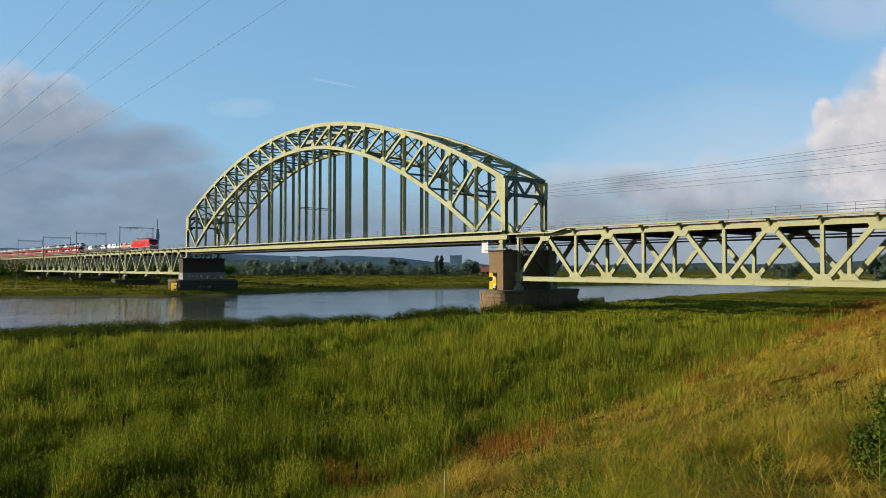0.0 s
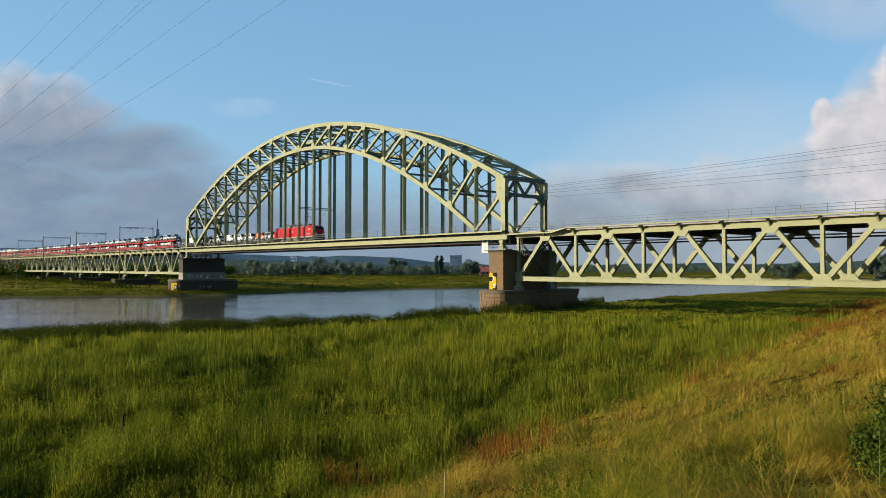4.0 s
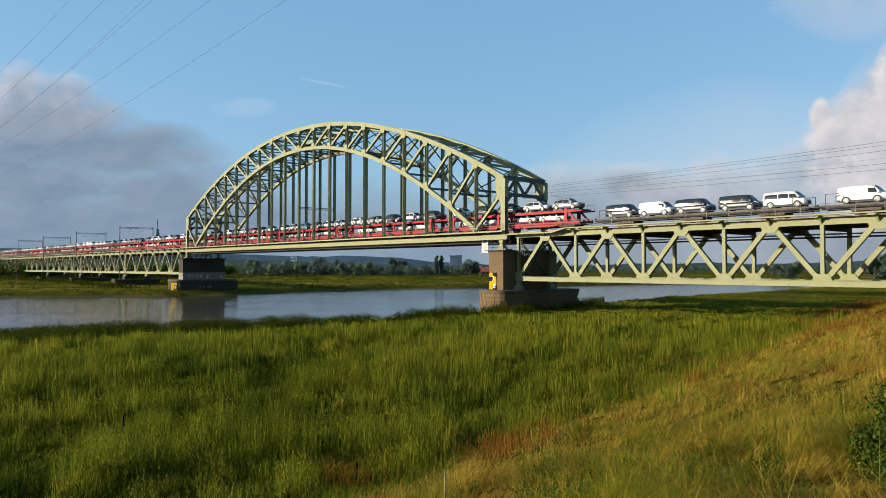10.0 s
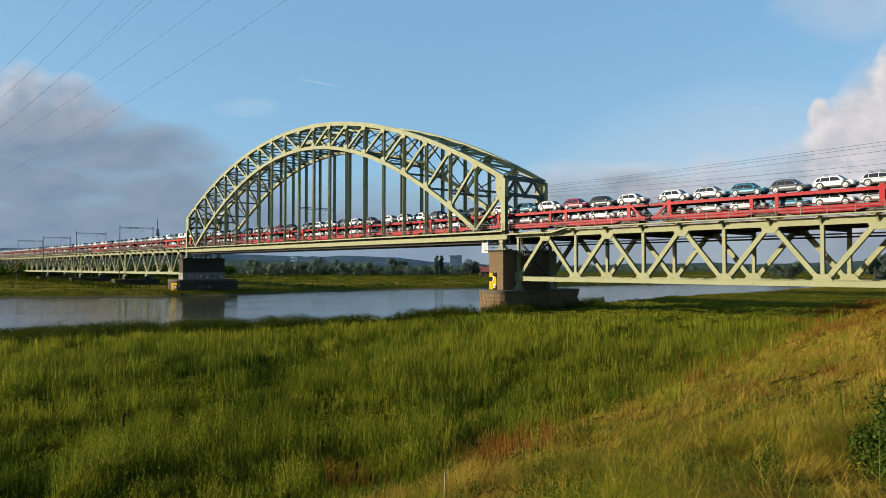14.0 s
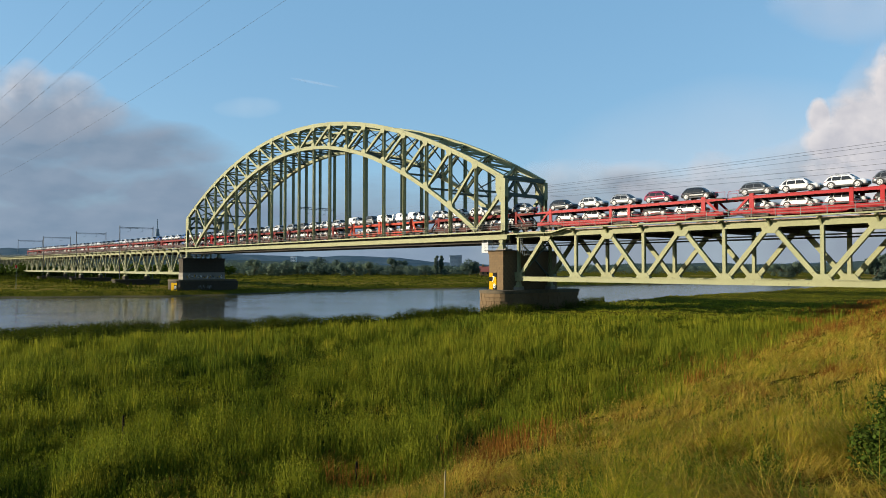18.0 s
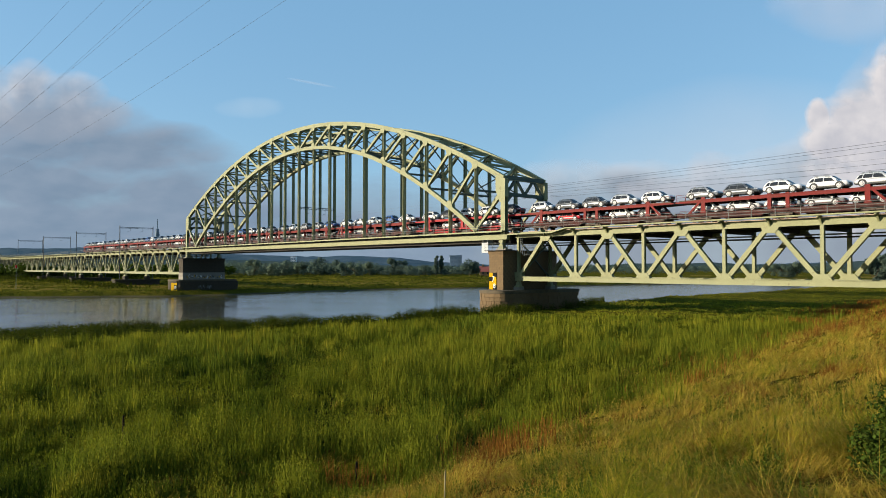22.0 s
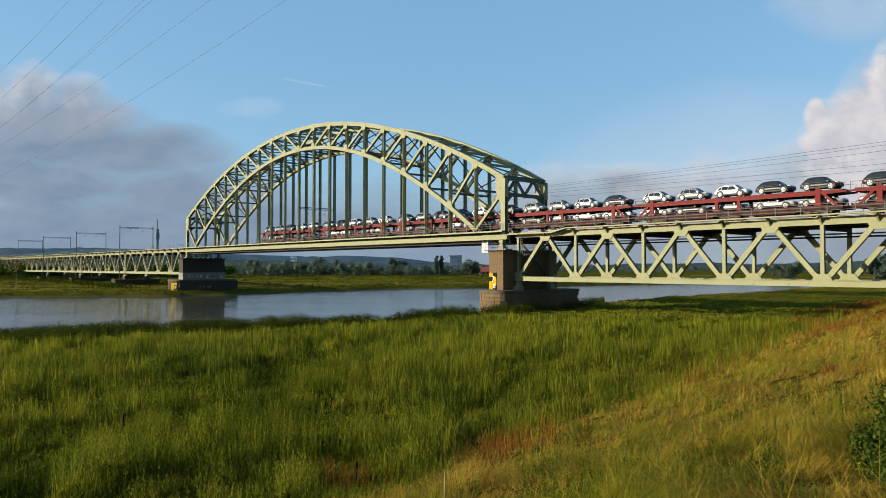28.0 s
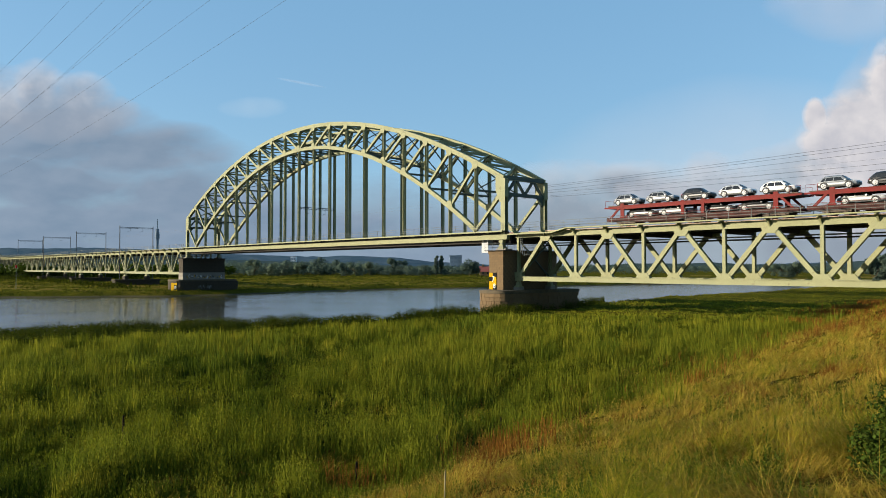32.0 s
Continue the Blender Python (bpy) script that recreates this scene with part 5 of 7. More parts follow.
def load(spec, centre, z, pitches):
    head, tail = spec.split(":")
    cars = [(c.split(".") if head == "c" else (head, c)) for c in tail.split()]
    n = len(cars)
    pitch = pitches[n]
    for i, (k, colour) in enumerate(cars):
        gap = 0.4 if n == 4 else 0.0
        place_car(k, colour, centre + ((n - 1) / 2 - i) * pitch + (gap if i < n / 2 else -gap), z)


for i, (up, low) in enumerate(LONG):
    c = -93.35 - 29.37 * i
    place_wagon("a", c)
    load(up, c, UP, {6: 4.62, 5: 5.55 if up[0] == "q" else 5.25})
    load(low, c, LOW, {6: 4.6, 5: 4.75, 4: 5.5})
for i, (kind, up, low) in enumerate(SHORT):
    c = -296.95 - 25.25 * i if i < 5 else -423.85 - 25.72 * (i - 5)
    place_wagon("b" if i in (0, 2, 3) else kind, c)
    load(up, c, UP, {5: 4.72 if i < 5 else 4.9})
    load(low, c, LOW, {5: 4.4 if i < 5 else 4.95, 4: 4.75, 3: 6.4})


# ---- overhead line masts and cables ----
def mast(x, y0, y1, z0, top):
    """A portal over both tracks; its posts rise from z0."""
    m = empty("catenary_portal", (x, 0, z0))
    tagged(m, "dark steel overhead line portal spanning both tracks", "catenary mast", "catenary masts")
    h = top - z0
    for y in (y0, y1):
        bm = bmesh.new()
        for dx in (-0.14, 0.14):
            beam(bm, (dx, y, 0), (dx, y, h + 0.5), 0.07, 0.16)
        for i in range(int(h / 0.6)):
            beam(bm, (-0.14, y, i * 0.6), (0.14, y, i * 0.6 + 0.6), 0.05, 0.1)
        part("post", bm, MAST, m)
    bm = bmesh.new()
    beam(bm, (0, y0, h), (0, y1, h), 0.12, 0.16, (1, 0, 0))
    beam(bm, (0, y0, h - 0.35), (0, y1, h - 0.35), 0.08, 0.1, (1, 0, 0))
    for i in range(10):
        ya = y0 + i * (y1 - y0) / 10
        beam(bm, (0, ya, h - 0.35 * (i % 2)), (0, ya + (y1 - y0) / 10, h - 0.35 * (1 - i % 2)), 0.06, 0.08, (1, 0, 0))
    part("cross_beam", bm, MAST, m)
    for yc in (MID - 2, MID + 2):
        bm = rod(bmesh.new(), (0, yc, h), (0, yc, h - 1.3), 0.04)
        rod(bm, (0, yc, h - 1.2), (0.0, yc - 1.0, h - 1.5), 0.03)
        part("hanger_arm", bm, MAST, m)
    return m


for x in (-55.6, -108.6, -161.6, -214.6):
    mast(x, -1.0, WIDTH + 1.0, 3.45, DECK + 8.0)
mast(61.0, 0.0, WIDTH, DECK - 0.5, DECK + 7.4)
for yc in (MID - 2, MID + 2):
    wire = part("contact_wire", rod(bmesh.new(), (-260, yc, RAIL_Z + 5.55), (200, yc, RAIL_Z + 5.55), 0.008, 4), CABLE, None)
    tagged(wire, "thin overhead contact wire above the track", "wire", "contact wires")


def ray_to(u, v, z=None, dist=None):
    """A point along a line of sight from the eye, at a height or at a forward distance."""
    pitch = radians(1.444)
    a, b = (u - 784) / 1296.5, (441 - v) / 1296.5
    fwd = FWD * math.cos(pitch) + Vector((0, 0, 1)) * math.sin(pitch)
    upv = Vector((0, 0, 1)) * math.cos(pitch) - FWD * math.sin(pitch)
    d = fwd + RGT * a + upv * b
    s = (z - EYE.z) / d.z if z is not None else dist
    return EYE + d * s


def power_cable(a, b, sag, r):
    """One wire, a thin tube that hangs between its two ends."""
    a, b = Vector(a), Vector(b)
    side = (b - a).cross(Vector((0, 0, 1))).normalized() * r
    up = side.cross(b - a).normalized() * r
    bm, last = bmesh.new(), None
    for i in range(25):
        t = i / 24
        p = a.lerp(b, t) - Vector((0, 0, sag * 4 * t * (1 - t)))
        row = [bm.verts.new(p + o) for o in (side, up, -side, -up)]
        if last:
            for j in range(4):
                bm.faces.new((last[j], last[(j + 1) % 4], row[(j + 1) % 4], row[j]))
        last = row
    ob = part("power_cable", bm, CABLE, None)
    tagged(ob, "thin dark high-voltage power cable across the sky", "power cable", "power cables")


for u, v, u2, v2, h in ((495, 0, 170, 203, 46), (362, 0, 92, 186, 46), (262, 0, 28, 193, 52), (248, 0, 60, 165, 52), (178, 0, 0, 162, 46), (118, 0, 0, 115, 58)):
    a = ray_to(u, v, z=h)
    b = ray_to(u2, v2, z=h - 7)
    power_cable(a + (a - b) * 0.3, b + (b - a) * 1.2, 1.5, 0.02)
for v, v2, h in ((247, 322, 52), (253, 325, 52), (263, 331, 46), (286, 336, 40), (296, 344, 40)):
    a = ray_to(1568, v, dist=240)
    b = ray_to(1000, v2, dist=330)
    power_cable(a + (a - b) * 0.4, b + (b - a) * 0.5, 1.0, 0.05)


# ---- far bank: trees, houses, hills ----
def leaf_cloud(rng, centres, radii, count, size, flat=0.8):
    """Small leaf quads scattered in the outer shells of several clumps."""
    n = len(centres)
    w = np.array(radii) ** 2
    pick = rng.choice(n, count, p=w / w.sum())
    d = rng.normal(size=(count, 3))
    d /= np.linalg.norm(d, axis=1)[:, None]
    rad = np.array(radii)[pick] * rng.uniform(0.55, 1.08, count)
    c = np.array(centres)[pick] + d * rad[:, None] * np.array([1, 1, flat])
    a = rng.normal(size=(count, 3))
    a /= np.linalg.norm(a, axis=1)[:, None]
    b = np.cross(a, d + 1e-3)
    b /= np.linalg.norm(b, axis=1)[:, None]
    s = size * rng.uniform(0.6, 1.4, count)[:, None]
    turn = np.sign(np.sum(np.cross(a, b) * d, axis=1))[:, None]
    b = b * np.where(turn == 0, 1, turn)
    v = np.stack((c - a * s, c - b * s * 0.85, c + a * s, c + b * s * 0.85), 1).reshape(-1, 3)
    return v, np.arange(count * 4).reshape(-1, 4), np.repeat(d, 4, axis=0)


def crown_mesh(name, v, f, normals, material):
    """Leaves that take the light as the rounded clump they belong to."""
    me = raw_mesh(name, v, f, material, True)
    me.normals_split_custom_set_from_vertices(np.ascontiguousarray(normals, dtype=np.float32))
    return me


def tree(x, y, z, h, spread, seed, kind="round", leaf=None, count=1400):
    rng = np.random.default_rng(seed)
    t = empty("tree", (x, y, z - 0.2))
    word = dict(round="broad leafy green tree on the far bank", poplar="tall narrow poplar on the far bank", willow="pale green willow on the far bank")[kind]
    tagged(t, word, "tree", "trees on the far bank")
    bm = bmesh.new()
    rod(bm, (0, 0, 0), (0.1, 0, h * 0.35), 0.035 * h * 0.5, 7)
    limbs = []
    for i in range(5):
        a = rng.uniform(0, 6.28)
        e = (spread * 0.45 * math.cos(a), spread * 0.45 * math.sin(a), h * rng.uniform(0.5, 0.8))
        rod(bm, (0.05, 0, h * 0.25), e, 0.012 * h * 0.5, 5)
    part("trunk", bm, BARK, t)
    cs, rs = [], []
    m = 7 if kind != "poplar" else 8
    for i in range(m):
        if kind == "poplar":
            f = (i + 0.5) / m
            cs.append((rng.normal() * 0.1 * spread, rng.normal() * 0.1 * spread, h * (0.1 + 0.85 * f)))
            rs.append(spread * 0.5 * (0.65 + 0.5 * math.sin(math.pi * f)))
        else:
            a, q = rng.uniform(0, 6.28), math.sqrt(rng.uniform(0, 1))
            zz = rng.uniform(0.16, 0.78)
            cs.append((spread * 0.42 * q * math.cos(a), spread * 0.42 * q * math.sin(a), h * zz))
            rs.append(spread * rng.uniform(0.2, 0.34))
    v, f, nn = leaf_cloud(rng, cs, rs, count, (0.02 if kind != "poplar" else 0.014) * h + 0.08)
    part("crown", crown_mesh("crown", v, f, nn, leaf or TREELEAF), leaf, t)
    return t


def at_view(u, d, dz=0.0):
    """Ground place at forward distance d in the direction u."""
    p = EYE + (FWD + RGT * ((u - 784) / 1296.5)) * d
    z = float(height(np.array([p.x]), np.array([p.y]))[0])
    return p.x, p.y, z + dz


def tree_line():
    rng = random.Random(11)
    n = 0
    # singles that stand out
    singles = [(697, 520, 13, 9, "round"), (712, 540, 12, 8, "round"), (772, 500, 14.5, 3.0, "poplar"), (781, 502, 14.5, 3.0, "poplar"), (831, 470, 12, 11, "round"), (843, 470, 9, 8, "round"), (450, 480, 12, 12, "willow"), (563, 470, 13, 12, "round"), (590, 520, 12, 10, "round"),
               (630, 470, 9, 9, "willow"), (612, 480, 10, 9, "round"), (655, 480, 10, 10, "willow"), (500, 500, 11, 11, "round"), (530, 480, 10, 9, "willow"), (480, 470, 11, 10, "willow"), (725, 480, 8, 12, "round"), (750, 490, 7, 9, "round"), (1390, 430, 9, 9, "round"), (1410, 430, 10, 9, "willow"), (1375, 440, 8, 8, "willow"),
               (1548, 330, 17, 10, "round"), (1568, 330, 18, 11, "round"), (1590, 330, 17, 10, "round"), (8, 430, 14, 12, "round"), (-8, 420, 15, 12, "round"), (20, 440, 10, 9, "round")]
    for u, d, h, sp, kind in singles:
        x, y, z = at_view(u, d)
        tree(x, y, z, h, sp, 100 + n, kind, WILLOW if kind == "willow" else TREELEAF, 2000)
        n += 1
    # the belt of wood behind them: one joined mass of many small crowns
    r2 = np.random.default_rng(7)
    vs, fs, ns, base = [], [], [], 0
    for i in range(780):
        u = r2.uniform(-120, 1750) if i < 480 else r2.uniform(370, 880)
        d = r2.uniform(500, 640) if u < 900 else r2.uniform(560, 860)
        hgt = r2.uniform(7, 11.5) * (1.0 if u < 660 else 0.68 if u < 900 else 0.9)
        x, y, z = at_view(u, d)
        cs = [(x + r2.normal() * 3, y + r2.normal() * 3, z + hgt * r2.uniform(0.25, 0.75)) for _ in range(5)]
        v, f, nn = leaf_cloud(r2, cs, [hgt * r2.uniform(0.25, 0.42) for _ in range(5)], 270, 0.33)
        ns.append(nn)
        vs.append(v)
        fs.append(f + base)
        base += len(v)
    wood = new("far_wood", crown_mesh("far_wood", np.concatenate(vs), np.concatenate(fs), np.concatenate(ns), TREELEAF))
    tagged(wood, "belt of dark green trees along the far bank", "woodland", kind="stuff")
    # darker woods under the left approach spans
    vs, fs, ns, base = [], [], [], 0
    for i in range(150):
        u = r2.uniform(-60, 400)
        d = r2.uniform(360, 470)
        x, y, z = at_view(u, d)
        hgt = r2.uniform(5, 9)
        cs = [(x + r2.normal() * 2.5, y + r2.normal() * 2.5, z + hgt * r2.uniform(0.2, 0.7)) for _ in range(4)]
        v, f, nn = leaf_cloud(r2, cs, [hgt * r2.uniform(0.28, 0.42) for _ in range(4)], 200, 0.6)
        ns.append(nn)
        vs.append(v)
        fs.append(f + base)
        base += len(v)
    wood = new("thicket", crown_mesh("thicket", np.concatenate(vs), np.concatenate(fs), np.concatenate(ns), SHRUB))
    tagged(wood, "dark thicket beyond the approach spans", "woodland", kind="stuff")


tree_line()


def hill(name, d, pts, depth, label, seed):
    """A long wooded ridge seen across the plain."""
    m, nt, p = shader(name + "_haze")
    col = mix_rgb(nt, ramp(nt, grain(nt, 0.02, 5.0), 0.4, 0.65), HILL_A[name], HILL_B[name])
    nt.links.new(col, p.inputs["Base Color"])
    p.inputs["Roughness"].default_value = 1.0
    p.inputs["Specular IOR Level"].default_value = 0.0
    rng = random.Random(seed)
    us = np.linspace(pts[0][0], pts[-1][0], 160)
    hs = np.interp(us, [a for a, b in pts], [b for a, b in pts])
    bm = bmesh.new()
    rows = []
    for j, (dd, f) in enumerate(((d, 0.0), (d + depth * 0.35, 0.75), (d + depth * 0.7, 1.0), (d + depth * 1.2, 0.0))):
        row = []
        for u, h in zip(us, hs):
            q = EYE + (FWD + RGT * ((u - 784) / 1296.5)) * dd
            row.append(bm.verts.new((q.x, q.y, 1 + f * (h + rng.uniform(-0.03, 0.03) * h))))
        rows.append(row)
    for a, b in zip(rows, rows[1:]):
        for i in range(len(a) - 1):
            bm.faces.new((a[i], a[i + 1], b[i + 1], b[i]))
    bmesh.ops.recalc_face_normals(bm, faces=bm.faces)
    for face in bm.faces:
        face.smooth = True
    ob = new(name, mesh_of(name, bm, m))
    tagged(ob, label, "hills", kind="structure")


# distance haze is put into the ridge colours as blue
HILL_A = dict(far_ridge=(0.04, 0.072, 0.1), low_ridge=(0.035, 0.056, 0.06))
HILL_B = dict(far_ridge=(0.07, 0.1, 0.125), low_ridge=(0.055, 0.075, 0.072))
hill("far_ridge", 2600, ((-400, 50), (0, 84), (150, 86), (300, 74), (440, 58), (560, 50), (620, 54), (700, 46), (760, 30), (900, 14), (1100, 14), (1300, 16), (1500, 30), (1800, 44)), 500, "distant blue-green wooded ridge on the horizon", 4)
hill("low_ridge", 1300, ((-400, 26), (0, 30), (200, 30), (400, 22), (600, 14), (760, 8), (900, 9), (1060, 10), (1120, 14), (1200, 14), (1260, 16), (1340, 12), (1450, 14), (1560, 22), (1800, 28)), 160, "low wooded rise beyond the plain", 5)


def high_rise(u, d, width, depth, h, floors, bays, label, wall):
    x, y, z = at_view(u, d)
    b = empty("apartment_building", (x, y, z - 0.5))
    b.rotation_euler = (0, 0, -YAW)
    tagged(b, label, "building", "distant buildings")
    part("wall", boxes((-width / 2, width / 2, 0, depth, 0, h)), wall, b)
    part("roof", boxes((-width / 2 - 0.4, width / 2 + 0.4, -0.4, depth + 0.4, h, h + 1.2)), wall, b)
    fh, bw = h / floors, width / bays
    pane = mesh_of("window", boxes((-bw * 0.36, bw * 0.36, -0.25, 0.02, -fh * 0.28, fh * 0.28)), HAZE_PANE)
    for i in range(floors):
        for j in range(bays):
            part("window", pane, GLASS, b).location = (-width / 2 + (j + 0.5) * bw, -0.02, (i + 0.5) * fh)
    return b


# walls and panes tinted grey-blue, distance haze mixed into their colours
HAZY = surface("hazed_concrete", (0.17, 0.225, 0.285), (0.155, 0.21, 0.27), 0.1, rough=0.9)
HAZE_PANE = surface("hazed_window_glass", (0.14, 0.19, 0.25), (0.13, 0.18, 0.24), 0.1, rough=0.4)
PALE = surface("distant_white_render", (0.55, 0.58, 0.6), (0.5, 0.53, 0.56), 0.1, rough=0.9)
high_rise(803, 1100, 12, 14, 23, 4, 2, "distant tower block above the trees, tinted grey-blue for haze", HAZY)
high_rise(812, 1120, 9, 14, 24, 4, 2, "distant tower block above the trees, tinted grey-blue for haze", HAZY)
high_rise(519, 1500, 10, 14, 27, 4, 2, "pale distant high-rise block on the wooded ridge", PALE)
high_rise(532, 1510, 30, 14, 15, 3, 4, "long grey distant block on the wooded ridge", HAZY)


def red_house(u, d):
    x, y, z = at_view(u, d)
    h = empty("farmhouse", (x, y, z))
    h.rotation_euler = (0, 0, -YAW)
    tagged(h, "small brick farmhouse with a red tiled roof among trees", "house")
    part("wall", boxes((-5, 5, 0, 7, 0, 3.2)), STONE, h)
    rf = bmesh.new()
    prism(rf, [(-0.4, 2.6), (7.4, 2.6), (3.5, 6.2)], -5.4, 5.4, "x")
    part("roof", rf, surface("red_roof_tiles", (0.26, 0.075, 0.06), (0.2, 0.065, 0.05), 1.0, rough=0.8), h)
    part("chimney", boxes((-3.4, -2.4, 3.0, 3.9, 5.0, 7.4)), STONE, h)
    for x0 in (-3, 0, 3):
        part("window", boxes((x0 - 0.5, x0 + 0.5, -0.06, 0.02, 1.0, 2.3)), GLASS, h)


red_house(863, 485)


# blue-grey steel, the haze in front of the tower is part of its colour
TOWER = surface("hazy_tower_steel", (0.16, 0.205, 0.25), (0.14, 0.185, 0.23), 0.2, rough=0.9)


def lattice_tower(u, d, h):
    x, y, z = at_view(u, d)
    t = empty("radio_tower", (x, y, z))
    tagged(t, "dark slender radio tower with a thicker lower shaft", "radio tower")
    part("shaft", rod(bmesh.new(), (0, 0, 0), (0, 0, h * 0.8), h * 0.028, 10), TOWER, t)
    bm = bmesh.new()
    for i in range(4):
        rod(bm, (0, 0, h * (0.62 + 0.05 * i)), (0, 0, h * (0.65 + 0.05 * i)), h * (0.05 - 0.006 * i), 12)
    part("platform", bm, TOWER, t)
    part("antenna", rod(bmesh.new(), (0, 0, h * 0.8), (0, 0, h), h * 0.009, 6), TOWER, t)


lattice_tower(278, 1500, 105)


# ---- river marks ----
def beacon(u, d, h, cap):
    x, y, z = at_view(u, d)
    b = empty("river_beacon", (x, y, max(z, 0) - 0.3))
    tagged(b, "slim river marker post with a red top", "beacon")
    part("pole", rod(bmesh.new(), (0, 0, 0), (0, 0, h), 0.07), GALV, b)
    bm = boxes((-0.17, 0.17, -0.17, 0.17, h - 0.8, h))
    part("topmark", bm, cap, b)


beacon(29, 205, 7.0, LOCO_RED)

sign = empty("white_sign", (119.0, -1.1, 9.9))
tagged(sign, "blank white navigation board hung below the bridge deck", "sign")
part("board", boxes((-0.7, 0.7, -0.05, 0.0, -0.3, 1.25)), surface("sign_white", (0.4, 0.41, 0.41), (0.35, 0.36, 0.36), 1.0, rough=0.8, gloss=0.05), sign)
part("bracket", boxes((-0.5, -0.42, 0.0, 1.1, 1.0, 1.66), (0.42, 0.5, 0.0, 1.1, 1.0, 1.66)), GALV, sign)


# ---- clouds far behind everything ----
def cloud_bank(name, u0, v0, u1, v1, label, light, shade, edge, soft, drift, seed, scale, rag, dist, tilt=0.0, core=1.0, foot=(0.05, 0.34), form=1.0, layer=720):
    """A distant sheet of cloud, ragged and modelled by noise, that drifts slowly."""
    w = (u1 - u0) / 1296.5 * dist
    h = (v1 - v0) / 1296.5 * dist
    m = bpy.data.materials.new(name)
    m.use_nodes = True
    nt = m.node_tree
    nt.nodes.clear()
    out = nt.nodes.new("ShaderNodeOutputMaterial")
    tc = nt.nodes.new("ShaderNodeTexCoord")
    sep = nt.nodes.new("ShaderNodeSeparateXYZ")
    nt.links.new(tc.outputs["Generated"], sep.inputs[0])

    def noise_at(sc, det, ox, oz):
        mp = nt.nodes.new("ShaderNodeMapping")
        mp.inputs["Scale"].default_value = (1 / 900, 1 / 900, 1 / layer)
        mp.inputs["Location"].default_value = (seed + ox, 0, oz)
        nt.links.new(tc.outputs["Object"], mp.inputs["Vector"])
        nz = nt.nodes.new("ShaderNodeTexNoise")
        nz.inputs["Scale"].default_value, nz.inputs["Detail"].default_value, nz.inputs["Roughness"].default_value = sc, det, 0.52
        nt.links.new(mp.outputs["Vector"], nz.inputs["Vector"])
        return nz.outputs["Fac"]

    def mn(op, a, b):
        n = nt.nodes.new("ShaderNodeMath")
        n.operation = op
        for sk, v in ((n.inputs[0], a), (n.inputs[1], b)):
            if isinstance(v, (int, float)):
                sk.default_value = v
            else:
                nt.links.new(v, sk)
        return n.outputs[0]

    x, z = sep.outputs["X"], sep.outputs["Z"]

    def bump_at(cx, cz, rx, rz):
        """1 at the middle of an oval, 0 on its rim, negative outside."""
        a, b = mn("DIVIDE", mn("SUBTRACT", x, (cx - u0) / (u1 - u0)), rx / (u1 - u0)), mn("DIVIDE", mn("SUBTRACT", z, (v1 - cz) / (v1 - v0)), rz / (v1 - v0))
        return mn("SUBTRACT", 1.0, mn("ADD", mn("MULTIPLY", a, a), mn("MULTIPLY", b, b)))

    shape = None
    for oval in edge:
        q = bump_at(*oval)
        shape = q if shape is None else mn("MAXIMUM", shape, q)
    big, fine = noise_at(scale, 9.0, 0, 0), noise_at(scale * 2.2, 6.0, 0, 0)
    lump = mn("ADD", mn("MULTIPLY", mn("SUBTRACT", big, 0.5), rag), mn("MAXIMUM", mn("MINIMUM", mn("MULTIPLY", shape, 0.5), 0.5), -1.5))
    # fade towards the rims of the sheet
    rim = mn("MULTIPLY", mn("MINIMUM", mn("MULTIPLY", x, 9.0), 1.0), mn("MINIMUM", mn("MULTIPLY", mn("SUBTRACT", 1.0, z), 6.0), 1.0))
    rim = mn("MULTIPLY", rim, mn("MINIMUM", mn("MULTIPLY", mn("SUBTRACT", 1.0, x), 9.0), 1.0))
    alpha = mn("MULTIPLY", ramp(nt, lump, 0.0, soft), rim)
    # relief: the side towards the sun, up and to the west, is brighter
    relief = mn("SUBTRACT", big, noise_at(scale, 9.0, -0.07, 0.09))
    relief = mn("ADD", mn("MULTIPLY", relief, 2.2 * form), mn("MULTIPLY", mn("SUBTRACT", fine, 0.5), 0.6 * form))
    lit = mn("MULTIPLY", mn("ADD", relief, mn("ADD", mn("MULTIPLY", ramp(nt, lump, 0.75, 0.05), core), (1 - core) * 0.75)), ramp(nt, z, *foot))
    col = mix_rgb(nt, ramp(nt, lit, 0.15, 1.05), shade, light)
    em = nt.nodes.new("ShaderNodeEmission")
    nt.links.new(col, em.inputs["Color"])
    tr = nt.nodes.new("ShaderNodeBsdfTransparent")
    mx = nt.nodes.new("ShaderNodeMixShader")
    nt.links.new(alpha, mx.inputs[0])
    nt.links.new(tr.outputs[0], mx.inputs[1])
    nt.links.new(em.outputs[0], mx.inputs[2])
    nt.links.new(mx.outputs[0], out.inputs["Surface"])
    bm = bmesh.new()
    v = [bm.verts.new(p) for p in ((-w / 2, 0, -h / 2), (w / 2, 0, -h / 2), (w / 2, 0, h / 2), (-w / 2, 0, h / 2))]
    bm.faces.new(v)
    ob = new(name, mesh_of(name, bm, m))
    tagged(ob, label, "clouds", kind="structure")
    c = EYE + FWD * dist + RGT * (((u0 + u1) / 2 - 784) / 1296.5 * dist) + Vector((0, 0, (473.7 - (v0 + v1) / 2) / 1296.5 * dist))
    turn = pose(0, 0, 0, 0, 0, -math.degrees(YAW)) @ pose(0, 0, 0, 0, tilt, 0)
    ob.matrix_basis = Matrix.Translation(c) @ turn
    step = RGT * (drift / 1296.5 * dist)
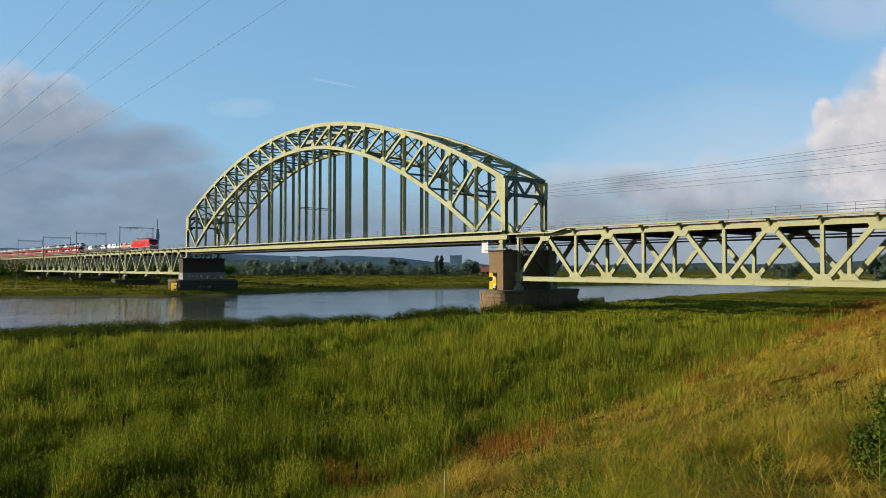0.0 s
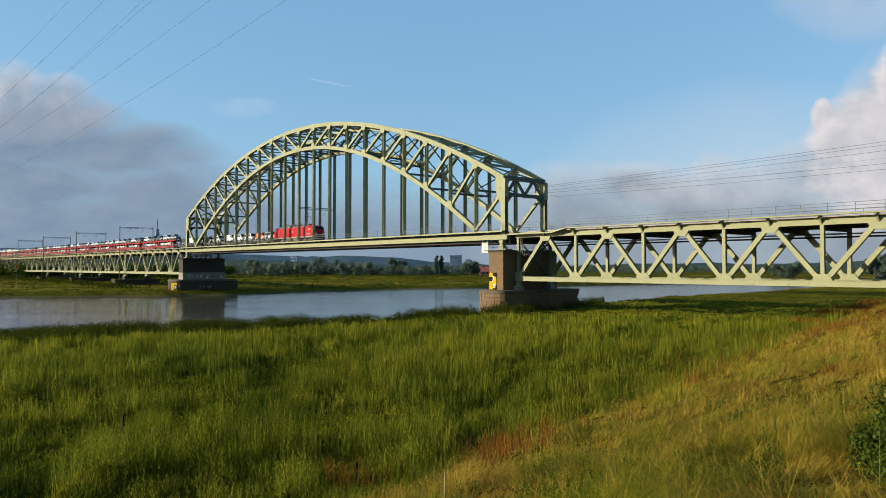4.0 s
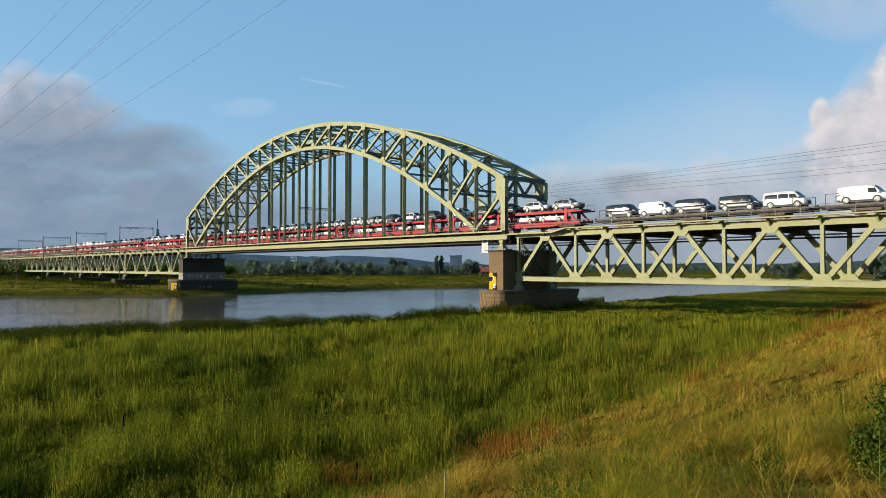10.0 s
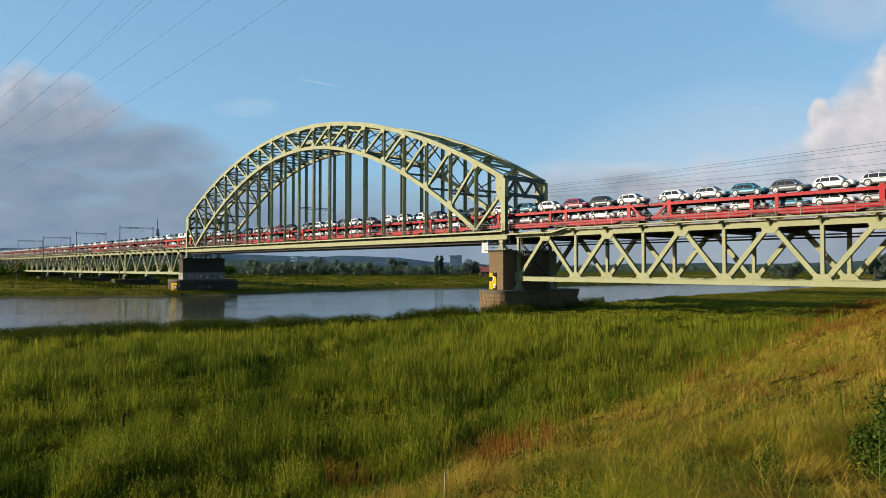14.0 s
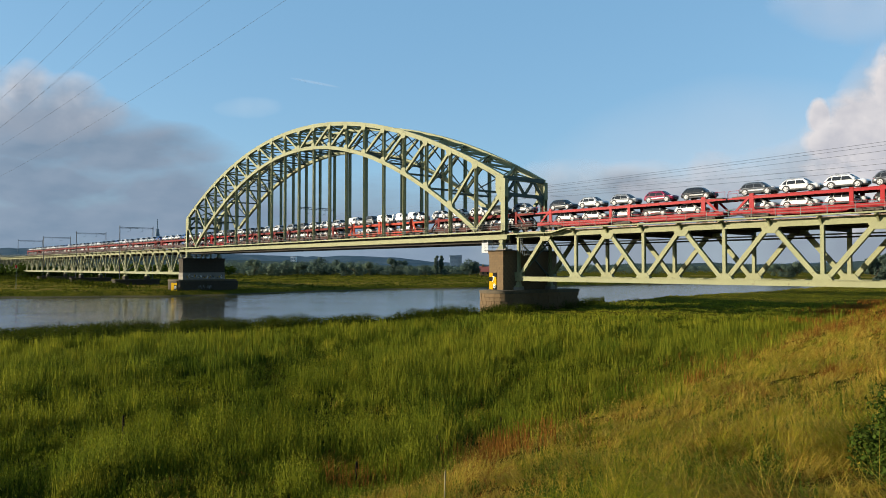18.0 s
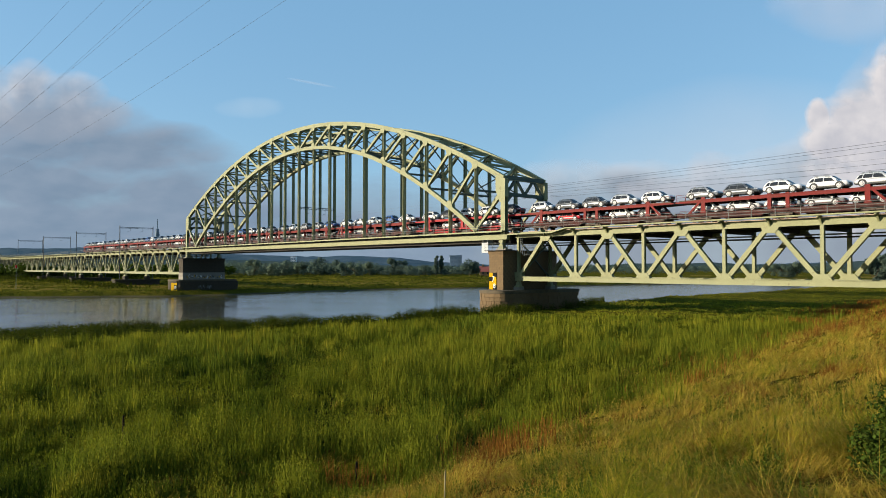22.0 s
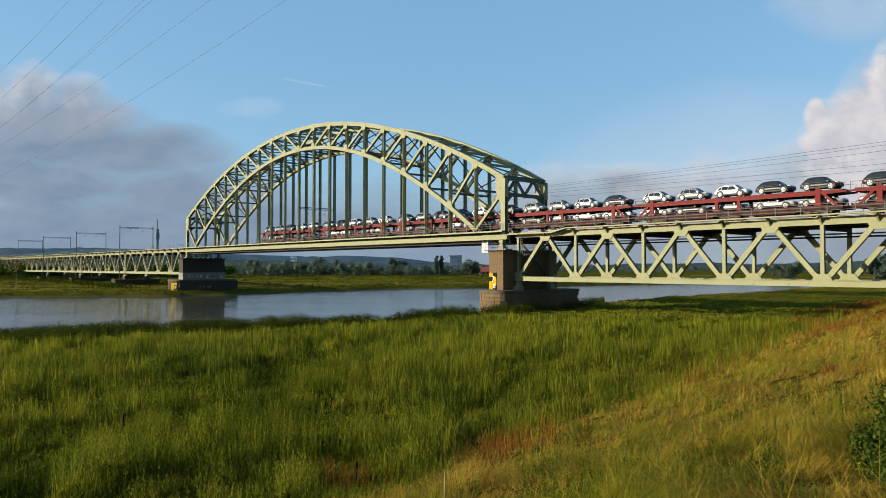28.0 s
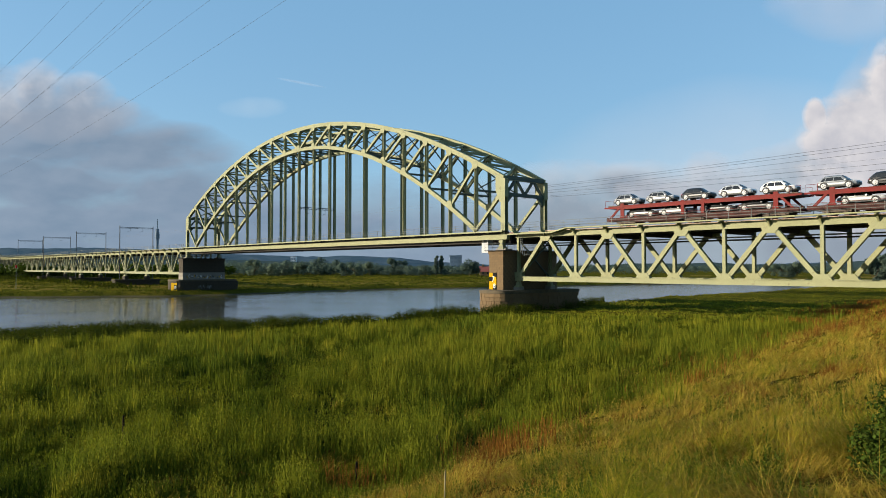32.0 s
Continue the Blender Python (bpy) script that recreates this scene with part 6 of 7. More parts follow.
    return ob, [(0.0, Matrix.Translation(c) @ turn), (32.0, Matrix.Translation(c + step) @ turn)]


# ovals: middle across and down the sky, half width, half height
WEST = ((60, 230, 190, 100), (-120, 230, 190, 140), (160, 275, 260, 70), (40, 330, 330, 90), (270, 350, 260, 85), (-40, 400, 420, 90), (480, 425, 420, 80), (130, 385, 330, 100), (300, 445, 1200, 130))
CREST = ((15, 160, 60, 55), (95, 172, 66, 46), (150, 205, 60, 36), (-60, 190, 90, 80), (60, 215, 140, 40))
EAST = ((1610, 240, 115, 165), (1540, 275, 130, 100), (1450, 320, 130, 80), (1130, 340, 110, 50), (1250, 370, 330, 85), (1350, 395, 420, 110), (1050, 395, 300, 100), (1300, 440, 1200, 120))
TOWER_TOP = ((1640, 185, 118, 122), (1550, 215, 88, 72), (1496, 252, 62, 46), (1462, 206, 26, 34), (1600, 320, 170, 110))
PUFFS = ((1268, 300, 46, 34), (1140, 338, 44, 24), (1215, 342, 120, 30), (1320, 330, 80, 40))
CLOUDS = [cloud_bank("cloud_bank_west", -420, 40, 960, 500, "grey-violet cloud bank low in the sky", (0.15, 0.191, 0.247), (0.092, 0.138, 0.196), WEST, 0.42, 38, 2.0, 1.6, 0.75, 4300, 0.0, 0.3, (0.0, 0.05), 0.75, 380),
          cloud_bank("cloud_crest", -160, 60, 260, 270, "pale puffs along the top of the cloud bank", (0.315, 0.333, 0.368), (0.165, 0.194, 0.24), CREST, 0.6, 42, 4.0, 3.0, 1.1, 4250, 0.0, 0.6, (0.1, 0.6)),
          cloud_bank("high_haze", 820, 60, 1800, 480, "thin pale haze beside the cumulus", (0.36, 0.375, 0.4), (0.33, 0.35, 0.385), ((1350, 330, 420, 200),), 1.5, -10, 7.0, 1.2, 0.3, 4320),
          cloud_bank("cloud_bank_east", 780, -60, 2100, 500, "towering pale cumulus cloud bank", (0.375, 0.365, 0.375), (0.15, 0.178, 0.215), EAST, 0.55, -16, 5.0, 1.6, 1.0, 4200, 0.0, 1.0, (0.08, 0.36)),
          cloud_bank("cloud_tower", 1280, -60, 2000, 470, "bright billowing cumulus tower", (0.4, 0.383, 0.388), (0.26, 0.265, 0.298), TOWER_TOP, 0.27, -16, 5.0, 3.4, 0.95, 4150, 0.0, 0.6, (0.0, 0.25)),
          cloud_bank("cloud_puffs", 1030, 220, 1420, 420, "small bright puffs at the cloud bank's edge", (0.37, 0.36, 0.375), (0.27, 0.285, 0.32), PUFFS, 1.1, -14, 9.0, 3.6, 1.3, 4160, 0.0, 0.6, (0.1, 0.6)),
          cloud_bank("cloud_shred", 300, 130, 560, 250, "faint pale shred of cloud", (0.36, 0.41, 0.45), (0.3, 0.36, 0.41), ((425, 190, 60, 20),), 2.4, 20, 6.0, 3.0, 0.9, 4050),
          cloud_bank("cloud_wisp", 1260, -160, 1760, 110, "thin grey wisp of cloud high in the sky", (0.36, 0.37, 0.4), (0.27, 0.3, 0.35), ((1520, 0, 150, 75),), 1.3, -10, 8.0, 1.8, 0.9, 4100),
          cloud_bank("vapour_trail", 490, 120, 700, 172, "short pale vapour trail", (0.36, 0.40, 0.44), (0.3, 0.35, 0.41), ((590, 146, 46, 2.6),), 1.9, -58, 3.0, 3.0, 0.5, 4000, 11.0)]


# ---- vegetation ----
def blades(rng, x, y, z, h, w, lean, segments, heading=None):
    """Grass blades as tapered strips that bend over. Arrays of one value per blade."""
    n = len(x)
    a = rng.uniform(0, 6.2832, n) if heading is None else heading + rng.normal(0, 0.5, n)
    face = rng.uniform(0, 6.2832, n)
    dx, dy = np.cos(a) * lean * h, np.sin(a) * lean * h
    wx, wy = np.cos(face) * w / 2, np.sin(face) * w / 2
    rows = []
    if segments == 1:
        v = np.stack((np.stack((x - wx, y - wy, z), -1), np.stack((x + wx, y + wy, z), -1), np.stack((x + dx, y + dy, z + h), -1)), 1)
        return v.reshape(-1, 3), np.arange(n * 3).reshape(-1, 3)
    mx, my, mz = x + dx * 0.38, y + dy * 0.38, z + h * 0.62
    v = np.stack((np.stack((x - wx, y - wy, z), -1), np.stack((x + wx, y + wy, z), -1), np.stack((mx + wx * 0.75, my + wy * 0.75, mz), -1), np.stack((mx - wx * 0.75, my - wy * 0.75, mz), -1),
                  np.stack((x + dx, y + dy, z + h * (1 - 0.35 * np.minimum(lean, 1.2) ** 2)), -1)), 1)
    k = np.arange(n)[:, None] * 5
    f = np.concatenate((k + np.array([[0, 1, 2]]), k + np.array([[0, 2, 3]]), k + np.array([[3, 2, 4]])), 1).reshape(-1, 3)
    return v.reshape(-1, 3), f


def spread(rng, n, d0, d1, k0, k1, power):
    """n places between two distances from the viewpoint's foot, denser nearby."""
    t = rng.uniform(0, 1, n)
    if power == 1:
        d = d0 * (d1 / d0) ** t
    else:
        d = np.sqrt(d0 * d0 + t * (d1 * d1 - d0 * d0))
    k = rng.uniform(k0, k1, n)
    r = k * d
    return EYE.x + FWD.x * d + RGT.x * r, EYE.y + FWD.y * d + RGT.y * r, d, r


def grow(name, label, mat, sets):
    vs, fs, base = [], [], 0
    for v, f in sets:
        vs.append(v)
        fs.append(f + base)
        base += len(v)
    ob = new(name, raw_mesh(name, np.concatenate(vs), np.concatenate(fs), mat))
    tagged(ob, label, "grass", kind="stuff")
    return ob


def tufts(rng, x, y, per, radius):
    n = len(x)
    a = rng.uniform(0, 6.2832, (n, per))
    q = radius * np.sqrt(rng.uniform(0, 1, (n, per)))
    return (x[:, None] + q * np.cos(a)).ravel(), (y[:, None] + q * np.sin(a)).ravel()


def slope_share(x, y):
    dx, dy = x - EYE.x, y - EYE.y
    d = dx * FWD.x + dy * FWD.y
    r = dx * RGT.x + dy * RGT.y
    return 0.8 * r - 0.6 * d + 13.56 + fields(x, y, ((13, 2.4), (5, 1.3), (2.1, 0.6)), 5.0)


def leafy_plants(rng, x, y, h, per, leaf, wide, rise=(0.9, 1.5)):
    """Upright stalks set with leaves all the way up; leaf quads, one row of values per plant."""
    n = len(x)
    z = height(x, y)
    leanx, leany = rng.normal(0, 0.08, n), rng.normal(0, 0.08, n)
    f = (np.arange(per)[None, :] + rng.uniform(0, 1, (n, per))) / per
    a = rng.uniform(0, 6.2832, (n, per))
    size = leaf[:, None] * (1.2 - 0.7 * f) * rng.uniform(0.7, 1.3, (n, per))
    bx, by, bz = x[:, None] + leanx[:, None] * h[:, None] * f, y[:, None] + leany[:, None] * h[:, None] * f, z[:, None] + h[:, None] * f
    out = size * 0.42
    up = size * rng.uniform(*rise, (n, per))
    ex, ey, ez = bx + np.cos(a) * out, by + np.sin(a) * out, bz + up
    w = size * wide
    px, py = -np.sin(a) * w / 2, np.cos(a) * w / 2
    mx, my, mz = bx + np.cos(a) * out * 0.6, by + np.sin(a) * out * 0.6, bz + up * 0.45
    v = np.stack((np.stack((bx, by, bz), -1), np.stack((mx + px, my + py, mz), -1), np.stack((ex, ey, ez), -1), np.stack((mx - px, my - py, mz), -1)), 2).reshape(-1, 3)
    q = np.arange(n * per * 4).reshape(-1, 4)
    return v, np.concatenate((q[:, :3], q[:, [0, 2, 3]]), 0)


def thicket_height(x, y):
    """How rank the meadow grows: stands of tall plants, with hollows between them."""
    m = fields(x, y, ((23, 0.4), (8.3, 0.5), (4.3, 0.5), (1.7, 0.35)), 7.0)
    return np.clip(m * 2.0, -1, 1)


def flats(x, y):
    """Growth thins out to short grazed turf along the bend of the river upstream."""
    dx, dy = x - EYE.x, y - EYE.y
    d = dx * FWD.x + dy * FWD.y
    k = (dx * RGT.x + dy * RGT.y) / np.maximum(d, 1)
    return np.clip(1.0 - np.clip((d - 68) / 30, 0, 1) * np.clip((k + 0.02) / 0.2, 0, 1) * 0.7, 0.3, 1)


def inland_growth(x, y):
    """Reeds stay low in the last metres before the hedge at the water's edge."""
    dx, dy = x - EYE.x, y - EYE.y
    d = dx * FWD.x + dy * FWD.y
    k = (dx * RGT.x + dy * RGT.y) / np.maximum(d, 1)
    return np.where(k < 0.2, np.clip((np.interp(k, K_NEAR, D_NEAR) - d + 4 * fields(x, y, ((11, 0.6), (4.7, 0.5)), 9.1) - 8) / 12, 0.22, 1), 1.0)


def damp(d, r):
    """The moist lower end of the slope, where fresh green overgrows the hay."""
    return np.clip((19 - d) / 7, 0, 1) * np.clip((0.46 - r / d) / 0.28, 0, 1) * np.clip((r / d - 0.08) / 0.07, -0.3, 1)


def at_foot(u, v):
    """Where a line of sight from the eye meets the ground."""
    for d in np.geomspace(4, 300, 900):
        p = ray_to(u, v, dist=float(d))
        if p.z < float(height(np.array([p.x]), np.array([p.y]))[0]):
            break
    return p.x, p.y


def vegetation():
    rng = np.random.default_rng(21)
    # tall leafy herbs that stand among the reeds
    x, y, d, r = spread(rng, 1500, 15.0, 60.0, -0.66, 0.64, 1)
    clump = thicket_height(x, y)
    keep = (slope_share(x, y) < 0.2) & (height(x, y) > 0.3) & (clump > -0.2 + rng.uniform(-0.4, 0.4, len(x)))
    x, y, clump = x[keep], y[keep], clump[keep]
    px, py = tufts(rng, x, y, 10, 0.5)
    h = np.repeat(np.clip(0.75 + 0.4 * clump, 0.3, 1.3) * rng.uniform(0.6, 1.2, len(x)), 10) * rng.uniform(0.7, 1.15, len(px))
    grow("tall_herbs", "dense stand of tall deep green herbs in the meadow", NETTLE, [leafy_plants(rng, px, py, h, 12, 0.11 * rng.uniform(0.8, 1.2, len(px)), 0.26, (0.8, 1.4))])
    # reeds: tufts of upright plumes that sway one way, tall in the stands and low in the hollows
    sets, deep = [], []
    for n, d0, d1, per, seg, reach, broad in ((12500, 14.5, 50.0, 5, 2, 0.24, 0.0006), (27000, 46.0, 128.0, 7, 1, 0.36, 0.0010)):
        x, y, d, r = spread(rng, n, d0, d1, -0.66, 0.64, 1)
        clump = thicket_height(x, y)
        keep = (slope_share(x, y) < 0.5 + rng.normal(0, 1.1, len(x))) & (height(x, y) > 0.22)
        x, y, d, r, clump = x[keep], y[keep], d[keep], r[keep], clump[keep]
        tall = np.clip(0.75 + 0.68 * clump, 0.18, 1.45) * rng.uniform(0.75, 1.2, len(x)) * flats(x, y) * inland_growth(x, y)
        tx, ty = tufts(rng, x, y, per, reach)
        h = np.repeat(tall, per) * rng.uniform(0.5, 1.08, len(tx)) * np.repeat(np.where(d < 48, 0.85, 1.0), per)
        wind = np.repeat(2.0 * fields(x, y, ((19, 0.8), (7, 0.5)), 1.9) + rng.normal(0, 1.0, len(x)), per) - YAW
        lean = rng.uniform(0.02, 0.2, len(tx))
        # hollows take darker green, shade put into colour; near and left grow greener
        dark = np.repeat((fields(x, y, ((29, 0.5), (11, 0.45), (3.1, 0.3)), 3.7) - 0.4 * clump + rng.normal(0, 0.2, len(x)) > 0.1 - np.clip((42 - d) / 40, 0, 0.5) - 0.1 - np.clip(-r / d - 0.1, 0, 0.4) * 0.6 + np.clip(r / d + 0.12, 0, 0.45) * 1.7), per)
        td = np.repeat(d, per)
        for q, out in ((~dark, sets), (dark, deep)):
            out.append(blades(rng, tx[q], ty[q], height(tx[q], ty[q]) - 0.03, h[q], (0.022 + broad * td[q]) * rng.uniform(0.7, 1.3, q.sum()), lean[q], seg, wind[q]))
    # leafy plumes among the nearer reeds
    x, y, d, r = spread(rng, 15000, 14.5, 70.0, -0.66, 0.64, 1)
    clump = thicket_height(x, y)
    keep = (slope_share(x, y) < 0.5 + rng.normal(0, 1.1, len(x))) & (height(x, y) > 0.25)
    x, y, d, r, clump = x[keep], y[keep], d[keep], r[keep], clump[keep]
    px, py = tufts(rng, x, y, 5, 0.3)
    h = np.repeat(np.clip(0.75 + 0.68 * clump, 0.18, 1.45) * rng.uniform(0.75, 1.2, len(x)) * inland_growth(x, y), 5) * rng.uniform(0.75, 1.12, len(px))
    # same choice as for the reeds: hollows darkened by colour
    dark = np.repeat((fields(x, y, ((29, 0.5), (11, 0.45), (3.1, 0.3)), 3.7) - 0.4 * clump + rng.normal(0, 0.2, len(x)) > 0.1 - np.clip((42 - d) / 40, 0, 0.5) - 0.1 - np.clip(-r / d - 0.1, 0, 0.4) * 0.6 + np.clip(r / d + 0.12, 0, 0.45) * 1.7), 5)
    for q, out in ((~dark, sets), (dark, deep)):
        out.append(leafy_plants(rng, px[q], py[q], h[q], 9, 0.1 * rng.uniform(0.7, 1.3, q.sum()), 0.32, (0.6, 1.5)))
    # short growth between the tufts, so that no soil shows
    x, y, d, r = spread(rng, 130000, 14.5, 125.0, -0.66, 0.64, 1)
    z = height(x, y)
    keep = (slope_share(x, y) < 1.0) & (z > 0.15)
    x, y, d, z = x[keep], y[keep], d[keep], z[keep]
    h = np.clip(0.34 + 0.12 * thicket_height(x, y), 0.12, 0.5) * rng.uniform(0.5, 1.3, len(x)) * flats(x, y)
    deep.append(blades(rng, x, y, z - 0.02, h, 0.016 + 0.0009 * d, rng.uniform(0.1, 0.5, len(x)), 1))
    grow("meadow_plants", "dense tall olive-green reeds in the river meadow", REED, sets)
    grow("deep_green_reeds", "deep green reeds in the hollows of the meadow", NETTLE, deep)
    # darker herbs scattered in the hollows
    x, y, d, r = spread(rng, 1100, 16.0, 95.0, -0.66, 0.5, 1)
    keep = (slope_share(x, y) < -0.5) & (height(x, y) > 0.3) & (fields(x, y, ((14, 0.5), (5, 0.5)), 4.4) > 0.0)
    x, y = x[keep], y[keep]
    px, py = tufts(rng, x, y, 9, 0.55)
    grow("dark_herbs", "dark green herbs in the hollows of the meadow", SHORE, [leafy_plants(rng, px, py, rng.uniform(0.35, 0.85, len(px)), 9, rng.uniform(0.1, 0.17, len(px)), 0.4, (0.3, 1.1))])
    # rank growth along the water's edge: a broken hedge of bushy plants, thinner inland
    k = rng.uniform(-0.66, 0.22, 36000)
    inland = 15.0 * rng.uniform(0, 1, len(k)) ** 1.25 - 1.0
    d = np.interp(k, K_NEAR, D_NEAR) - inland
    x, y = EYE.x + d * (FWD.x + k * RGT.x), EYE.y + d * (FWD.y + k * RGT.y)
    z = height(x, y)
    tall = fields(x, y, ((13, 0.5), (5.1, 0.5), (2.3, 0.3)), 1.3)
    keep = (z > 0.2) & (tall > -0.45 + 0.05 * inland)
    x, y, tall = x[keep], y[keep], tall[keep]
    grow("shore_plants", "dark green rank plants along the water's edge", SHORE, [leafy_plants(rng, x, y, np.clip(0.92 + 0.6 * tall, 0.35, 1.5) * rng.uniform(0.85, 1.05, len(x)), 7, rng.uniform(0.2, 0.3, len(x)), 0.55, (0.1, 0.6))])
    # long grass on the dike slope: tufts that lean over each their own way
    x, y, d, r = spread(rng, 84000, 3.5, 95.0, -0.5, 0.8, 1)
    s = slope_share(x, y)
    patch = fields(x, y, ((6.1, 0.5), (2.7, 0.45), (1.1, 0.4)), 4.0)
    stray = fields(x, y, ((7.0, 0.6), (2.9, 0.5)), 3.3)
    keep = ((s > -1.2 + rng.normal(0, 2.3, len(x))) | ((d < 42) & (s > -9) & (stray > 0.45 + 0.03 * d * rng.uniform(0, 1, len(x))))) & (patch > -0.22 + rng.uniform(-0.2, 0.2, len(x)))
    x, y, d, patch = x[keep], y[keep], d[keep], patch[keep]
    per = 9
    tx, ty = tufts(rng, x, y, per, 0.13)
    comb = np.repeat(2.2 * fields(x, y, ((6.0, 0.8), (2.4, 0.8)), 6.3) + rng.normal(0, 0.6, len(x)), per)
    td, tp = np.repeat(d, per), np.repeat(patch, per)
    h = np.clip(0.25 + 0.46 * tp, 0.05, 0.66) * np.repeat(rng.uniform(0.5, 1.3, len(x)), per) * rng.uniform(0.6, 1.25, len(tx))
    sway = np.repeat(rng.uniform(0.6, 1.9, len(x)), per) * rng.uniform(0.6, 1.4, len(tx))
    hue = fields(x, y, ((4.3, 0.6), (9, 0.6), (1.9, 0.3)), 2.2) + 0.95 * damp(d, r[keep])
    roll = rng.uniform(0, 1, len(x))
    green = np.repeat(roll < 0.25 + 0.5 * hue, per)
    brown = np.repeat(roll > 0.82 + 0.2 * hue - np.clip((d - 32) / 90, 0, 0.35), per) & ~green
    for name, label, mat, sel in (("slope_grass", "long dry yellow grass on the dike slope", DRY, ~green & ~brown), ("green_slope_grass", "fresh green grass among the dry tufts", SLOPEGREEN, green), ("brown_slope_grass", "brown withered grass among the dry tufts", RUSTY, brown)):
        sets = []
        for q, seg in ((sel & (td < 24), 2), (sel & (td >= 24), 1)):
            sets.append(blades(rng, tx[q], ty[q], height(tx[q], ty[q]) - 0.02, h[q], 0.0028 + 0.00042 * td[q], sway[q] * (1 if seg == 2 else 0.75), seg, comb[q]))
        grow(name, label, mat, sets)
    # long pale flowering stems that stand out of the tufts
    x, y, d, r = spread(rng, 1700, 5.0, 40.0, -0.4, 0.8, 1)
    keep = slope_share(x, y) > 0.5
    x, y, d = x[keep], y[keep], d[keep]
    grow("grass_stems", "pale flowering grass stems bending over the slope", DRY, [blades(rng, x, y, height(x, y), rng.uniform(0.5, 0.95, len(x)), 0.0022 + 0.00025 * d, rng.uniform(0.4, 1.4, len(x)), 2)])
    # seed heads: small pale ears that nod over the tufts
    x, y, d, r = spread(rng, 22000, 13.0, 55.0, -0.45, 0.8, 1)
    keep = (slope_share(x, y) > rng.normal(0, 1.5, len(x))) & (fields(x, y, ((5.2, 0.6), (1.9, 0.5)), 7.7) > 0.05 + 0.8 * damp(d, r))
    x, y, d = x[keep], y[keep], d[keep]
    lift = height(x, y) + rng.uniform(0.2, 0.5, len(x))
    grow("seed_heads", "pale golden seed heads nodding over the hay", DRY, [blades(rng, x, y, lift, rng.uniform(0.04, 0.09, len(x)), 0.004 + 0.0005 * d, rng.uniform(0.5, 1.6, len(x)), 2)])
    # low green weeds in the slope
    x, y, d, r = spread(rng, 23000, 4.0, 60.0, -0.4, 0.75, 1)
    s = slope_share(x, y)
    keep = (s > -2.0) & (fields(x, y, ((3.9, 0.6), (1.7, 0.5)), 8.0) + 0.8 * damp(d, r) > 0.24)
    x, y, d = x[keep], y[keep], d[keep]
    grow("slope_weeds", "low leafy green weeds on the dike slope", WEED, [leafy_plants(rng, x, y, rng.uniform(0.16, 0.46, len(x)), 16, rng.uniform(0.04, 0.085, len(x)), 0.45, (0.2, 0.9))])
    # rust-brown seeding dock, in stands along the foot of the dike and on its crest
    spots = [(at_foot(u, v), n, q) for u, v, n, q in ((905, 806, 42, 1.2), (850, 815, 34, 1.1), (940, 780, 18, 1.0), (1250, 655, 40, 2.4), (1225, 680, 26, 1.6), (625, 868, 30, 0.8), (1150, 700, 14, 1.6),
                                                      (1440, 575, 150, 3.4), (1490, 558, 220, 3.4), (1530, 548, 260, 3.2), (1562, 540, 240, 2.8), (1380, 605, 60, 3.0), (1500, 585, 60, 2.4))]
    px = np.concatenate([p[0] + rng.normal(0, q * 0.6, n) for p, n, q in spots])
    py = np.concatenate([p[1] + rng.normal(0, q * 0.6, n) for p, n, q in spots])
    tx, ty = tufts(rng, px, py, 7, 0.16)
    far = np.hypot(tx - EYE.x, ty - EYE.y)
    grow("brown_stalks", "rust-brown dry seed stalks along the foot of the dike", RUSTY, [blades(rng, tx, ty, height(tx, ty), rng.uniform(0.35, 0.9, len(tx)), 0.007 + 0.0005 * far, rng.uniform(0.02, 0.25, len(tx)), 1),
                                                                                         leafy_plants(rng, px, py, rng.uniform(0.4, 0.95, len(px)), 34, rng.uniform(0.04, 0.08, len(px)), 0.5)])
    # short grass of the flats beyond and of the far bank
    x, y, d, r = spread(rng, 110000, 95.0, 380.0, -0.68, 0.68, 2)
    z = height(x, y)
    keep = z > 0.12
    x, y, d, z = x[keep], y[keep], d[keep], z[keep]
    m = fields(x, y, ((31, 0.4), (12, 0.4)), 6.0)
    h = np.clip(0.2 + 0.22 * m, 0.05, 0.55) * rng.uniform(0.6, 1.3, len(x)) * np.where(d < np.interp(r[keep] / d, K_NEAR, D_NEAR), 0.5, 1.0)
    over = d - np.interp(r[keep] / d, K_FAR, D_FAR) + 10 * m
    straw = (over > 13) & (over < 90) & (fields(r[keep] / 2.5, d, ((38, 0.5), (13, 0.5)), 2.7) > -0.15 + rng.normal(0, 0.15, len(x)))
    grow("straw_meadow", "strip of straw-coloured meadow on the far bank", STRAW, [blades(rng, x[straw], y[straw], z[straw] - 0.03, h[straw] * 0.4, 0.03 + 0.0004 * d[straw], rng.uniform(0.1, 0.7, straw.sum()), 1)])
    fringe = (over > -14) & (over < 12 + rng.uniform(-4, 4, len(x)))
    grow("shore_fringe", "dark green sedge fringing the far shore", SHORE, [blades(rng, x[fringe], y[fringe], z[fringe] - 0.03, h[fringe] * 1.5, 0.05 + 0.0007 * d[fringe], rng.uniform(0.1, 0.7, fringe.sum()), 1)])
    straw = straw | fringe
    x, y, z, h, d = x[~straw], y[~straw], z[~straw], h[~straw], d[~straw]
    grow("bank_grass", "short green grass along the river banks", BANKGRASS, [blades(rng, x, y, z - 0.03, h, 0.05 + 0.0007 * d, rng.uniform(0.1, 0.7, len(x)), 1)])

    # tussocks of sedge and straw that mottle the far bank, in streaks along the river
    x, y, d, r = spread(rng, 26000, 170.0, 470.0, -0.66, 0.3, 2)
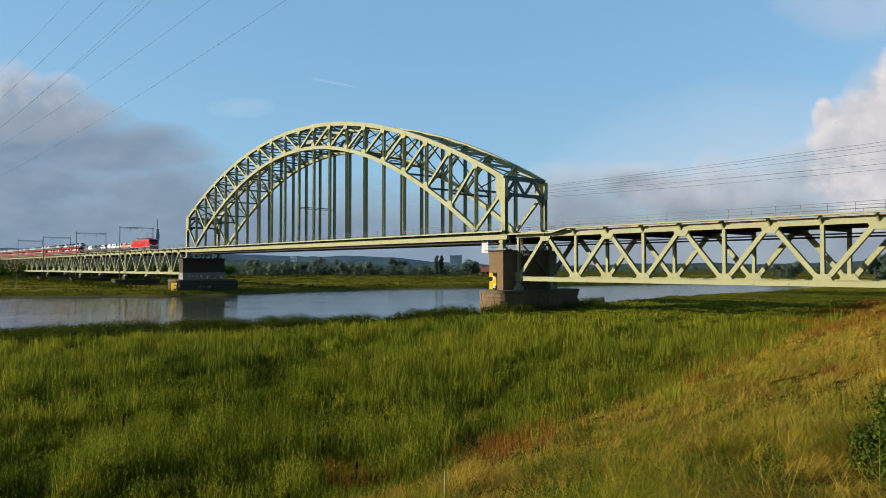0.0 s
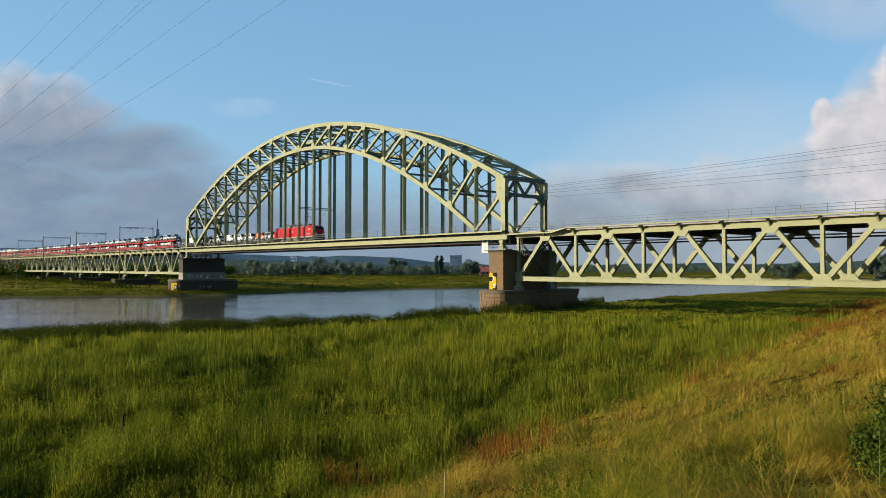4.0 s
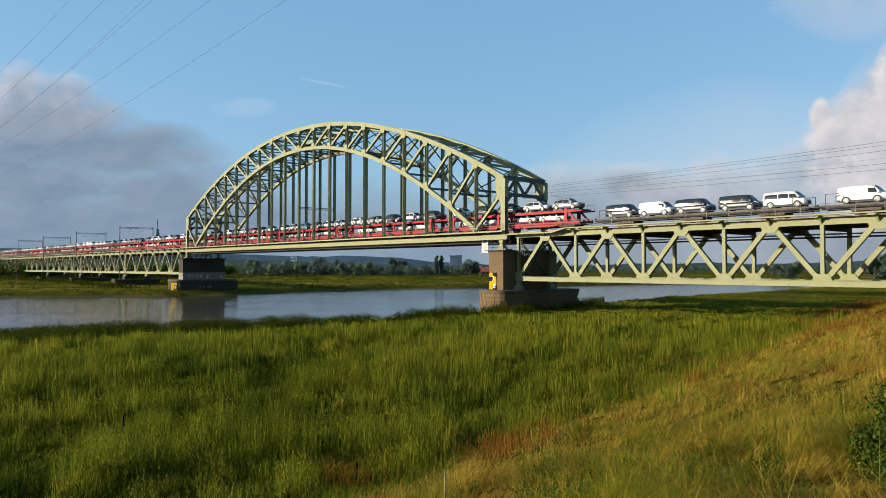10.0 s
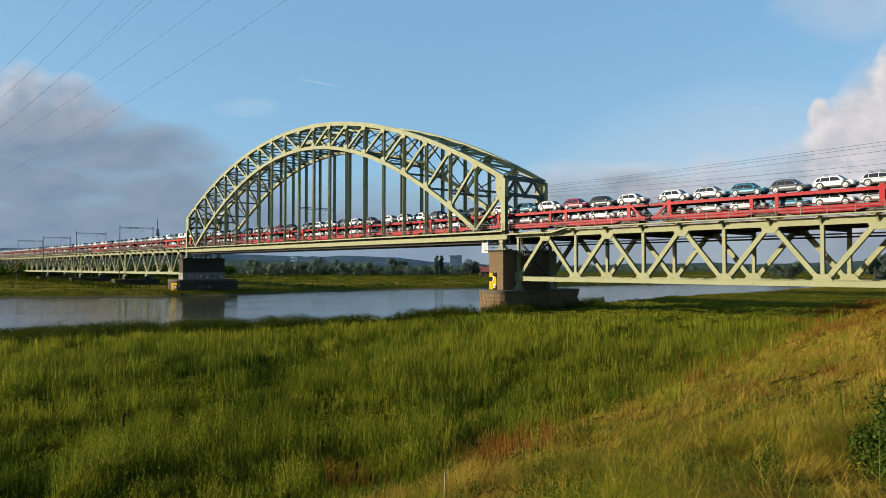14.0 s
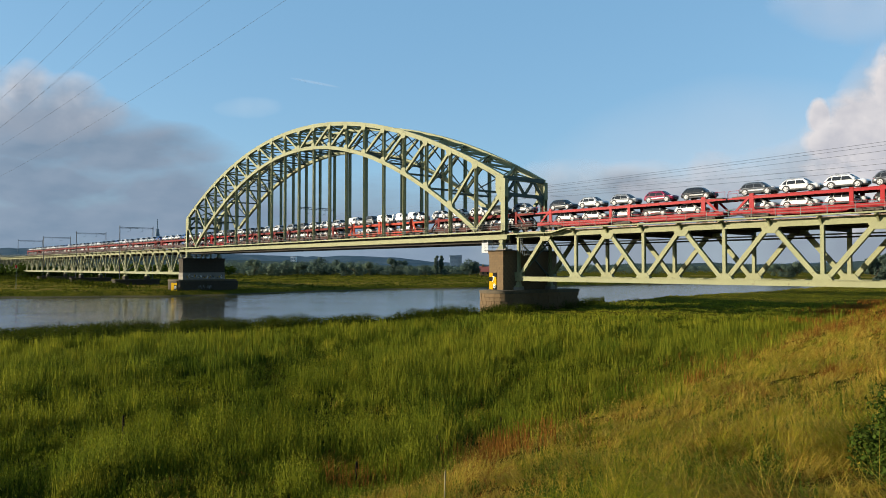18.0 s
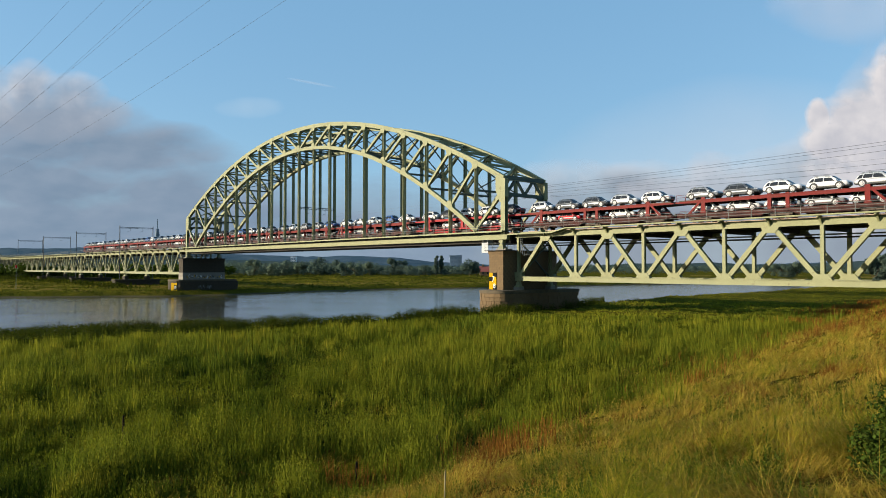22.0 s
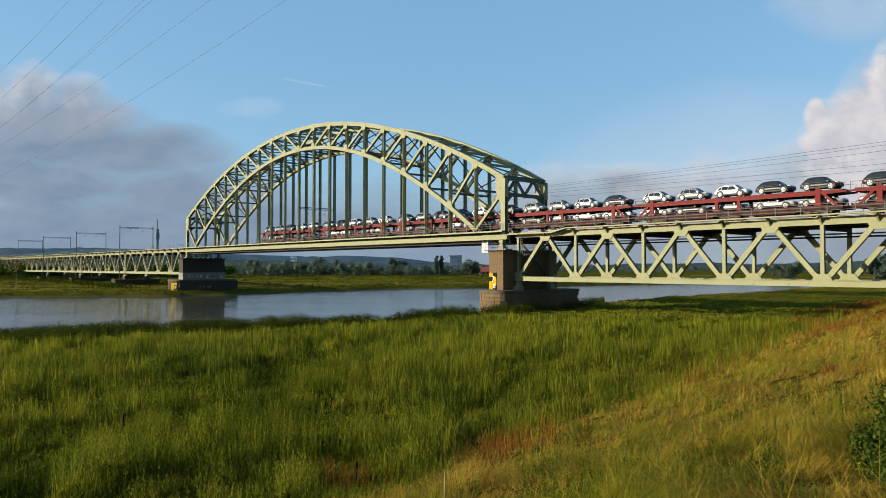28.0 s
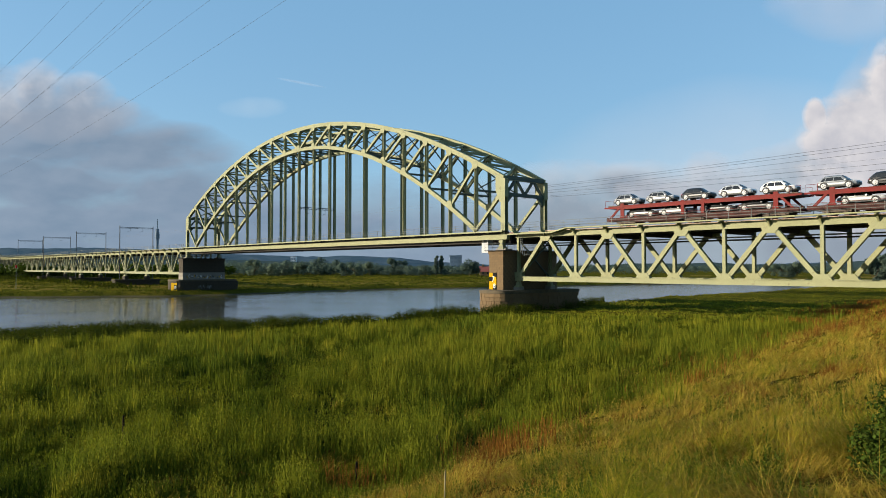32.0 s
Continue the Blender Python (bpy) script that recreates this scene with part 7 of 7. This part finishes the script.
    z, over = height(x, y), d - np.interp(r / d, K_FAR, D_FAR)
    m = fields(r / 3.2, d, ((23, 0.5), (9, 0.5), (4.1, 0.4)), 5.2)
    keep = (z > 0.15) & (over > -6) & (np.abs(m) > 0.22)
    x, y, d, m, over = x[keep], y[keep], d[keep], m[keep], over[keep]
    tx, ty = tufts(rng, x, y, 6, 0.5)
    td = np.repeat(d, 6)
    green = np.repeat((m > 0) | (over < 5), 6)
    h = np.repeat(np.clip(0.3 + 0.5 * np.abs(m), 0.3, 0.9), 6) * rng.uniform(0.5, 1.3, len(tx))
    for name, label, mat, q in (("far_bank_sedge", "dark tussocks of sedge on the far bank", SHORE, green), ("far_bank_tufts", "olive tufts of grass on the far bank", BANKGRASS, ~green)):
        grow(name, label, mat, [blades(rng, tx[q], ty[q], height(tx[q], ty[q]) - 0.04, h[q] * (1.0 if name == "far_bank_sedge" else 0.7), 0.05 + 0.0007 * td[q], rng.uniform(0.1, 0.7, q.sum()), 1)])
    # scrub in front of the approach piers
    px = rng.uniform(-260, -14, 1500)
    py = rng.normal(-9, 3.0, len(px))
    m = fields(px, py, ((31, 0.5), (11, 0.5)), 2.9)
    px, py, m = px[m > -0.15], py[m > -0.15], m[m > -0.15]
    grow("bank_scrub", "dark green scrub along the foot of the approach spans", SHORE, [leafy_plants(rng, px, py, np.clip(0.9 + 1.3 * m, 0.5, 2.4) * rng.uniform(0.7, 1.2, len(px)) * np.where(px < -76, 1.5, 0.8), 12, rng.uniform(0.35, 0.6, len(px)), 0.6, (0.2, 0.9))])
    # tussocks on the grazed flats upstream
    x, y, d, r = spread(rng, 45000, 78.0, 250.0, -0.02, 0.66, 2)
    z = height(x, y)
    m = fields(x, y, ((27, 0.5), (9, 0.5), (3.3, 0.3)), 8.8)
    keep = (z > 0.15) & (d < np.interp(r / d, K_NEAR, D_NEAR)) & (slope_share(x, y) < 1.0) & (m > -0.25 + rng.uniform(-0.2, 0.2, len(x)))
    x, y, z, d, m = x[keep], y[keep], z[keep], d[keep], m[keep]
    grow("turf_tussocks", "olive tussocks of grass on the river flats", BANKGRASS, [blades(rng, x, y, z - 0.02, np.clip(0.17 + 0.28 * m, 0.05, 0.45) * rng.uniform(0.6, 1.3, len(x)), 0.04 + 0.0008 * d, rng.uniform(0.2, 0.9, len(x)), 1)])


def bush(u, d, h, spread_, seed):
    rng = np.random.default_rng(seed)
    x, y, z = at_view(u, d)
    b = empty("bush", (x, y, z))
    tagged(b, "dark green leafy bramble bush on the dike slope", "bush")
    for i in range(7):
        a = rng.uniform(0, 6.28)
        part("stem", rod(bmesh.new(), (0, 0, -0.1), (0.35 * spread_ * math.cos(a), 0.35 * spread_ * math.sin(a), h * rng.uniform(0.3, 0.5)), 0.012, 5), BARK, b)
    cs = [(rng.normal() * 0.3 * spread_, rng.normal() * 0.3 * spread_, h * rng.uniform(0.05, 0.7)) for _ in range(18)]
    v, f, nn = leaf_cloud(rng, cs, [0.26 * spread_ * rng.uniform(0.6, 1.2) for _ in range(18)], 9000, 0.016, 1.0)
    part("leaves", raw_mesh("leaves", v, f, SHRUB), SHRUB, b)


bush(1604, 6.4, 0.6, 0.7, 31)
bush(1640, 7.4, 0.95, 0.9, 32)


def stake(u, v, h, r, mat, label, lean=0.0):
    """A short post standing in the grass, its top where the line of sight passes."""
    best = None
    for d in np.geomspace(6, 70, 400):
        p = ray_to(u, v, dist=float(d))
        g = float(height(np.array([p.x]), np.array([p.y]))[0])
        if best is None and p.z - g < h:
            best = (p, g)
    p, g = best
    s = empty("stake", (p.x, p.y, g - 0.1))
    tagged(s, label, "stake", "stakes in the meadow")
    part("post", rod(bmesh.new(), (0, 0, 0), (lean, 0, h + 0.1), r, 7), mat, s)
    part("cap", rod(bmesh.new(), (lean, 0, h + 0.1), (lean, 0, h + 0.13), r * 0.7, 7), mat, s)


STAKEWOOD = surface("rotten_stake_wood", (0.018, 0.014, 0.01), (0.028, 0.022, 0.016), 6.0, rough=0.95, gloss=0.0)
stake(775, 772, 0.6, 0.045, STAKEWOOD, "short dark weathered stake standing in the grass")
stake(219, 738, 1.1, 0.04, STAKEWOOD, "short dark weathered stake standing in the grass")
stake(631, 820, 0.7, 0.035, STAKEWOOD, "short dark weathered stake standing in the grass")
stake(886, 740, 0.7, 0.04, STAKEWOOD, "short dark weathered stake standing in the grass")
stake(785, 835, 0.9, 0.011, DRYWOOD, "pale bleached stick standing in the dry grass", 0.04)


vegetation()


def motions():
    """The train rolls over the bridge at an even pace; the clouds drift."""
    for ob, x, z in MOVERS:
        walk(ob, [(t, pose(FRONT + SPEED * t + x, TRACK_Y, RAIL_Z + z)) for t in (0.0, 16.0, 32.0)])
    for ob, rows in CLOUDS:
        walk(ob, rows)


FRONT, SPEED = -31.65, 24.62
motions()
